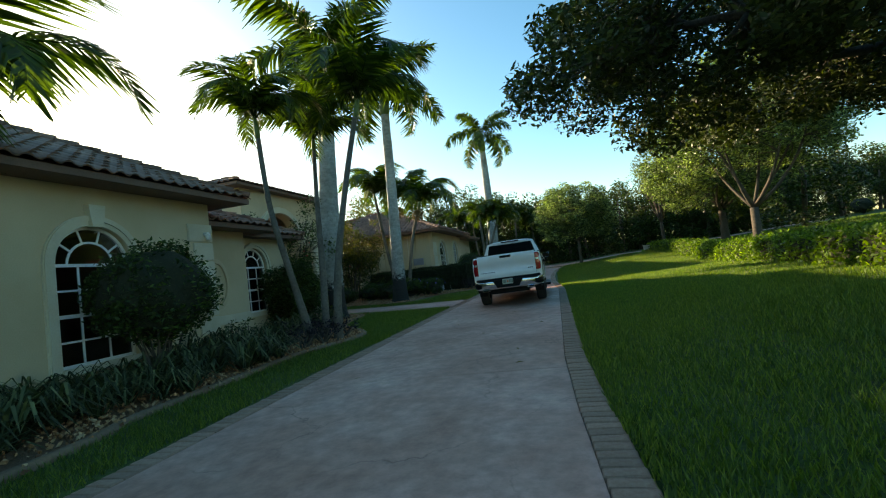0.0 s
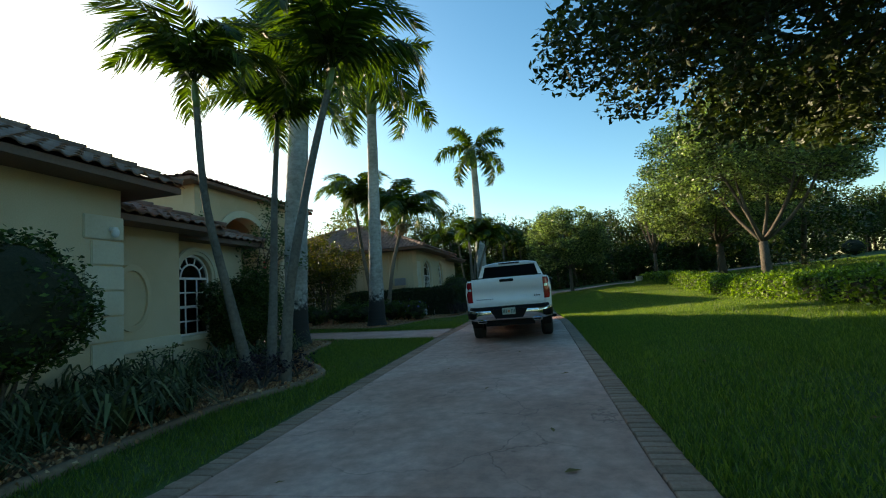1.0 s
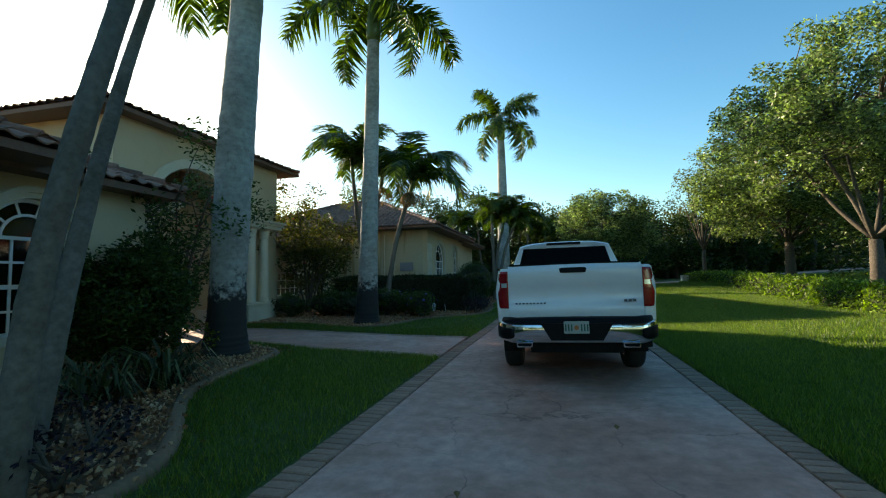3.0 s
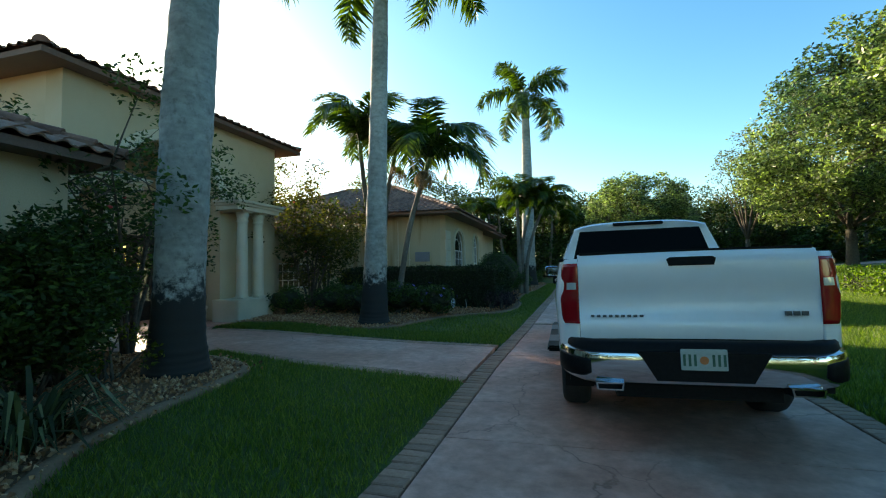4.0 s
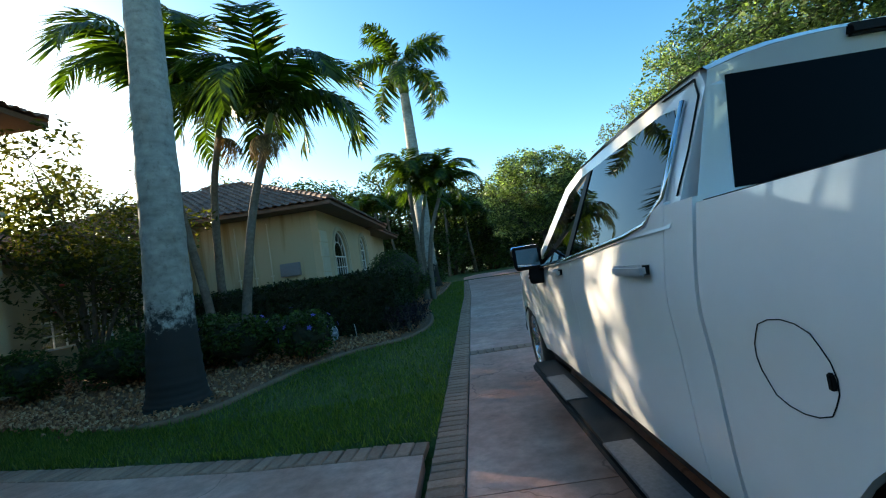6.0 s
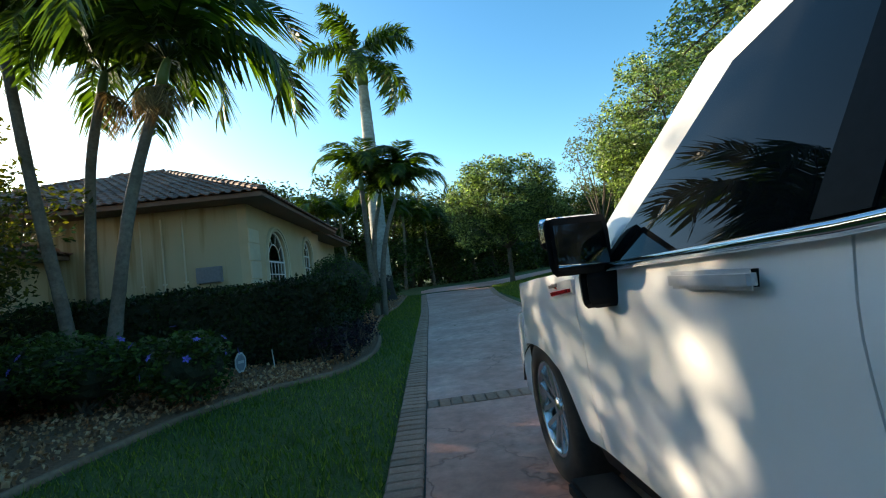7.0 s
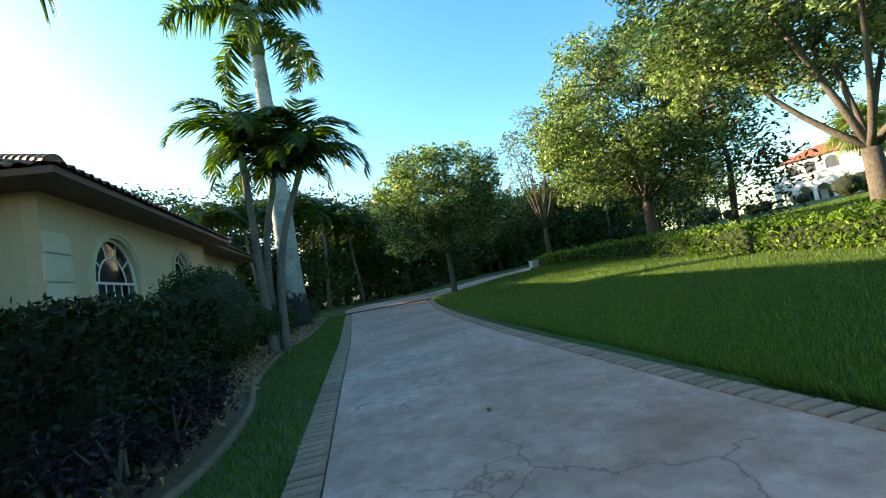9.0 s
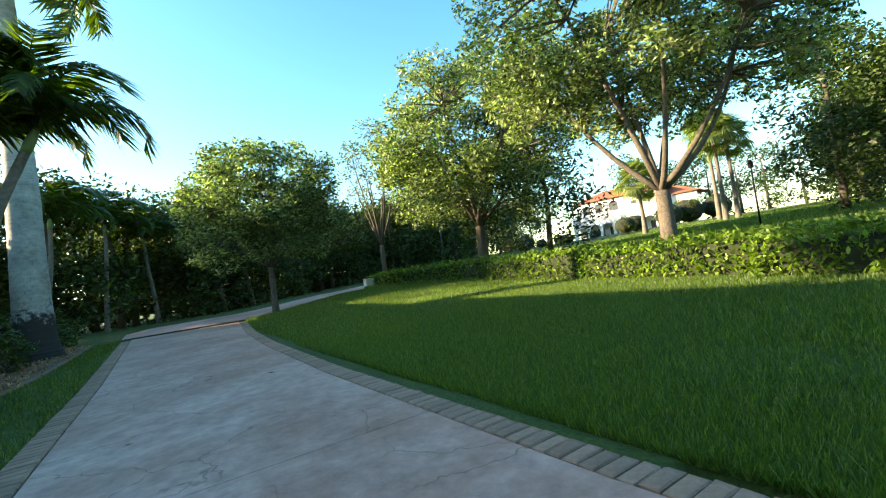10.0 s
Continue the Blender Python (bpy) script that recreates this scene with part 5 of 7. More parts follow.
        if not right:
            fuel = [(1.835 + 0.115 * math.cos(2 * math.pi * k / 20) * (1 + 0.15 * (math.cos(4 * math.pi * k / 20) < 0)), 1.01 + 0.105 * math.sin(2 * math.pi * k / 20)) for k in range(20)]
            part("fuel_door", tubes_mesh("fuel_door", [([(side_x(y, z) - 0.001, y, z) for y, z in fuel + fuel[:1]], [0.0015] * 21)], BLACK, 5), None, t, "rounded fuel door outline")
            part("fuel_latch", box_bm(-0.002, 0.02, 1.725, 1.738, 0.985, 1.02, 0.003), BLACK, t)
        wheel(t, sx(0.16), HUBS[0], right)
        wheel(t, sx(0.16), HUBS[1], right, 0.06)
        part("mud_flap", box_bm(min(sx(0.06), sx(0.30)), max(sx(0.06), sx(0.30)), 0.555, 0.58, 0.30, 0.62), BLACK, t)
    # inside of the shell
    part("chassis", box_bm(0.10, W - 0.10, 0.10, 5.8, 0.42, 0.66), BLACK, t)
    part("floor_pan", box_bm(0.44, W - 0.44, 0.03, 5.8, 0.36, 1.02), BLACK, t)
    part("bed_floor", box_bm(0.08, W - 0.08, 0.08, 2.13, 0.90, 0.96), BLACK, t)
    part("bed_front", box_bm(0.07, W - 0.07, 2.10, 2.15, 0.6, 1.40), BLACK, t)
    part("cab_liner", box_bm(0.08, W - 0.08, 2.22, 4.55, 0.62, 1.30), BLACK, t)
    # tailgate
    rows = []
    for z, y in ((0.805, 0.0), (0.86, -0.012), (0.95, -0.012), (0.965, -0.002), (1.18, -0.004), (1.20, -0.016), (1.36, -0.02), (1.41, -0.016), (1.45, 0.01), (1.462, 0.05), (1.455, 0.09)):
        rows.append([(x, y + 0.02 * ((x - W / 2) / (W / 2)) ** 2, z - 0.012 * ((x - W / 2) / (W / 2)) ** 2) for x in spread(0.190, W - 0.190, 12)])
    bm, made = loft(rows, closed=False)
    bmesh.ops.recalc_face_normals(bm, faces=bm.faces)
    gate = part("tailgate", bm, PAINT, t, smooth=True)
    sharp_edges(gate.data, 35)
    part("tailgate_back", box_bm(0.20, W - 0.20, 0.03, 0.10, 0.80, 1.43), PAINT, gate)
    part("tailgate_handle", prism([(0.84, 1.345), (1.14, 1.345), (1.155, 1.395), (1.13, 1.41), (0.85, 1.41), (0.825, 1.395)], (-0.028, 0.02), "y"), BLACK, gate, "black tailgate handle")
    part("tailgate_cap", box_bm(0.20, W - 0.20, 0.015, 0.10, 1.445, 1.468, 0.008), BLACK, gate)
    for i in range(9):
        part("badge_bar", box_bm(0.272 + 0.044 * i, 0.298 + 0.044 * i, -0.016, 0.0, 0.964, 0.982), PAD, gate)
    for i in range(3):
        part("badge_bar", box_bm(1.57 + 0.05 * i, 1.605 + 0.05 * i, -0.022, 0.0, 0.975, 1.005), PAD, gate)
    # bumper: its plan from one wheel to the middle, mirrored
    half = [(0.075, 0.46), (0.045, 0.36), (0.030, 0.24), (0.030, 0.14), (0.042, 0.06), (0.070, -0.015), (0.115, -0.080), (0.175, -0.126), (0.26, -0.156), (0.40, -0.172), (0.574, -0.178), (0.78, -0.182)]

    def bumper_line(points, inset, z, corner_rise=0.0):
        out = []
        for i, (px, py) in enumerate(points):
            q, r0 = points[max(i - 1, 0)], points[min(i + 1, len(points) - 1)]
            d = Vector((r0[0] - q[0], r0[1] - q[1])).normalized()
            out.append((px - d.y * inset, py + d.x * inset, z + corner_rise * max(0.0, (0.25 - px) / 0.25) ** 1.5))
        return out

    rows = []
    for z, inset, up in ((0.438, 0.16, 0.03), (0.444, 0.07, 0.03), (0.462, 0.03, 0.03), (0.50, 0.012, 0.0), (0.57, 0.004, 0.0), (0.645, 0.0, 0.03), (0.672, 0.008, 0.04), (0.684, 0.03, 0.04), (0.688, 0.12, 0.04)):
        left = bumper_line(half, inset, z, up)
        rows.append(left + [(W / 2, left[-1][1] - 0.002, z)] + [(W - px, py, pz) for px, py, pz in left[::-1]])
    bm, made = loft(rows, closed=False)
    bm.faces.new([r[0] for r in made])
    bm.faces.new([r[-1] for r in made])
    bmesh.ops.recalc_face_normals(bm, faces=bm.faces)
    bumper = part("rear_bumper", bm, CHROME, t, "chrome rear bumper", smooth=True, m=pose(0, 0, 0.045))
    sharp_edges(bumper.data, 40)
    rows = []
    for z, inset in ((0.672, 0.03), (0.735, 0.04), (0.752, 0.055), (0.754, 0.16)):
        left = bumper_line(half[4:], inset, z, 0.02)
        rows.append(left + [(W - px, py, pz) for px, py, pz in left[::-1]])
    bm, made = loft(rows, closed=False)
    bmesh.ops.recalc_face_normals(bm, faces=bm.faces)
    part("bumper_pad", bm, BLACK, bumper, "black bumper top pad", smooth=True)
    part("bumper_centre", prism([(0.574, 0.69), (0.69, 0.49), (1.29, 0.49), (1.406, 0.69)], (-0.196, -0.10), "y"), BLACK, bumper, "black plate recess")
    for side in (0, 1):
        run = half[3:8] + [(0.215, -0.143), (0.25, -0.153)]
        rows = []
        for z, inset in ((0.490, 0.03), (0.492, -0.004), (0.56, -0.006), (0.618, -0.006), (0.632, -0.002), (0.634, 0.03)):
            line = bumper_line(run, inset, z, 0.03)
            line = [(px, py, pz + (0.03 * (px / 0.245) ** 6 if z < 0.55 else -0.012 * (px / 0.245) ** 6)) for px, py, pz in line]
            rows.append([(W - px if side else px, py, pz) for px, py, pz in line])
        bm, made = loft(rows, closed=False)
        bm.faces.new([r[0] for r in made])
        bm.faces.new([r[-1] for r in made])
        bmesh.ops.recalc_face_normals(bm, faces=bm.faces)
        part("corner_step", bm, BLACK, bumper, "black corner step", smooth=True)
    plate = part("number_plate", box_bm(0.845, 1.135, -0.21, -0.196, 0.555, 0.70, 0.004), PLATE_WHITE, t, "pale number plate with dark bars", m=pose(0, 0, 0.062))
    for i in range(3):
        part("plate_bar", box_bm(0.858 + 0.034 * i, 0.874 + 0.034 * i, -0.2135, -0.209, 0.585, 0.665), PLATE_INK, plate)
        part("plate_bar", box_bm(1.040 + 0.034 * i, 1.056 + 0.034 * i, -0.2135, -0.209, 0.585, 0.665), PLATE_INK, plate)
    part("plate_print", lathe([(0.028, 0.0), (0.028, 0.004)], 16), ORANGE, plate, m=pose(0.99, -0.21, 0.625, 90, 0, 0))
    for x in (0.375, 1.605):
        tip = part("exhaust_tip", ring_prism([(x - 0.078, 0.428), (x + 0.078, 0.428), (x + 0.086, 0.464), (x - 0.086, 0.464)], [(x - 0.089, 0.418), (x + 0.089, 0.418), (x + 0.098, 0.474), (x - 0.098, 0.474)], (-0.178, 0.05), "y"), CHROME, t, "chrome exhaust tip", m=pose(0, 0, 0.035))
        part("exhaust_pipe", box_bm(x - 0.09, x + 0.09, -0.12, 0.3, 0.416, 0.472), BLACK, tip)
    # cab: rear window, roof, windscreen
    bm = bmesh.new()
    bm.faces.new([bm.verts.new(q) for q in ((0.20, 2.205, 1.45), (W - 0.20, 2.205, 1.45), (W - 0.30, 2.30, 1.835), (0.30, 2.30, 1.835))])
    part("rear_window", bm, REAR_TINT, t, "dark rear window")
    bm = bmesh.new()
    inner = [(0.20, 2.207, 1.45), (W - 0.20, 2.207, 1.45), (W - 0.30, 2.302, 1.835), (0.30, 2.302, 1.835)]
    outer = [(0.055, 2.185, 1.38), (W - 0.055, 2.185, 1.38), (W - 0.232, 2.277, 1.852), (0.232, 2.277, 1.852)]
    a, b = [bm.verts.new(q) for q in inner], [bm.verts.new(q) for q in outer]
    for i in (0, 1, 3):
        bm.faces.new((a[i], a[(i + 1) % 4], b[(i + 1) % 4], b[i]))
    over = [b[3]] + [bm.verts.new((x, 2.277, 1.919 - 0.067 * abs((x - W / 2) / (W / 2 - 0.23)) ** 4)) for x in spread(0.232, W - 0.232, 11)[1:-1]] + [b[2]]
    under = [a[3]] + [bm.verts.new((x, 2.302, 1.835)) for x in spread(0.30, W - 0.30, 11)[1:-1]] + [a[2]]
    for i in range(10):
        bm.faces.new((over[i], over[i + 1], under[i + 1], under[i]))
    bmesh.ops.recalc_face_normals(bm, faces=bm.faces)
    part("cab_back", bm, PAINT, t, smooth=True)
    rows = []
    for y, drop in ((2.275, 0.036), (2.30, 0.016), (2.40, 0.006), (2.7, 0.0), (3.3, 0.0), (3.75, 0.022), (4.02, 0.065), (4.13, 0.10)):
        rows.append([(x, y, 1.955 - drop - 0.067 * abs((x - W / 2) / (W / 2 - 0.23)) ** 4) for x in spread(0.232, W - 0.232, 15)])
    bm, made = loft(rows, closed=False)
    bmesh.ops.recalc_face_normals(bm, faces=bm.faces)
    if sum(f.normal.z for f in bm.faces) < 0:
        bmesh.ops.reverse_faces(bm, faces=bm.faces)
    part("cab_roof", bm, PAINT, t, smooth=True)
    part("headliner", box_bm(0.30, W - 0.30, 2.32, 3.9, 1.80, 1.84), BLACK, t)
    part("brake_light", box_bm(W / 2 - 0.29, W / 2 + 0.29, 2.262, 2.31, 1.885, 1.925, 0.008), BLACK, t, "dark high brake lamp")
    bm = bmesh.new()
    bm.faces.new([bm.verts.new(q) for q in ((0.12, 4.80, 1.26), (W - 0.12, 4.80, 1.26), (W - 0.28, 4.12, 1.845), (0.28, 4.12, 1.845))])
    part("windscreen", bm, TINT, t, "dark windscreen")
    # bonnet and front
    rows = []
    for y, z in ((4.80, 1.252), (5.16, 1.24), (5.56, 1.212), (5.96, 1.176), (6.21, 1.135), (6.30, 1.085)):
        rows.append([(x, y + 0.10 * (1 - abs((x - W / 2) / 0.95) ** 2), z + 0.05 * (1 - abs((x - W / 2) / 0.95) ** 2)) for x in spread(0.04 + 0.2 * max(0, (y - 5.62) / 0.6) ** 2.2, W - 0.04 - 0.2 * max(0, (y - 5.62) / 0.6) ** 2.2, 13)])
    bm, made = loft(rows, closed=False)
    bmesh.ops.recalc_face_normals(bm, faces=bm.faces)
    part("bonnet", bm, PAINT, t, smooth=True)
    rows = []
    plan = [(0.045, 5.86), (0.03, 6.01), (0.045, 6.14), (0.10, 6.25), (0.22, 6.33), (0.45, 6.38), (0.75, 6.40)]
    line = plan + [(W / 2, 6.405)] + [(W - px, py) for px, py in plan[::-1]]
    for z, k in ((0.38, -0.10), (0.42, -0.03), (0.55, 0.0), (0.78, 0.0), (0.88, -0.02), (0.925, -0.06), (0.935, -0.14)):
        rows.append([(px + (0.12 * -k) * (1 if px < W / 2 else -1), py + k * min(1.0, max(0.0, (py - 5.86) / 0.3)), z) for px, py in line])
    bm, made = loft(rows, closed=False)
    bmesh.ops.recalc_face_normals(bm, faces=bm.faces)
    part("front_bumper", bm, PAINT, t, "white front bumper", smooth=True, m=pose(0, 0, 0.055))
    rows = []
    for z, y in ((0.90, 6.29), (0.98, 6.33), (1.09, 6.28)):
        rows.append([(x, y - 0.10 * abs((x - W / 2) / (W / 2)) ** 4, z) for x in spread(0.40, W - 0.40, 15)])
    bm, made = loft(rows, closed=False)
    part("grille", bm, BLACK, t, "dark front grille")
    return t


def loft_box(sx, outline, z0, z1, top=0.78):
    """A soft-edged block over an outline (x inside the body side, y)."""
    bm = bmesh.new()
    cx, cy = sum(p[0] for p in outline) / len(outline), sum(p[1] for p in outline) / len(outline)
    rows = []
    h = z1 - z0
    for z, k in ((z0, 0.80), (z0 + 0.06 * h, 0.93), (z0 + 0.2 * h, 1.0), (z1 - 0.25 * h, 0.96 + 0.05 * top), (z1 - 0.07 * h, 0.5 + 0.5 * top), (z1, top)):
        rows.append([bm.verts.new((sx(cx + (x - cx) * k), cy + (y - cy) * k, z)) for x, y in outline])
    n = len(outline)
    for a, b in zip(rows, rows[1:]):
        for i in range(n):
            bm.faces.new((a[i], a[(i + 1) % n], b[(i + 1) % n], b[i]))
    bm.faces.new(rows[0])
    bm.faces.new(rows[-1])
    bmesh.ops.recalc_face_normals(bm, faces=bm.faces)
    edges = [e for e in bm.edges if abs(e.verts[0].co.z - e.verts[1].co.z) > 1e-4]
    bmesh.ops.bevel(bm, geom=edges, offset=0.02, segments=2, affect="EDGES")
    return bm


MIRROR, mrt, mrb = material("mirror_glass", 0.02, 1.0)
mrb.inputs["Base Color"].default_value = (0.72, 0.78, 0.80, 1)
pickup()


# ---- planting beds ----
MULCH = rough_mat("stone_mulch", (0.16, 0.068, 0.036), (0.33, 0.16, 0.085), 34, 0.95, 1.2, (0.6, 0.55, 0.5), 0.5, 1.0, 0.03)
CHIP, cht, chb = material("stone_chip", 0.85)
chg = cht.nodes.new("ShaderNodeNewGeometry")
cht.links.new(ramp(cht, chg.outputs["Random Per Island"], [(0.0, (0.15, 0.054, 0.026)), (0.5, (0.47, 0.205, 0.09)), (1.0, (0.62, 0.38, 0.22))]), chb.inputs["Base Color"])
KERB = rough_mat("tan_kerb", (0.21, 0.105, 0.06), (0.30, 0.17, 0.10), 25, 0.9, 1.5, (0.6, 0.6, 0.58), 0.6, 0.4, 0.006)

BED_NEAR = [(-0.9, -6.0), (-0.9, 0.5), (-1.15, 1.9), (-1.18, 3.6), (-1.2, 5.0), (-0.95, 5.9), (-0.78, 6.5), (-0.86, 7.25), (-1.3, 7.9), (-1.85, 8.5), (-2.35, 9.2), (-2.6, 10.0), (-2.78, 11.0), (-3.02, 11.85), (-3.75, 12.3), (-4.9, 12.5), (-7.0, 12.2)]
BED_FAR = [(-7.2, 16.6), (-5.6, 16.9), (-4.4, 16.45), (-3.5, 16.1), (-2.85, 16.35), (-2.55, 17.2), (-2.2, 18.3), (-1.55, 19.1), (-0.85, 19.6), (-0.52, 20.4), (-0.44, 21.3), (-0.5, 22.5), (-0.75, 24.2), (-0.8, 27.0), (-0.5, 30.0), (-0.3, 36.0)]


def smooth_line(points, n=8):
    p = [Vector((*q, 0)) for q in points]
    out = []
    for k in range(len(p) - 1):
        a, b, c, d = p[max(k - 1, 0)], p[k], p[k + 1], p[min(k + 2, len(p) - 1)]
        for i in range(n):
            w = i / n
            out.append(0.5 * (2 * b + (c - a) * w + (2 * a - 5 * b + 4 * c - d) * w * w + (3 * b - a - 3 * c + d) * w ** 3))
    return out + [p[-1]]


def bed(name, edge, back, label, seed, chips, kerb=1.0):
    line = smooth_line(edge)
    verts, faces = [], []
    for q in line:
        bx, by = back(q)
        for i in range(7):
            w = i / 6
            x, y = q.x * (1 - w) + bx * w, q.y * (1 - w) + by * w
            verts.append((x, y, float(rise(y)) + 0.035 + 0.03 * math.sin(w * 3.0)))
    for i in range(len(line) - 1):
        for k in range(6):
            a = i * 7 + k
            faces.append((a, a + 1, a + 8, a + 7))
    tagged(new(name, mesh_of(name, verts, faces, [MULCH], True)), label, "planting bed", kind="structure")
    # kerb
    prof = [(-0.075, -0.05), (-0.07, 0.055), (-0.035, 0.085), (0.03, 0.08), (0.07, 0.05), (0.075, -0.05)]
    rows = []
    for i, q in enumerate(line):
        d = (line[min(i + 1, len(line) - 1)] - line[max(i - 1, 0)]).normalized()
        n = Vector((d.y, -d.x, 0))
        rows.append([(q.x + n.x * u * kerb, q.y + n.y * u * kerb, float(rise(q.y)) + v * (0.4 + 0.6 * kerb)) for u, v in prof])
    bm, made = loft(rows, closed=True)
    bmesh.ops.recalc_face_normals(bm, faces=bm.faces)
    tagged(part("bed_kerb", bm, KERB, None, smooth=True), "tan moulded concrete kerb round the bed", "kerb", kind="structure")
    # loose stone chips
    rng = np.random.default_rng(seed)
    out = []
    for _ in range(chips):
        q = line[int(rng.integers(len(line)))]
        bx, by = back(q)
        w = rng.random() ** 1.6 * 0.9 + 0.04
        c = np.array([q.x * (1 - w) + bx * w + rng.normal(0, 0.12), q.y * (1 - w) + by * w + rng.normal(0, 0.12), 0.0])
        c[2] = float(rise(c[1])) + 0.055 + rng.random() * 0.02 + 0.03 * math.sin(w * 3.0)
        r = rng.uniform(0.014, 0.042)
        ax = rng.normal(size=(2, 3))
        u = ax[0] / np.linalg.norm(ax[0])
        v = np.cross(u, ax[1])
        v /= np.linalg.norm(v)
        n = np.cross(u, v)
        a, b, d, e = c + u * r, c + v * r * 0.8, c - u * r * 0.9, c - v * r * 0.7
        t = c + n * r * 0.6 + np.array([0, 0, r * 0.3])
        out += [[a, b, t], [b, d, t], [d, e, t], [e, a, t]]
    tri = np.array(out)
    # each chip is one island: share its corner points
    n = len(tri) // 4
    verts, faces = [], []
    for i in range(n):
        a, b, t = tri[4 * i]
        d = tri[4 * i + 1][1]
        e = tri[4 * i + 2][1]
        k = len(verts)
        verts += [a, b, d, e, t]
        faces += [(k, k + 1, k + 4), (k + 1, k + 2, k + 4), (k + 2, k + 3, k + 4), (k + 3, k, k + 4)]
    tagged(new("stone_chips", mesh_of("stone_chips", verts, faces, [CHIP])), "loose reddish brown stone chips on the bed", "gravel", kind="stuff")


bed("bed_near", BED_NEAR, lambda q: (-3.9, min(q.y, 6.0)) if q.y < 7 else (-5.2, min(q.y, 11.0)), "stone mulch bed along the villa wall", 41, 9000)
bed("bed_far", BED_FAR, lambda q: (-9.2, max(q.y, 18.5)) if q.y < 23 else (-4.2, q.y + 1.5), "reddish stone mulch bed before the far wing", 42, 12000, 0.6)

# ---- small plants ----
STRAP = leaf_mat("strap_leaf", (0.022, 0.035, 0.012), (0.105, 0.125, 0.062), 0.25, 0.5, (1.1, 1.2, 0.8))
PURPLE = leaf_mat("purple_leaf", (0.014, 0.009, 0.015), (0.036, 0.018, 0.032), 0.2, 0.5, (1.3, 0.9, 1.2))
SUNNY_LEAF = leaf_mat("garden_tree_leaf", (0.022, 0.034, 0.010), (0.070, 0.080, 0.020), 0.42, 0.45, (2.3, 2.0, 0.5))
YOUNG = leaf_mat("yellow_green_leaf", (0.06, 0.09, 0.015), (0.14, 0.17, 0.03), 0.4)
SHRUB_LEAF = leaf_mat("shrub_leaf", (0.018, 0.040, 0.011), (0.052, 0.098, 0.024), 0.28)
FLOWER = rough_mat("red_flower", (0.5, 0.03, 0.03), (0.65, 0.06, 0.05), 20, 0.6, 2.0, (0.8, 0.8, 0.8), 0.3, 0.0)
BLUE_FLOWER = rough_mat("violet_flower", (0.10, 0.09, 0.45), (0.16, 0.14, 0.6), 20, 0.6, 2.0, (0.8, 0.8, 0.8), 0.3, 0.0)


def strap_clump_mesh(seed, n=40, length=0.56):
    rng = np.random.default_rng(seed)
    quads = []
    for _ in range(n):
        a = rng.random() * 2 * math.pi
        ln = length * rng.uniform(0.7, 1.25)
        out = np.array([math.cos(a), math.sin(a), 0])
        side = np.array([-math.sin(a), math.cos(a), 0]) * rng.uniform(0.010, 0.017)
        lift = rng.uniform(0.55, 1.25)
        p = [np.array([0, 0, 0]) + out * 0.03 + rng.normal(0, 0.02, 3) * np.array([1, 1, 0])]
        for s, f in ((0.35, 0.6), (0.7, 0.75), (1.0, 0.45)):
            p.append(p[0] + out * ln * s * (1.35 - lift * 0.5) + np.array([0, 0, ln * f * lift * (0.72 if s < 1 else 0.6)]))
        w = [0.8, 1.0, 0.8, 0.12]
        for i in range(3):
            quads.append([p[i] - side * w[i], p[i] + side * w[i], p[i + 1] + side * w[i + 1], p[i + 1] - side * w[i + 1]])
    q = np.array(quads)
    verts, faces = [], []
    for i in range(0, len(q), 3):
        k = len(verts)
        verts += [q[i][0], q[i][1], q[i][2], q[i][3], q[i + 1][2], q[i + 1][3], q[i + 2][2], q[i + 2][3]]
        faces += [(k, k + 1, k + 2, k + 3), (k + 3, k + 2, k + 4, k + 5), (k + 5, k + 4, k + 6, k + 7)]
    return mesh_of("strap_plant", verts, faces, [STRAP])


CLUMPS = [strap_clump_mesh(i) for i in range(5)]
rng = random.Random(77)
spots = []
while len(spots) < 92:
    y = rng.uniform(-2.5, 6.3)
    x = rng.uniform(-3.55, -1.38 if y < 5 else -1.9)
    if all((x - a) ** 2 + (y - b) ** 2 > 0.075 for a, b in spots) and (x < -1.6 or y > 1.6 or rng.random() < 0.4):
        spots.append((x, y))
while len(spots) < 104:
    spots.append((rng.uniform(-3.6, -2.6), rng.uniform(7.2, 9.6)))
for x, y in spots:
    ob = new("strap_leaf_plant", rng.choice(CLUMPS))
    ob.matrix_basis = pose(x, y, 0.05, 0, 0, rng.uniform(0, 360)) @ Matrix.Scale(rng.uniform(0.8, 1.35), 4)
    tagged(ob, "striped pale green strap-leaved plant in the stone bed", "plant", "strap-leaved plants")


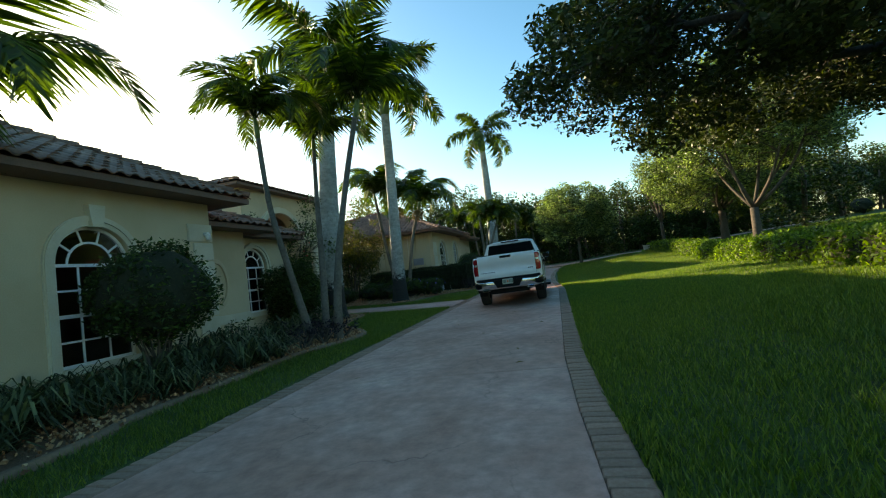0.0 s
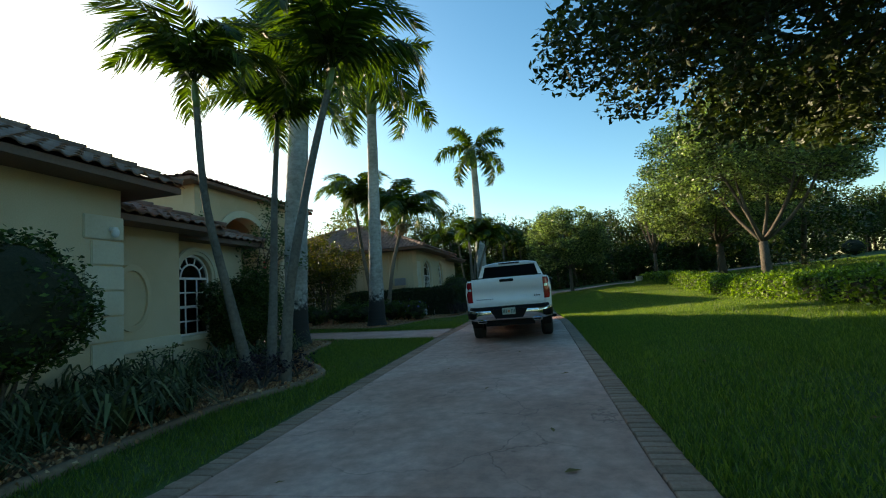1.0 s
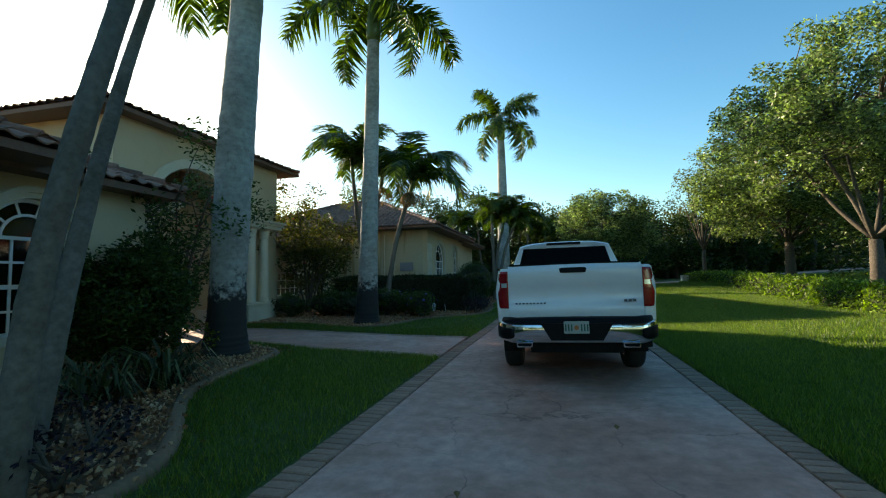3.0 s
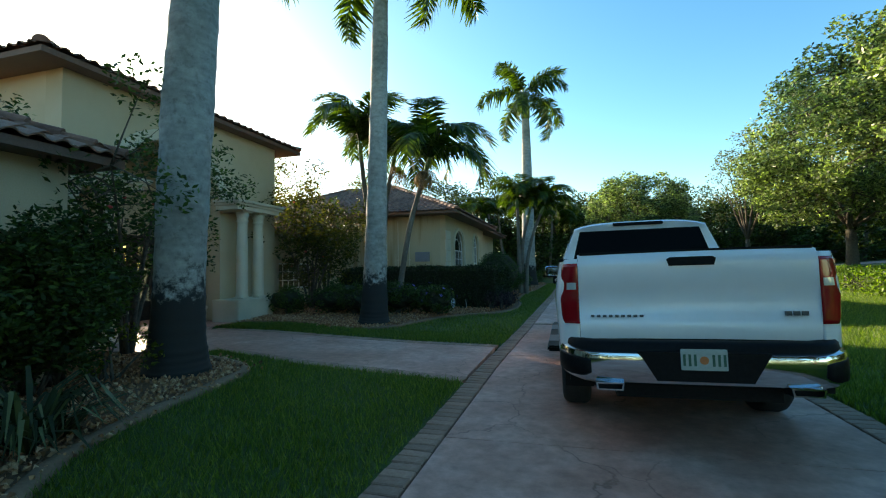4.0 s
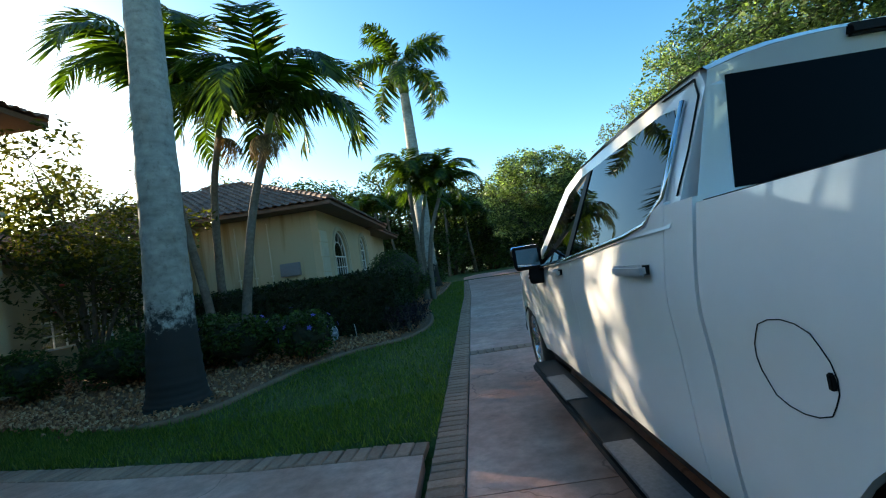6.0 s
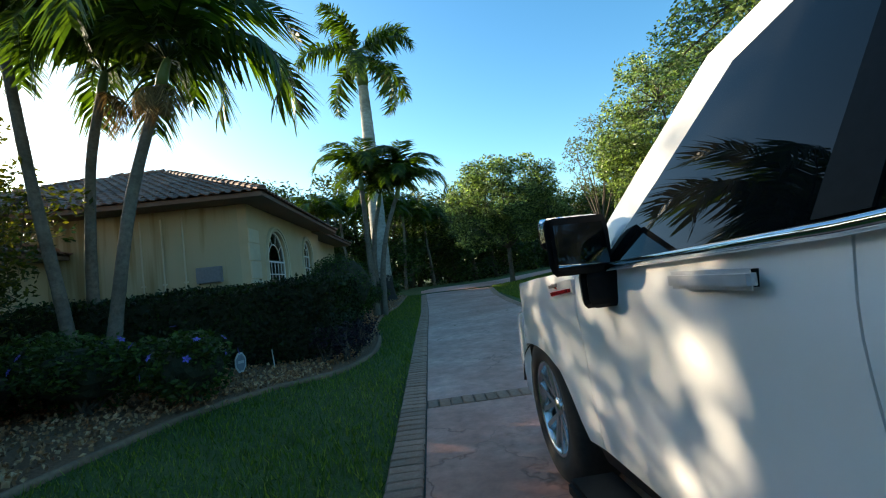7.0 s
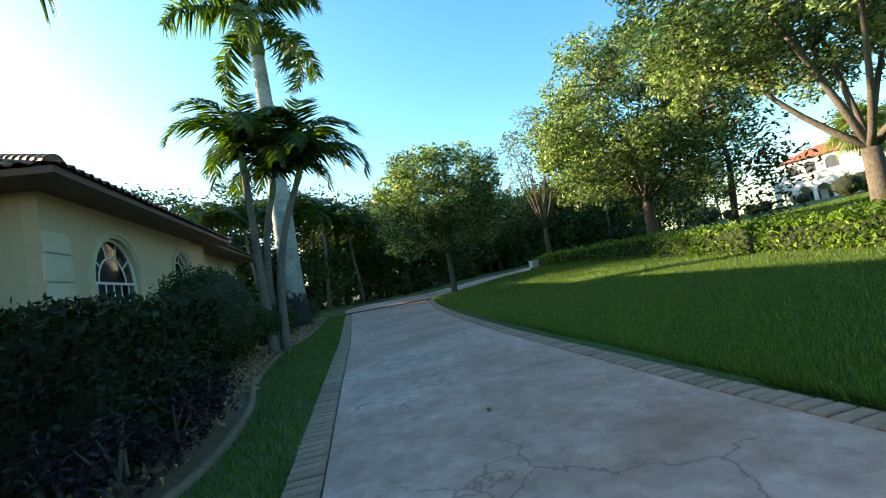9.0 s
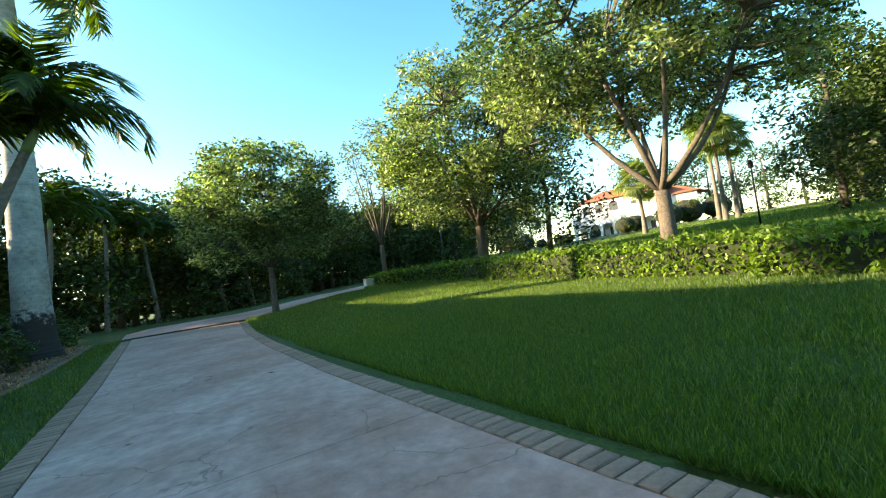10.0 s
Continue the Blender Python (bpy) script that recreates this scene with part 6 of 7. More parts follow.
def shrub(name, at, radii, label, seed, leaf=0.035, per=900, mat=None, stems=10, stem_h=0.5, clumps=26, round_top=False, flowers=None, core_k=0.8):
    """A shrub: bare stems from the ground, leaves in clumps inside an ellipsoid."""
    rng = np.random.default_rng(seed)
    ob = thing(name, label, "shrub", Matrix.Translation(at))
    rx, ry, rz = radii
    cz = stem_h + rz * 0.85
    centres, rad = [], []
    for i in range(clumps):
        d = rng.normal(size=3)
        d /= np.linalg.norm(d)
        if round_top:
            k = 0.72
        else:
            k = 0.4 + 0.5 * rng.random()
        centres.append([d[0] * rx * k, d[1] * ry * k, cz + d[2] * rz * k])
        rad.append(min(rx, rz) * (0.34 if round_top else rng.uniform(0.25, 0.42)))
    limbs = []
    for i in range(stems):
        c = centres[i % clumps]
        a = rng.random() * 2 * math.pi
        b = Vector((math.cos(a) * 0.12 * rx, math.sin(a) * 0.12 * ry, 0))
        limbs.append((bez(b, b.lerp(Vector(c), 0.5) + Vector((0, 0, 0.15 * rz)), Vector(c), 6), [0.022, 0.019, 0.016, 0.012, 0.008, 0.004]))
    part("stem", tubes_mesh("stem", limbs, BARK, 6), None, ob)
    part("foliage", quads_mesh("foliage", leaves(centres, rad, per, leaf, rng, 1.0, 0.35), mat or SHRUB_LEAF), None, ob)
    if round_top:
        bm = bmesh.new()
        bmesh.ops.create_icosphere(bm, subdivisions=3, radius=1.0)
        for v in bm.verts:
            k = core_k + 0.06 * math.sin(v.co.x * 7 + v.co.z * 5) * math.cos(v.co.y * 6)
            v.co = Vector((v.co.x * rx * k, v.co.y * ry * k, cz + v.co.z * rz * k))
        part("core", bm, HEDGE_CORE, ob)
    if flowers:
        fm, count = flowers
        for i in range(count):
            d = rng.normal(size=3)
            d /= np.linalg.norm(d)
            d[2] = abs(d[2])
            bm = bmesh.new()
            for k in range(5):
                a = 2 * math.pi * k / 5
                v = [bm.verts.new(q) for q in ((0, 0, 0), (0.03 * math.cos(a - 0.5), 0.03 * math.sin(a - 0.5), 0.012), (0.05 * math.cos(a), 0.05 * math.sin(a), 0.006), (0.03 * math.cos(a + 0.5), 0.03 * math.sin(a + 0.5), 0.012))]
                bm.faces.new(v)
            part("flower", bm, fm, ob, m=Matrix.Translation((d[0] * rx, d[1] * ry, cz + d[2] * rz)) @ Vector((d[0], d[1], d[2])).to_track_quat("Z", "Y").to_matrix().to_4x4())
    return ob


shrub("round_shrub", (-2.85, 3.85, 0.03), (0.98, 1.0, 0.86), "clipped round dark green shrub on bare stems by the wall", 51, 0.040, 2800, stems=18, stem_h=0.68, clumps=60, round_top=True)
for i, (x, y, s) in enumerate([(-1.35, 6.35, 1.0), (-1.15, 6.9, 0.9), (-1.75, 6.9, 0.95), (-1.6, 7.4, 0.85), (-2.1, 7.5, 0.8), (-1.15, 6.05, 1.05), (-1.6, 6.0, 1.0), (-2.0, 6.3, 1.0), (-1.35, 5.6, 0.85)]):
    shrub("purple_plant", (x, y, 0.04), (0.50 * s, 0.46 * s, 0.24 * s), "low dark purple leafy plant at the foot of the palms", 60 + i, 0.03, 2600, PURPLE, 6, 0.08, 14)
shrub("flowering_shrub", (-4.3, 10.05, 0.03), (0.95, 0.95, 0.98), "tall dark green leafy shrub by the bed", 71, 0.042, 4200, stems=14, stem_h=0.3, clumps=56)
shrub("flowering_shrub", (-4.15, 10.8, 0.03), (0.72, 0.6, 0.40), "low bright green shrub in front of the taller one", 72, 0.035, 2200, YOUNG, 8, 0.08, 18)
shrub("flowering_shrub", (-4.65, 10.6, 0.03), (0.7, 0.8, 0.98), "tall dark green leafy shrub by the bed", 73, 0.042, 4200, stems=12, stem_h=0.3, clumps=44)
for i, (x, y) in enumerate([(-3.9, 6.6), (-4.1, 7.2), (-4.3, 7.8)]):
    shrub("low_shrub", (x, y, 0.03), (0.42, 0.42, 0.26), "low dark shrub along the villa wall", 75 + i, 0.035, 1500, stems=7, stem_h=0.12, clumps=14)


def small_tree(at, height_to, spread_r, label, seed, mat, leaf=0.055, per=360, clumps=40, flowers=None, low=0.9):
    """A many-stemmed garden tree with an open crown."""
    rng = np.random.default_rng(seed)
    ob = thing("garden_tree", label, "tree", Matrix.Translation(at))
    limbs, centres, rad = [], [], []
    for i in range(7):
        a = 2 * math.pi * (i + 0.6 * rng.random()) / 7
        r = spread_r * rng.uniform(0.35, 0.85)
        e = Vector((math.cos(a) * r, math.sin(a) * r, height_to * rng.uniform(0.62, 0.98)))
        pts = bez((0.05 * math.cos(a), 0.05 * math.sin(a), -0.05), (e.x * 0.25, e.y * 0.25, e.z * 0.62), e, 9)
        limbs.append((pts, [0.045 - 0.0045 * k for k in range(9)]))
        for k in range(clumps // 7):
            f = pts[int(rng.integers(3, 9))]
            d = rng.normal(size=3) * spread_r * 0.30
            c = Vector((f.x + d[0], f.y + d[1], max(low, f.z + d[2] * 0.9)))
            centres.append(tuple(c))
            rad.append(spread_r * rng.uniform(0.13, 0.25))
            limbs.append((bez(f, f.lerp(c, 0.5) + Vector((0, 0, 0.05)), c, 4), [0.014, 0.011, 0.008, 0.003]))
    part("trunk", tubes_mesh("trunk", limbs, BARK, 6), None, ob)
    part("crown", quads_mesh("crown", leaves(centres, rad, per * 4, leaf, rng, 0.9, 0.2), mat), None, ob)
    if flowers:
        for i in range(flowers):
            c = centres[int(rng.integers(len(centres)))]
            bm = bmesh.new()
            bmesh.ops.create_icosphere(bm, subdivisions=1, radius=0.045)
            part("flower", bm, FLOWER, ob, "red blossom", m=Matrix.Translation(c) @ Matrix.Diagonal((1, 1, 0.6, 1)))
    return ob


small_tree((-5.7, 12.3, 0.03), 3.8, 1.9, "open garden tree with red blossoms by the entry", 81, SHRUB_LEAF, 0.048, per=240, clumps=70, flowers=10, low=1.5)
small_tree((-7.3, 20.1, 0.03), 4.7, 2.15, "yellow-green flowering garden tree by the paned window", 82, SUNNY_LEAF, 0.065, per=150, clumps=98, flowers=6)
small_tree((-8.0, 22.2, 0.03), 3.9, 1.5, "dark leafy garden tree close to the link wall", 83, SHRUB_LEAF, 0.065, per=90, clumps=70)
for i, (x, y, rx, ry, rz, m) in enumerate([(-6.9, 18.2, 0.75, 0.6, 0.36, SHRUB_LEAF), (-5.7, 18.6, 0.75, 0.6, 0.34, SHRUB_LEAF), (-4.7, 18.5, 0.7, 0.6, 0.36, SHRUB_LEAF), (-3.6, 18.9, 0.7, 0.6, 0.40, SHRUB_LEAF), (-2.75, 19.2, 0.55, 0.55, 0.36, SHRUB_LEAF), (-2.3, 18.75, 0.45, 0.5, 0.34, SHRUB_LEAF), (-4.4, 19.3, 0.7, 0.6, 0.42, SHRUB_LEAF), (-5.6, 19.3, 0.8, 0.6, 0.42, SHRUB_LEAF)]):
    shrub("bed_shrub", (x, y, 0.04), (rx * 1.1, ry * 1.1, rz * 1.25), "low dark green clipped shrub with pale violet blooms", 90 + i, 0.042, 2600, m, 8, 0.1, 34, True, (BLUE_FLOWER, 6) if x > -4 else None, 0.62)
for i, (x, y) in enumerate([(-0.80, 20.35), (-0.72, 20.95), (-0.70, 21.6), (-1.1, 20.3), (-0.74, 22.2)]):
    shrub("purple_plant", (x, y, 0.1), (0.30, 0.36, 0.30), "low dark purple leafy plant beside the hedge", 110 + i, 0.03, 2600, PURPLE, 6, 0.06, 14)
shrub("round_shrub", (-1.72, 25.6, 0.2), (0.98, 0.98, 1.0), "clipped round dark green shrub behind the hedge", 115, 0.035, 3600, stems=8, stem_h=0.1, clumps=50, round_top=True)
shrub("round_shrub", (-1.2, 27.3, 0.4), (0.6, 0.6, 0.5), "clipped round dark green shrub behind the hedge", 116, 0.035, 3000, stems=8, stem_h=0.1, clumps=30, round_top=True)
for i, (x, y, r) in enumerate([(-2.6, 30.5, 0.9), (-1.3, 31.6, 0.7), (-2.9, 33.0, 1.0), (-0.9, 34.6, 0.6), (-2.6, 36.0, 1.1), (-1.4, 37.8, 1.0)]):
    shrub("bed_shrub", (x, y, zat(x, y)), (r, r, r * 0.7), "dark green shrub along the far wing", 120 + i, 0.05, 1400, stems=8, stem_h=0.1, clumps=26)

# ---- small objects of the beds ----
SIGN_GREY = rough_mat("sign_paint", (0.40, 0.42, 0.42), (0.50, 0.52, 0.52), 20, 0.5, 3.0, (0.8, 0.8, 0.8), 0.3, 0.0)
SIGN_BLUE = rough_mat("sign_print", (0.14, 0.17, 0.20), (0.20, 0.24, 0.27), 20, 0.5, 3.0, (0.8, 0.8, 0.8), 0.3, 0.0)


def yard_sign():
    ob = thing("yard_sign", "small eight-sided grey yard sign on a stake", "sign", pose(-2.21, 19.88, 0.03, 0, 0, 62))
    eight = [(0.10 * math.cos(math.pi * (k + 0.5) / 4), 0.30 + 0.15 * math.sin(math.pi * (k + 0.5) / 4)) for k in range(8)]
    small = [(0.078 * math.cos(math.pi * (k + 0.5) / 4), 0.30 + 0.122 * math.sin(math.pi * (k + 0.5) / 4)) for k in range(8)]
    part("plate", prism(eight, (0.0, 0.012), "y"), SIGN_GREY, ob)
    part("print", prism(small, (-0.004, 0.0), "y"), SIGN_BLUE, ob, "dark blue print")
    part("bar", box_bm(-0.05, 0.05, -0.008, -0.004, 0.29, 0.325), SIGN_GREY, ob)
    part("stake", box_bm(-0.008, 0.008, 0.012, 0.022, -0.1, 0.30), ALLOY, ob)
    st = thing("marker_stake", "thin pale marker stake in the mulch", "stake", pose(-1.92, 20.42, 0.08, 3, -4, 0))
    part("pole", tubes_mesh("pole", [([(0, 0, -0.1), (0, 0, 0.15), (0, 0, 0.32)], [0.009, 0.009, 0.009])], SIGN_GREY, 8), None, st)


yard_sign()


def leaf_litter():
    rng = random.Random(5)
    dry = leaf_mat("dry_leaf", (0.16, 0.09, 0.04), (0.30, 0.18, 0.08), 0.2, 0.8, (1.1, 0.9, 0.6))
    me = mesh_of("fallen_leaf", [(0, -0.05, 0.004), (0.022, -0.01, 0.012), (0, 0.055, 0.006), (-0.022, -0.01, 0.014)], [(0, 1, 2), (0, 2, 3)], [dry])
    for x, y in [(2.95, 3.37), (2.85, 4.23), (2.1, 5.9), (1.3, 7.4), (3.1, 6.6), (0.9, 3.2), (2.4, 8.8), (1.7, 20.6), (3.4, 22.3), (2.6, 24.8), (1.1, 23.1), (5.2, 4.2), (6.1, 5.9), (5.6, 3.1), (6.8, 4.4), (4.9, 6.8)]:
        ob = new("fallen_leaf", me)
        ob.matrix_basis = pose(x, y, float(height(x, y)) + (0.0 if x < 3.7 else 0.05), rng.uniform(-8, 8), rng.uniform(-8, 8), rng.uniform(0, 360)) @ Matrix.Scale(rng.uniform(0.7, 1.2), 4)
        tagged(ob, "dry brown fallen leaf on the ground", "leaf", "fallen leaves")


leaf_litter()


# ---- entry porch ----
DOOR_WOOD = rough_mat("dark_door_wood", (0.025, 0.016, 0.012), (0.05, 0.032, 0.024), 14, 0.4, 1.0, (0.7, 0.7, 0.7), 0.4, 0.2, 0.003)
BRIGHT_GLASS, bgt, bgb = material("leaded_glass", 0.12)
bgb.inputs["Transmission Weight"].default_value = 0.85
bgn = noise_node(bgt, 30, 3, 0.5)
bgt.links.new(ramp(bgt, bgn.outputs[0], [(0.3, (0.42, 0.45, 0.40)), (0.7, (0.60, 0.62, 0.56))]), bgb.inputs["Base Color"])
PLANTER = rough_mat("pale_planter", (0.55, 0.50, 0.42), (0.65, 0.60, 0.52), 25, 0.85, 1.5, (0.7, 0.68, 0.62), 0.4, 0.2, 0.003)


def column(x, y):
    c = thing("column", "smooth pale plaster column on a square plinth", "column", pose(x, y, 0.62), group="porch columns")
    part("shaft", lathe([(0.185, 0.0), (0.185, 0.05), (0.165, 0.08), (0.158, 0.13), (0.155, 0.7), (0.148, 1.4), (0.138, 2.1), (0.138, 2.14), (0.16, 2.16), (0.16, 2.20), (0.14, 2.22), (0.145, 2.27), (0.175, 2.33), (0.18, 2.42)], 28), TRIM, c, smooth=True)
    part("capital", box_bm(-0.19, 0.19, -0.19, 0.19, 2.42, 2.46, 0.008), TRIM, c)
    part("plinth", box_bm(-0.2, 0.2, -0.2, 0.2, 0.0, 0.04, 0.005), TRIM, c)


for y0 in (16.85, 12.35):
    pier = thing("pier", "pale square plaster pier under the porch columns", "pier", pose(-7.65, y0 + 0.45, 0))
    part("base", box_bm(-0.45, 0.40, -0.72, 0.72, -0.05, 0.55, 0.015), TRIM, pier)
    part("cap", box_bm(-0.45, 0.42, -0.74, 0.74, 0.55, 0.62, 0.012), TRIM, pier)
    column(-7.62, y0 + 0.30)
    column(-7.62, y0 + 0.96)
    ent = thing("entablature", "pale moulded stone band over the porch columns", "cornice", pose(-7.65, y0 + 0.63, 3.08), kind="structure")
    part("band", box_bm(-0.44, 0.30, -0.82, 0.95, 0.0, 0.12, 0.01), TRIM, ent)
    part("band", box_bm(-0.44, 0.36, -0.88, 1.01, 0.12, 0.19, 0.012), TRIM, ent)
    part("band", box_bm(-0.44, 0.42, -0.94, 1.07, 0.19, 0.27, 0.015), TRIM, ent)
tagged(part("porch_floor", box_bm(-10.99, -7.3, 12.9, 18.6, -0.08, 0.03), DRIVE, None), "pale concrete porch floor", "floor", kind="structure")
d = thing("door_1", "dark wooden entry door with bright leaded glass", "door", pose(-10.4, 15.35, 0.03), kind="structure")
part("door_frame", ring_prism([(0.07, 0.0), (0.07, 2.33), (1.53, 2.33), (1.53, 0.0)], [(0.0, 0.0), (0.0, 2.4), (1.6, 2.4), (1.6, 0.0)], (-0.12, 0.03), closed=False), DOOR_WOOD, d)
for k in range(2):
    y = 0.07 + 0.73 * k
    leafd = part("door_leaf", ring_prism([(y + 0.16, 0.55), (y + 0.16, 2.1), (y + 0.57, 2.1), (y + 0.57, 0.55)], [(y + 0.003, 0.0), (y + 0.003, 2.32), (y + 0.725, 2.32), (y + 0.725, 0.0)], (-0.08, -0.03)), DOOR_WOOD, d)
    part("panel", box_bm(-0.075, -0.04, y + 0.003, y + 0.725, 0.004, 0.55), DOOR_WOOD, leafd)
    pane = part("pane", box_bm(-0.06, -0.05, y + 0.16, y + 0.57, 0.55, 2.1), BRIGHT_GLASS, leafd)
    pane.visible_shadow = False
    part("handle", tubes_mesh("handle", [([(0.0, y + (0.66 if k == 0 else 0.07), 0.95), (0.05, y + (0.66 if k == 0 else 0.07), 0.97), (0.05, y + (0.66 if k == 0 else 0.07), 1.2), (0.0, y + (0.66 if k == 0 else 0.07), 1.22)], [0.012] * 4)], CHROME, 8), None, leafd, "metal handle")
    for j in range(1, 4):
        part("came", box_bm(-0.05, -0.046, y + 0.16 + 0.1025 * j - 0.004, y + 0.16 + 0.1025 * j + 0.004, 0.55, 2.1), BLACK, leafd)
    for j in range(1, 6):
        part("came", box_bm(-0.05, -0.046, y + 0.16, y + 0.57, 0.55 + 0.258 * j - 0.004, 0.55 + 0.258 * j + 0.004), BLACK, leafd)
pl = thing("planter", "pale rectangular planter box on the porch", "planter", pose(-8.85, 16.85, 0.03))
part("box", prism([(-0.28, 0.0), (0.28, 0.0), (0.31, 0.34), (-0.31, 0.34)], (-0.24, 0.24), "y"), PLANTER, pl)
part("rim", ring_prism([(-0.29, -0.22), (-0.29, 0.22), (0.29, 0.22), (0.29, -0.22)], [(-0.34, -0.27), (-0.34, 0.27), (0.34, 0.27), (0.34, -0.27)], (0.33, 0.40), "z"), PLANTER, pl)
part("soil", box_bm(-0.29, 0.29, -0.22, 0.22, 0.30, 0.355), MULCH, pl)
lantern = thing("wall_lantern", "dark metal wall lantern beside the porch arch", "lantern", pose(-10.35, 15.05, 2.1))
part("bracket", box_bm(-0.02, 0.10, -0.05, 0.05, 0.05, 0.12, 0.01), BLACK, lantern)
part("cage", lathe([(0.05, -0.25), (0.09, -0.2), (0.10, 0.0), (0.12, 0.03), (0.05, 0.12), (0.01, 0.15)], 8), BLACK, lantern, m=pose(0.14, 0, 0))
cam_box = thing("security_camera", "small white dome camera under the eave corner", "camera", pose(-3.66, 6.0, 2.62))
part("mount", box_bm(-0.12, 0.02, -0.04, 0.04, -0.02, 0.04, 0.008), WHITE, cam_box)
part("dome", lathe([(0.05, 0.0), (0.055, -0.04), (0.05, -0.09), (0.03, -0.12), (0.005, -0.13)], 16), WHITE, cam_box, smooth=True)
# meter box, pipes and medallion on the walls
GREY = rough_mat("grey_metal_box", (0.20, 0.22, 0.25), (0.27, 0.29, 0.32), 20, 0.5, 2.0, (0.8, 0.8, 0.8), 0.4, 0.05, 0.001, metal=0.3)
mb = thing("meter_box", "grey metal meter box on the stained wall", "meter box", pose(-5.12, 25.6, 1.93))
part("case", box_bm(-0.33, 0.33, -0.12, 0.0, -0.22, 0.21, 0.012), GREY, mb)
part("lid", box_bm(-0.31, 0.31, -0.135, -0.12, -0.20, 0.19, 0.006), GREY, mb)
for x in (-5.75, -6.3, -6.85):
    pipe = thing("wall_pipe", "thin painted pipe running down the stained wall", "pipe", pose(x, 25.6, 0), group="wall pipes")
    part("tube", tubes_mesh("tube", [([(0, -0.03, 1.2), (0, -0.03, 2.3), (0, -0.03, 3.55)], [0.022] * 3)], TRIM, 8), None, pipe)
    part("clamp", box_bm(-0.05, 0.05, -0.06, 0.0, 1.78, 1.82, 0.004), TRIM, pipe)
med = thing("wall_medallion", "raised oval plaster medallion on the stucco wall", "plaster relief", pose(-4.5, 7.05, 1.55))
oval = lambda k: [(0.40 * k * math.cos(2 * math.pi * i / 32), 0.62 * k * math.sin(2 * math.pi * i / 32)) for i in range(32)]
part("ring", ring_prism(oval(0.82), oval(1.0), (-0.01, 0.05)), STUCCO, med)
belt = thing("wall_band", "raised plaster band low on the stucco wall", "plaster band", pose(-4.5, 6.06, 0.55), kind="structure")
part("band", box_bm(-0.01, 0.04, 0.02, 2.12, 0.0, 0.22, 0.01), TRIM, belt)


# ---- trees and houses beyond ----
FAR_LEAF = leaf_mat("wood_leaf", (0.013, 0.029, 0.007), (0.046, 0.080, 0.017), 0.18)
PALE_LEAF = leaf_mat("olive_leaf", (0.05, 0.065, 0.03), (0.11, 0.13, 0.06), 0.35)


def woods(name, spots, label, seed, leaf=0.16, per=70, mat=None, under=5):
    """A far belt of trees as one sheet of stuff: trunks and clumps of leaves. spots: x, y, height, radius."""
    rng = np.random.default_rng(seed)
    centres, rad, limbs = [], [], []
    for x, y, h, r in spots:
        z = zat(x, y)
        for k in range(under):
            centres.append([x + rng.normal(0, r * 0.6), y + rng.normal(0, r * 0.5), z + rng.uniform(0.2, h * 0.45)])
            rad.append(r * rng.uniform(0.3, 0.55))
        limbs.append(([(x, y, z - 0.2), (x + rng.normal(0, 0.2), y, z + h * 0.35), (x + rng.normal(0, 0.4), y, z + h * 0.75)], [0.22, 0.16, 0.07]))
        for k in range(9):
            d = rng.normal(size=3)
            d /= np.linalg.norm(d)
            centres.append([x + d[0] * r * 0.75, y + d[1] * r * 0.75, z + h * 0.66 + d[2] * h * 0.27])
            rad.append(r * rng.uniform(0.35, 0.6))
    ob = thing(name, label, "trees", kind="stuff")
    tagged(part("trunks", tubes_mesh("trunks", limbs, BARK, 6), None, ob), kind="stuff")
    tagged(part("foliage", quads_mesh("foliage", leaves(centres, rad, per, leaf, rng, 0.9, 0.3), mat or FAR_LEAF), None, ob), kind="stuff")


r = random.Random(9)
spots = []
for i in range(50):  # dark belt that closes the drive
    x = -16 + 1.05 * i + r.uniform(-0.4, 0.4)
    spots.append((x, 50 + r.uniform(-1.5, 3) + max(0, x - 2) * 0.55, r.uniform(6.5, 9.0) + (2.2 if x < -4 else 0.0), r.uniform(1.9, 2.7)))
woods("near_woods", spots, "dark dense thicket at the end of the drive", 201, 0.16, 130, under=13)
spots = []
for i in range(44):
    x = -34 + 2.3 * i + r.uniform(-1, 1)
    spots.append((x, 66 + r.uniform(-4, 8) + max(0, x - 10) * 0.25, r.uniform(7.5, 11.0), r.uniform(2.6, 4.0)))
woods("far_woods", spots, "far belt of green trees under the sky", 202, 0.24, 60)
spots = [(-30 + r.uniform(-3, 3), 34 + 5 * i, r.uniform(8, 10), 3.2) for i in range(8)] + [(-22 + r.uniform(-2, 2), 50 + 4 * i, r.uniform(11, 13.5), 3.0) for i in range(5)]
woods("far_woods", spots, "trees behind the villa", 203, 0.20, 60, PALE_LEAF)
spots = [(22 + 3.2 * i + r.uniform(-1, 1), 34 + r.uniform(-3, 5) - 1.6 * i, r.uniform(8, 12), r.uniform(3.0, 4.4)) for i in range(1)]
spots += [(30 + 3.0 * i, 16 + r.uniform(-3, 3) - i, r.uniform(8, 12), r.uniform(3, 4.5)) for i in range(7)]
spots += [(24 + r.uniform(-1, 4), 1 + 2.6 * i, r.uniform(7, 10), r.uniform(2.6, 3.6)) for i in range(7)] + [(32 + 2.2 * i, 26 - 1.5 * i, r.uniform(9, 12), r.uniform(3.2, 4.2)) for i in range(3)]
spots += [(44 + 2.5 * i, 27 + 1.0 * i + r.uniform(-2, 2), r.uniform(7, 10), r.uniform(2.6, 3.6)) for i in range(5)]
woods("far_woods", spots, "dark trees on the hill beyond the hedge", 204, 0.16, 170)
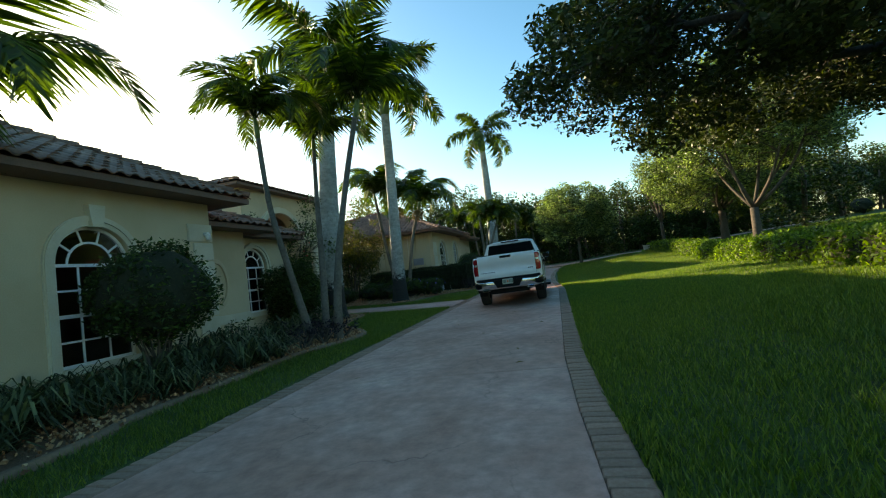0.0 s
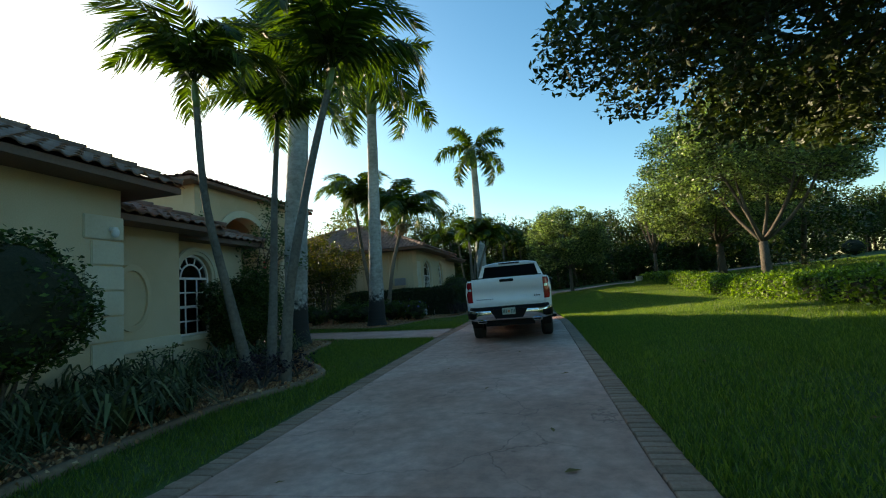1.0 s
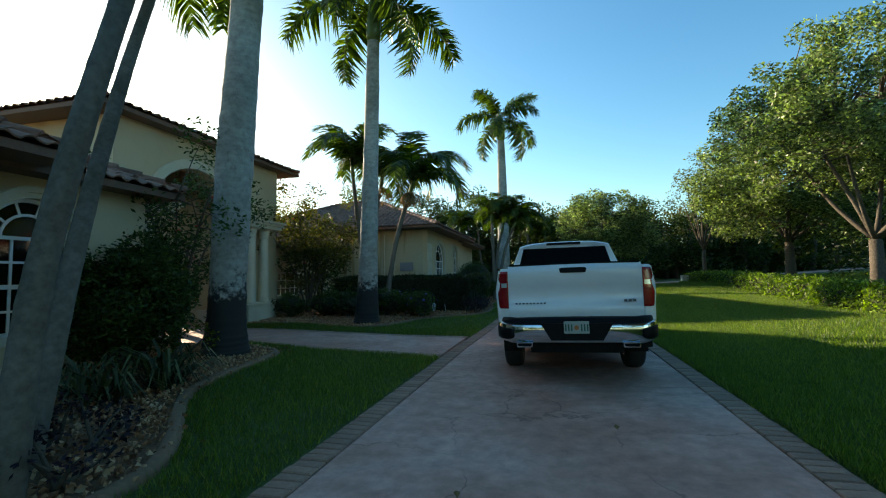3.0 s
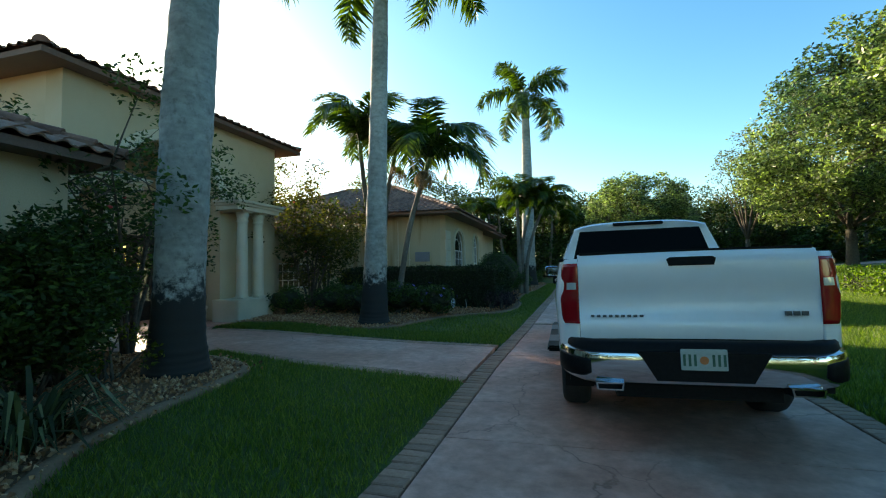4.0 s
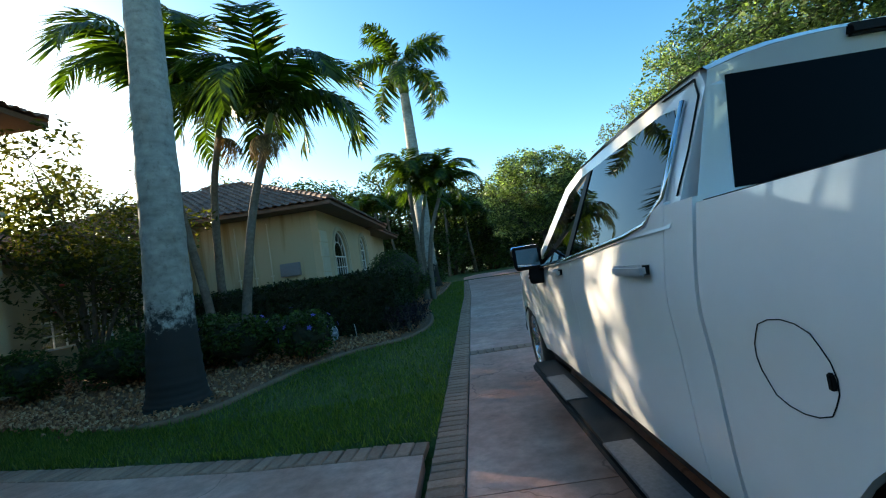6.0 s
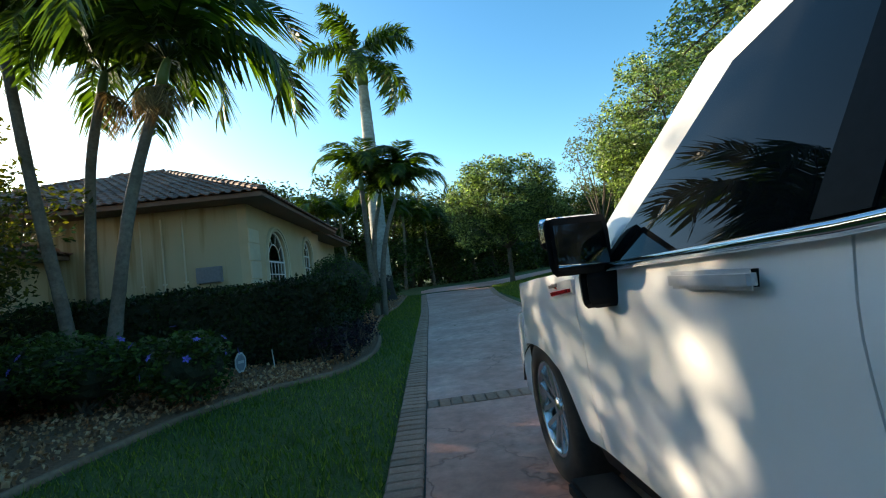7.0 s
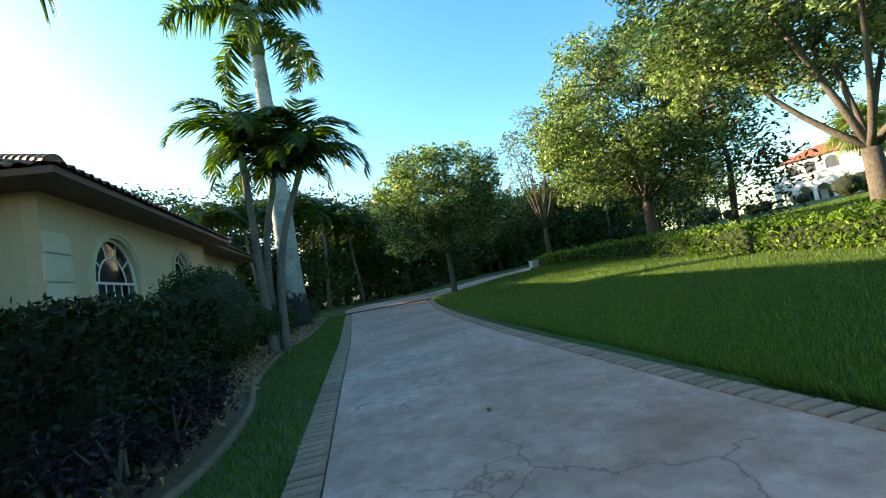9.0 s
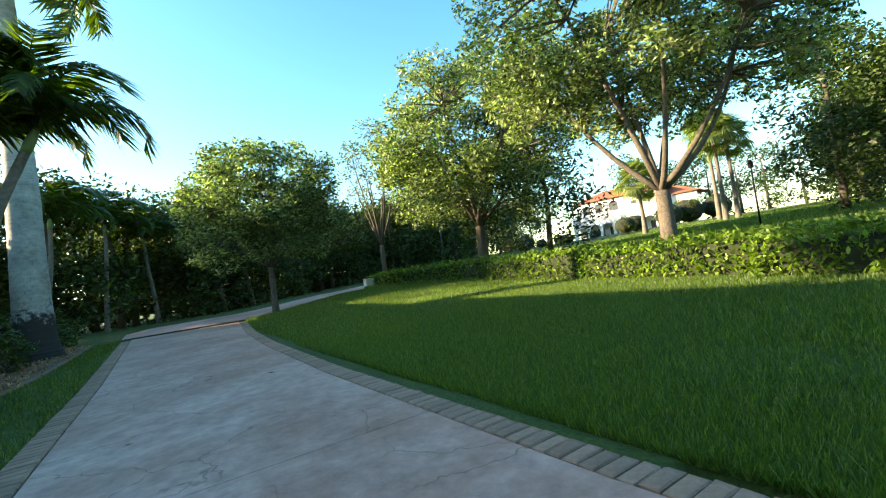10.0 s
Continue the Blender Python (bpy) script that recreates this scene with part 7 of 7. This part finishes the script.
spots = [(22 + 2.4 * i, 58 + 1.2 * i + r.uniform(-2, 4), r.uniform(7, 10), r.uniform(2.6, 3.6)) for i in range(13)] + [(66 + 2.0 * i, 60 - 3.2 * i + r.uniform(-2, 2), r.uniform(9, 13), r.uniform(3, 4)) for i in range(9)]
woods("far_woods", spots, "green trees behind the white house", 205, 0.22, 70)
broad_tree("bare_tree", (13.4, 43.2, zat(13.4, 43.2)), 2.4, 0.16, (0, 0, 6.3), (2.3, 2.3, 4.0), 31, "slim pale tree with thin grey-green foliage", 0.10, 130, PALE_LEAF, 46, low=0.7)
broad_tree("lawn_tree", (2.0, 52.5, zat(4, 52.5)), 1.9, 0.16, (0, 0, 4.6), (3.4, 3.2, 3.0), 32, "leafy green tree at the end of the drive", 0.12, 420, clumps=50, low=0.6)
for i, (x, y, h, lean) in enumerate([(-2.2, 42, 4.6, 0.4), (-4.2, 45, 5.2, -0.5), (-0.6, 46.5, 5.0, 0.3), (1.6, 48.5, 4.4, -0.3), (-6.2, 43, 5.0, 0.2), (-3.2, 48, 5.6, 0.4)]):
    z = zat(x, y)
    palm("palm_tree", [(x, y, z), (x + lean * 0.3, y, z + h * 0.35), (x + lean * 0.8, y, z + h * 0.7), (x + lean, y, z + h)], [0.14, 0.11, 0.09, 0.08], CHRIS_FRONDS, 12, 300 + i, "green palm in the dark thicket", 1.15, group="thicket palms")
palm("palm_tree", [(-2.6, 0.85, 0.0), (-2.6, 0.9, 1.2), (-2.55, 1.0, 2.3), (-2.5, 1.05, 3.25)], [0.12, 0.09, 0.075, 0.065], CHRIS_FRONDS, 11, 320, THIN, 0.98, group="slender palms")

spots = [(-14 + r.uniform(-1, 1), 20.5 + 3.4 * i, r.uniform(6.5, 8.5), r.uniform(2.0, 2.6)) for i in range(3)] + [(-17, 27, 8.5, 2.6)]
woods("back_trees", spots, "loose leafy trees standing behind the link wall", 206, 0.09, 60, under=0)

# Unseen belt added behind the start of the walk; darkens reflections and sky fill.
spots = [(-26 + 4.2 * i + r.uniform(-1, 1), -24 + r.uniform(-4, 3), r.uniform(7, 10), r.uniform(2.8, 3.8)) for i in range(15)]
woods("far_woods", spots, "unseen trees added below the drive to darken reflections", 207, 0.26, 40, under=6)

# fan palms by the white house
FAN = leaf_mat("fan_leaf", (0.09, 0.13, 0.045), (0.18, 0.23, 0.09), 0.4)


def fan_mesh(seed):
    rng = np.random.default_rng(seed)
    quads = []
    for i in range(26):
        a = radians(-110 + 220 * i / 25)
        ln = rng.uniform(0.85, 1.05)
        d = np.array([math.cos(a), math.sin(a), 0])
        s = np.array([-math.sin(a), math.cos(a), 0]) * 0.045
        base = np.array([0.9, 0, 0.25])
        mid, tip = base + d * ln * 0.55 + np.array([0, 0, 0.02]), base + d * ln + np.array([0, 0, -0.35])
        quads += [[base - s * 0.3, base + s * 0.3, mid + s, mid - s], [mid - s, mid + s, tip + s * 0.1, tip - s * 0.1]]
    quads.append([[0, -0.02, 0], [0, 0.02, 0], [0.9, 0.015, 0.25], [0.9, -0.015, 0.25]])
    return quads_mesh("fan_frond", np.array(quads), FAN)


FANS = [fan_mesh(1)] * 3
for i, (x, y, h) in enumerate([(37.0, 34.0, 6.0), (38.3, 33.7, 5.4), (40.5, 36.0, 7.0), (33.0, 38.0, 3.4)]):
    z = zat(x, y)
    palm("fan_palm", [(x, y, z), (x + 0.05, y, z + h * 0.4), (x, y, z + h * 0.7), (x, y, z + h)], [0.22, 0.15, 0.13, 0.13], FANS, 26, 400 + i, "fan palm with a straight pale trunk on the hill", 1.2, group="fan palms", low=-50, high=75)
pole = thing("lamp_post", "thin black post on the upper lawn", "lamp post", Matrix.Translation((21.4, 26.0, zat(21.4, 26.0))))
part("pole", tubes_mesh("pole", [([(0, 0, -0.1), (0, 0, 1.2), (0, 0, 2.6)], [0.045, 0.035, 0.03])], BLACK, 10), None, pole)
part("head", lathe([(0.05, 2.6), (0.09, 2.63), (0.10, 2.85), (0.02, 2.95)], 10), BLACK, pole)

WHITE_WALL = rough_mat("white_plaster", (0.66, 0.63, 0.60), (0.76, 0.74, 0.72), 8, 0.85, 0.4, (0.85, 0.83, 0.82), 0.4, 0.1, 0.01)
RED_TILE = rough_mat("red_roof_tile", (0.34, 0.085, 0.04), (0.46, 0.13, 0.07), 3, 0.8, 0.5, (0.7, 0.7, 0.7), 0.4, 0.3, 0.03)
# Flat sheet for far doors and windows; the rooms' shade is in its colour.
DARK_ROOM = rough_mat("shaded_opening", (0.03, 0.035, 0.04), (0.06, 0.06, 0.07), 1, 0.3, 1.0, (0.8, 0.8, 0.8), 0.3, 0.0)


def white_house():
    at = Vector((57.5, 65.0, 2.0))
    h = thing("house", "white two-storey house with arcade and red tile roof on the hill", "house", Matrix.Translation(at) @ pose(0, 0, 0, 0, 0, -165.7))
    arches = [(0.6 + 2.0 * i, 2.2 + 2.0 * i, 0.0, 1.9, 1.0) for i in range(6)]
    part("arcade_wall", wall_mesh(0.0, 13.0, -1.0, 3.5, arches, 0.3), WHITE_WALL, h)
    part("back_wall", wall_mesh(0.0, 13.0, -1.0, 6.4, [(a + 0.2, b - 0.2, 0.1, 2.0, 0.0) for a, b, *_ in arches], 0.3), WHITE_WALL, h, m=pose(-2.2, 0, 0))
    for a, b, *_ in arches:
        part("door", box_bm(-2.45, -2.4, a + 0.2, b - 0.2, 0.1, 2.0), DARK_ROOM, h)
    part("terrace", box_bm(-2.2, 0.0, 0.0, 13.0, 3.3, 3.5), WHITE_WALL, h)
    part("parapet", wall_mesh(0.0, 13.0, 3.5, 4.3, [], 0.2), WHITE_WALL, h)
    for y0, w, z0, hh, arc in ((1.0, 1.2, 4.4, 1.4, 0), (3.0, 1.2, 4.4, 1.4, 0), (5.2, 1.4, 4.3, 1.0, 1), (8.5, 0.8, 4.9, 0.5, 0), (10.2, 0.9, 4.9, 0.6, 0)):
        win = part("window", prism(arch(y0, y0 + w, z0, z0 + hh, 10, 0, 1.0 if arc else 0.0), (-2.19, -2.16)), DARK_ROOM, h, "dark upper window")
        part("window_frame", ring_prism(arch(y0, y0 + w, z0, z0 + hh, 10, 0, 1.0 if arc else 0.0), arch(y0 - 0.1, y0 + w + 0.1, z0 - 0.1, z0 + hh, 10, 0, 1.1 if arc else 0.0), (-2.2, -2.1)), WHITE_WALL, win)
    part("end_wall", box_bm(-9.0, -2.5, 12.7, 13.0, -1.0, 6.4), WHITE_WALL, h)
    part("end_wall", box_bm(-9.0, -2.5, 0.0, 0.3, -1.0, 6.4), WHITE_WALL, h)
    part("wing_wall", wall_mesh(13.0, 17.0, -1.0, 5.2, [(14.0, 15.2, 0.3, 2.2, 0.0)], 0.3), WHITE_WALL, h, m=pose(-3.5, 0, 0))
    for x0, x1, y0, y1, z in ((-9.6, -1.6, -0.6, 13.6, 6.4), (-10.0, -2.9, 10.0, 17.6, 5.2)):
        w = (x1 - x0) / 2
        rr = (x0 + w, y0 + w, z + w * 0.42), (x0 + w, y1 - w, z + w * 0.42)
        c = [(x1, y0, z), (x1, y1, z), (x0, y1, z), (x0, y0, z)]
        part("roof", mesh_of("roof", c + list(rr), [(0, 1, 5, 4), (1, 2, 5), (2, 3, 4, 5), (3, 0, 4), (3, 2, 1, 0)], [RED_TILE]), None, h, "bright red tile roof")
    return h


white_house()
for i, (x, y, r0) in enumerate([(41.0, 52.3, 1.6), (44.0, 51.0, 1.4), (39.0, 54.5, 1.5), (47.5, 48.0, 1.7), (37.0, 50.0, 1.4), (34.0, 52.0, 1.5), (46.5, 43.5, 2.0), (49.5, 43.0, 2.3), (52.5, 41.5, 2.2), (44.0, 47.0, 1.6)]):
    r0 *= 0.5 if i in (0, 1, 2, 4) else 0.8
    shrub("hill_shrub", (x, y, zat(x, y)), (r0, r0, r0 * 0.8), "round green shrub before the white house", 500 + i, 0.09, 420, YOUNG if i % 2 else SHRUB_LEAF, 6, 0.1, 22, True)
sign = thing("white_box", "small pale utility box beyond the lawn", "utility box", Matrix.Translation((11.6, 41.6, zat(11.6, 41.6))))
part("case", box_bm(-0.3, 0.3, -0.25, 0.25, 0.0, 0.5, 0.03), PLANTER, sign)
part("lid", box_bm(-0.33, 0.33, -0.28, 0.28, 0.5, 0.55, 0.02), PLANTER, sign)
hedge("hedge", [(-8.0 + 4 * i, -4.0 + 4 * i, 54.0 + 1.2 * i, 55.0 + 1.2 * i, 0.9, 2.2) for i in range(8)], "clipped hedge closing the far end, leaves darkened as in shade", 23, 0.09, 110)


# ---- brick edges of the paving ----
BRICK = rough_mat("paving_brick", (0.34, 0.16, 0.105), (0.49, 0.275, 0.19), 22, 0.85, 3.0, (0.65, 0.62, 0.6), 0.5, 0.5, 0.006, random_amount=0.25)
BRICK_REST = rough_mat("paving_brick_far", (0.34, 0.16, 0.105), (0.49, 0.275, 0.19), 22, 0.85, 3.0, (0.65, 0.62, 0.6), 0.5, 0.5, 0.006)


def brick_mesh(lx, ly, seed):
    """One worn brick, its top edges taken off."""
    q = random.Random(seed)
    j = lambda s: q.uniform(-s, s)
    b = 0.009
    low = [(-lx, -ly, -0.05), (lx, -ly, -0.05), (lx, ly, -0.05), (-lx, ly, -0.05)]
    mid = [(x + j(0.003), y + j(0.003), -0.008) for x, y, z in low]
    top = [(x - math.copysign(b, x) + j(0.004), y - math.copysign(b, y) + j(0.004), j(0.0015)) for x, y, z in low]
    v = low + mid + top
    f = [(8, 9, 10, 11)]
    for k in range(4):
        n = (k + 1) % 4
        f += [(k, n, 4 + n, 4 + k), (4 + k, 4 + n, 8 + n, 8 + k)]
    return mesh_of("brick", v, f, [BRICK])


EDGE_BRICKS = [brick_mesh(0.118, 0.052, i) for i in range(6)]


def brick_row(name, places, label, near):
    """Bricks at poses; the near ones are parts, the rest one joined part."""
    q = random.Random(len(places))
    ob = tagged(new(name), label, "brick edging", kind="structure")
    rest_v, rest_f, count = [], [], 0
    for m in places:
        me = q.choice(EDGE_BRICKS)
        m = m @ pose(q.uniform(-0.003, 0.003), q.uniform(-0.002, 0.002), q.uniform(-0.004, 0.003), q.uniform(-1, 1), q.uniform(-1, 1), q.uniform(-1.5, 1.5))
        if near(m.translation) and count < 300:
            b = new("brick", me)
            b.parent = ob
            b.matrix_basis = m
            count += 1
        else:
            k = len(rest_v)
            rest_v += [tuple(m @ v.co) for v in me.vertices]
            rest_f += [tuple(i + k for i in p.vertices) for p in me.polygons]
    if rest_f:
        tagged(part("bricks", mesh_of("bricks", rest_v, rest_f, [BRICK_REST]), None, ob), kind="stuff")


left, right = [], []
y = -12.0
while y < 36:
    left.append(pose(left_edge(y) + 0.137, y, float(rise(y)) + 0.012))
    right.append(pose(right_edge(y) - 0.125, y, float(rise(y) + fall(right_edge(y), y)) + 0.012))
    y += 0.113
brick_row("left_edging", left, "weathered brick edging along the drive by the lawn strip", lambda p: -2 < p.y < 30)
brick_row("right_edging", right, "weathered brick edging along the drive by the open lawn", lambda p: -2 < p.y < 30)
cross = []
x = left_edge(17.7) + 0.33
while x < right_edge(17.7) - 0.28:
    cross.append(pose(x, 17.74, float(rise(17.7) + fall(x, 17.7)) + 0.008, 0, 0, 90))
    x += 0.115
brick_row("cross_edging", cross, "single course of bricks laid across the drive", lambda p: True)
walk_edge = []
x = -0.06
while x > -7.0:
    yy = float(walk_far(x))
    turn = math.degrees(math.atan2(float(walk_far(x - 0.1)) - yy, -0.1))
    walk_edge.append(pose(x, yy - 0.13, 0.014, 0, 0, turn + 90))
    x -= 0.113
x = -0.06
while x > -4.4:
    yy = float(walk_near(x))
    turn = math.degrees(math.atan2(float(walk_near(x - 0.1)) - yy, -0.1))
    walk_edge.append(pose(x, yy + 0.13, 0.018, 0, 0, turn + 90))
    x -= 0.113
brick_row("walk_edging", walk_edge, "weathered brick edging along the walkway lawn", lambda p: True)

# ---- grass blades ----
BLADE, blt, blb = material("grass_blade", 0.5)
blg = blt.nodes.new("ShaderNodeNewGeometry")
blc = ramp(blt, blg.outputs["Random Per Island"], [(0.0, (0.028, 0.062, 0.013)), (0.7, (0.068, 0.124, 0.027)), (1.0, (0.14, 0.18, 0.05))])
blt.links.new(blc, blb.inputs["Base Color"])
blr = blt.nodes.new("ShaderNodeBsdfTranslucent")
blt.links.new(mix(blt, "MULTIPLY", blc, (2.9, 3.0, 0.8), 1.0), blr.inputs[0])
blm = blt.nodes.new("ShaderNodeMixShader")
blm.inputs[0].default_value = 0.45
blt.links.new(blb.outputs[0], blm.inputs[1])
blt.links.new(blr.outputs[0], blm.inputs[2])
blt.links.new(blm.outputs[0], blt.nodes["Material Output"].inputs[0])
NEAR_X = np.array([q.x for q in smooth_line(BED_NEAR)])
NEAR_Y = np.array([q.y for q in smooth_line(BED_NEAR)])
FAR_X = np.array([q.x for q in smooth_line(BED_FAR)])
FAR_Y = np.array([q.y for q in smooth_line(BED_FAR)])


def on_lawn(x, y):
    """True where grass grows: off the paving and outside the beds."""
    edge = np.interp(y, NEAR_Y[:120], NEAR_X[:120])
    far = np.interp(y, FAR_Y[24:], FAR_X[24:])
    front = np.interp(x, FAR_X[:25], FAR_Y[:25])
    left = ((y < walk_near(x)) & (x > edge + 0.07)) | ((y > walk_far(x)) & (((x > far + 0.07) & (y > 16.1)) | ((y < front - 0.07) & ((y < 16.1) | (x < -3.5)))))
    r = np.interp(y, RIGHT_Y, RIGHT_X)
    bend = np.interp(x, [4.3, 4.45, 5.2, 6.9, 9.5, 13.0], [36.4, 36.8, 37.5, 38.6, 40.2, 42.5])
    l = np.interp(y, LEFT_Y, LEFT_X)
    return np.where(x < 2, (x < l + 0.01) & left, (x > r - 0.01) & (y < bend))


def grass(name, n, box, tall, wide, seed, bias=1.0):
    g = np.random.default_rng(seed)
    x0, x1, y0, y1 = box
    x = x0 + (x1 - x0) * g.random(n) ** bias
    y = y0 + (y1 - y0) * g.random(n)
    keep = on_lawn(x, y)
    x, y = x[keep], y[keep]
    n = len(x)
    z = height(x, y) + 0.005
    a = g.random(n) * 2 * math.pi
    h = tall * g.uniform(0.55, 1.25, n)
    lean = g.uniform(0.15, 0.75, n) * h
    s = np.stack([np.cos(a), np.sin(a), np.zeros(n)], 1) * (wide * g.uniform(0.7, 1.3, n))[:, None]
    b = g.random(n) * 2 * math.pi
    base = np.stack([x, y, z], 1)
    tip = base + np.stack([np.cos(b) * lean, np.sin(b) * lean, h], 1)
    tagged(new(name, quads_mesh(name, np.stack([base - s, base + s, tip], 1), BLADE, 3)), "thick green St Augustine lawn blades", "grass", kind="stuff")


grass("grass", 130000, (-3.2, 0.65, 0.0, 16.0), 0.075, 0.006, 1)
grass("grass", 60000, (-3.2, 0.65, 16.0, 36.0), 0.07, 0.007, 2)
grass("grass", 60000, (-7.2, -3.2, 12.0, 17.0), 0.075, 0.007, 7)
grass("grass", 190000, (3.5, 9.5, 14.0, 27.0), 0.085, 0.0065, 3, 1.5)
grass("grass", 150000, (3.5, 9.5, -2.0, 14.0), 0.08, 0.008, 4, 1.4)
grass("grass", 90000, (3.6, 11.0, 22.0, 40.0), 0.09, 0.012, 5)

grass("grass", 110000, (6.0, 11.8, 3.0, 26.0), 0.11, 0.012, 6)
grass("grass", 90000, (11.0, 46.0, 18.0, 42.0), 0.16, 0.035, 8, 1.4)
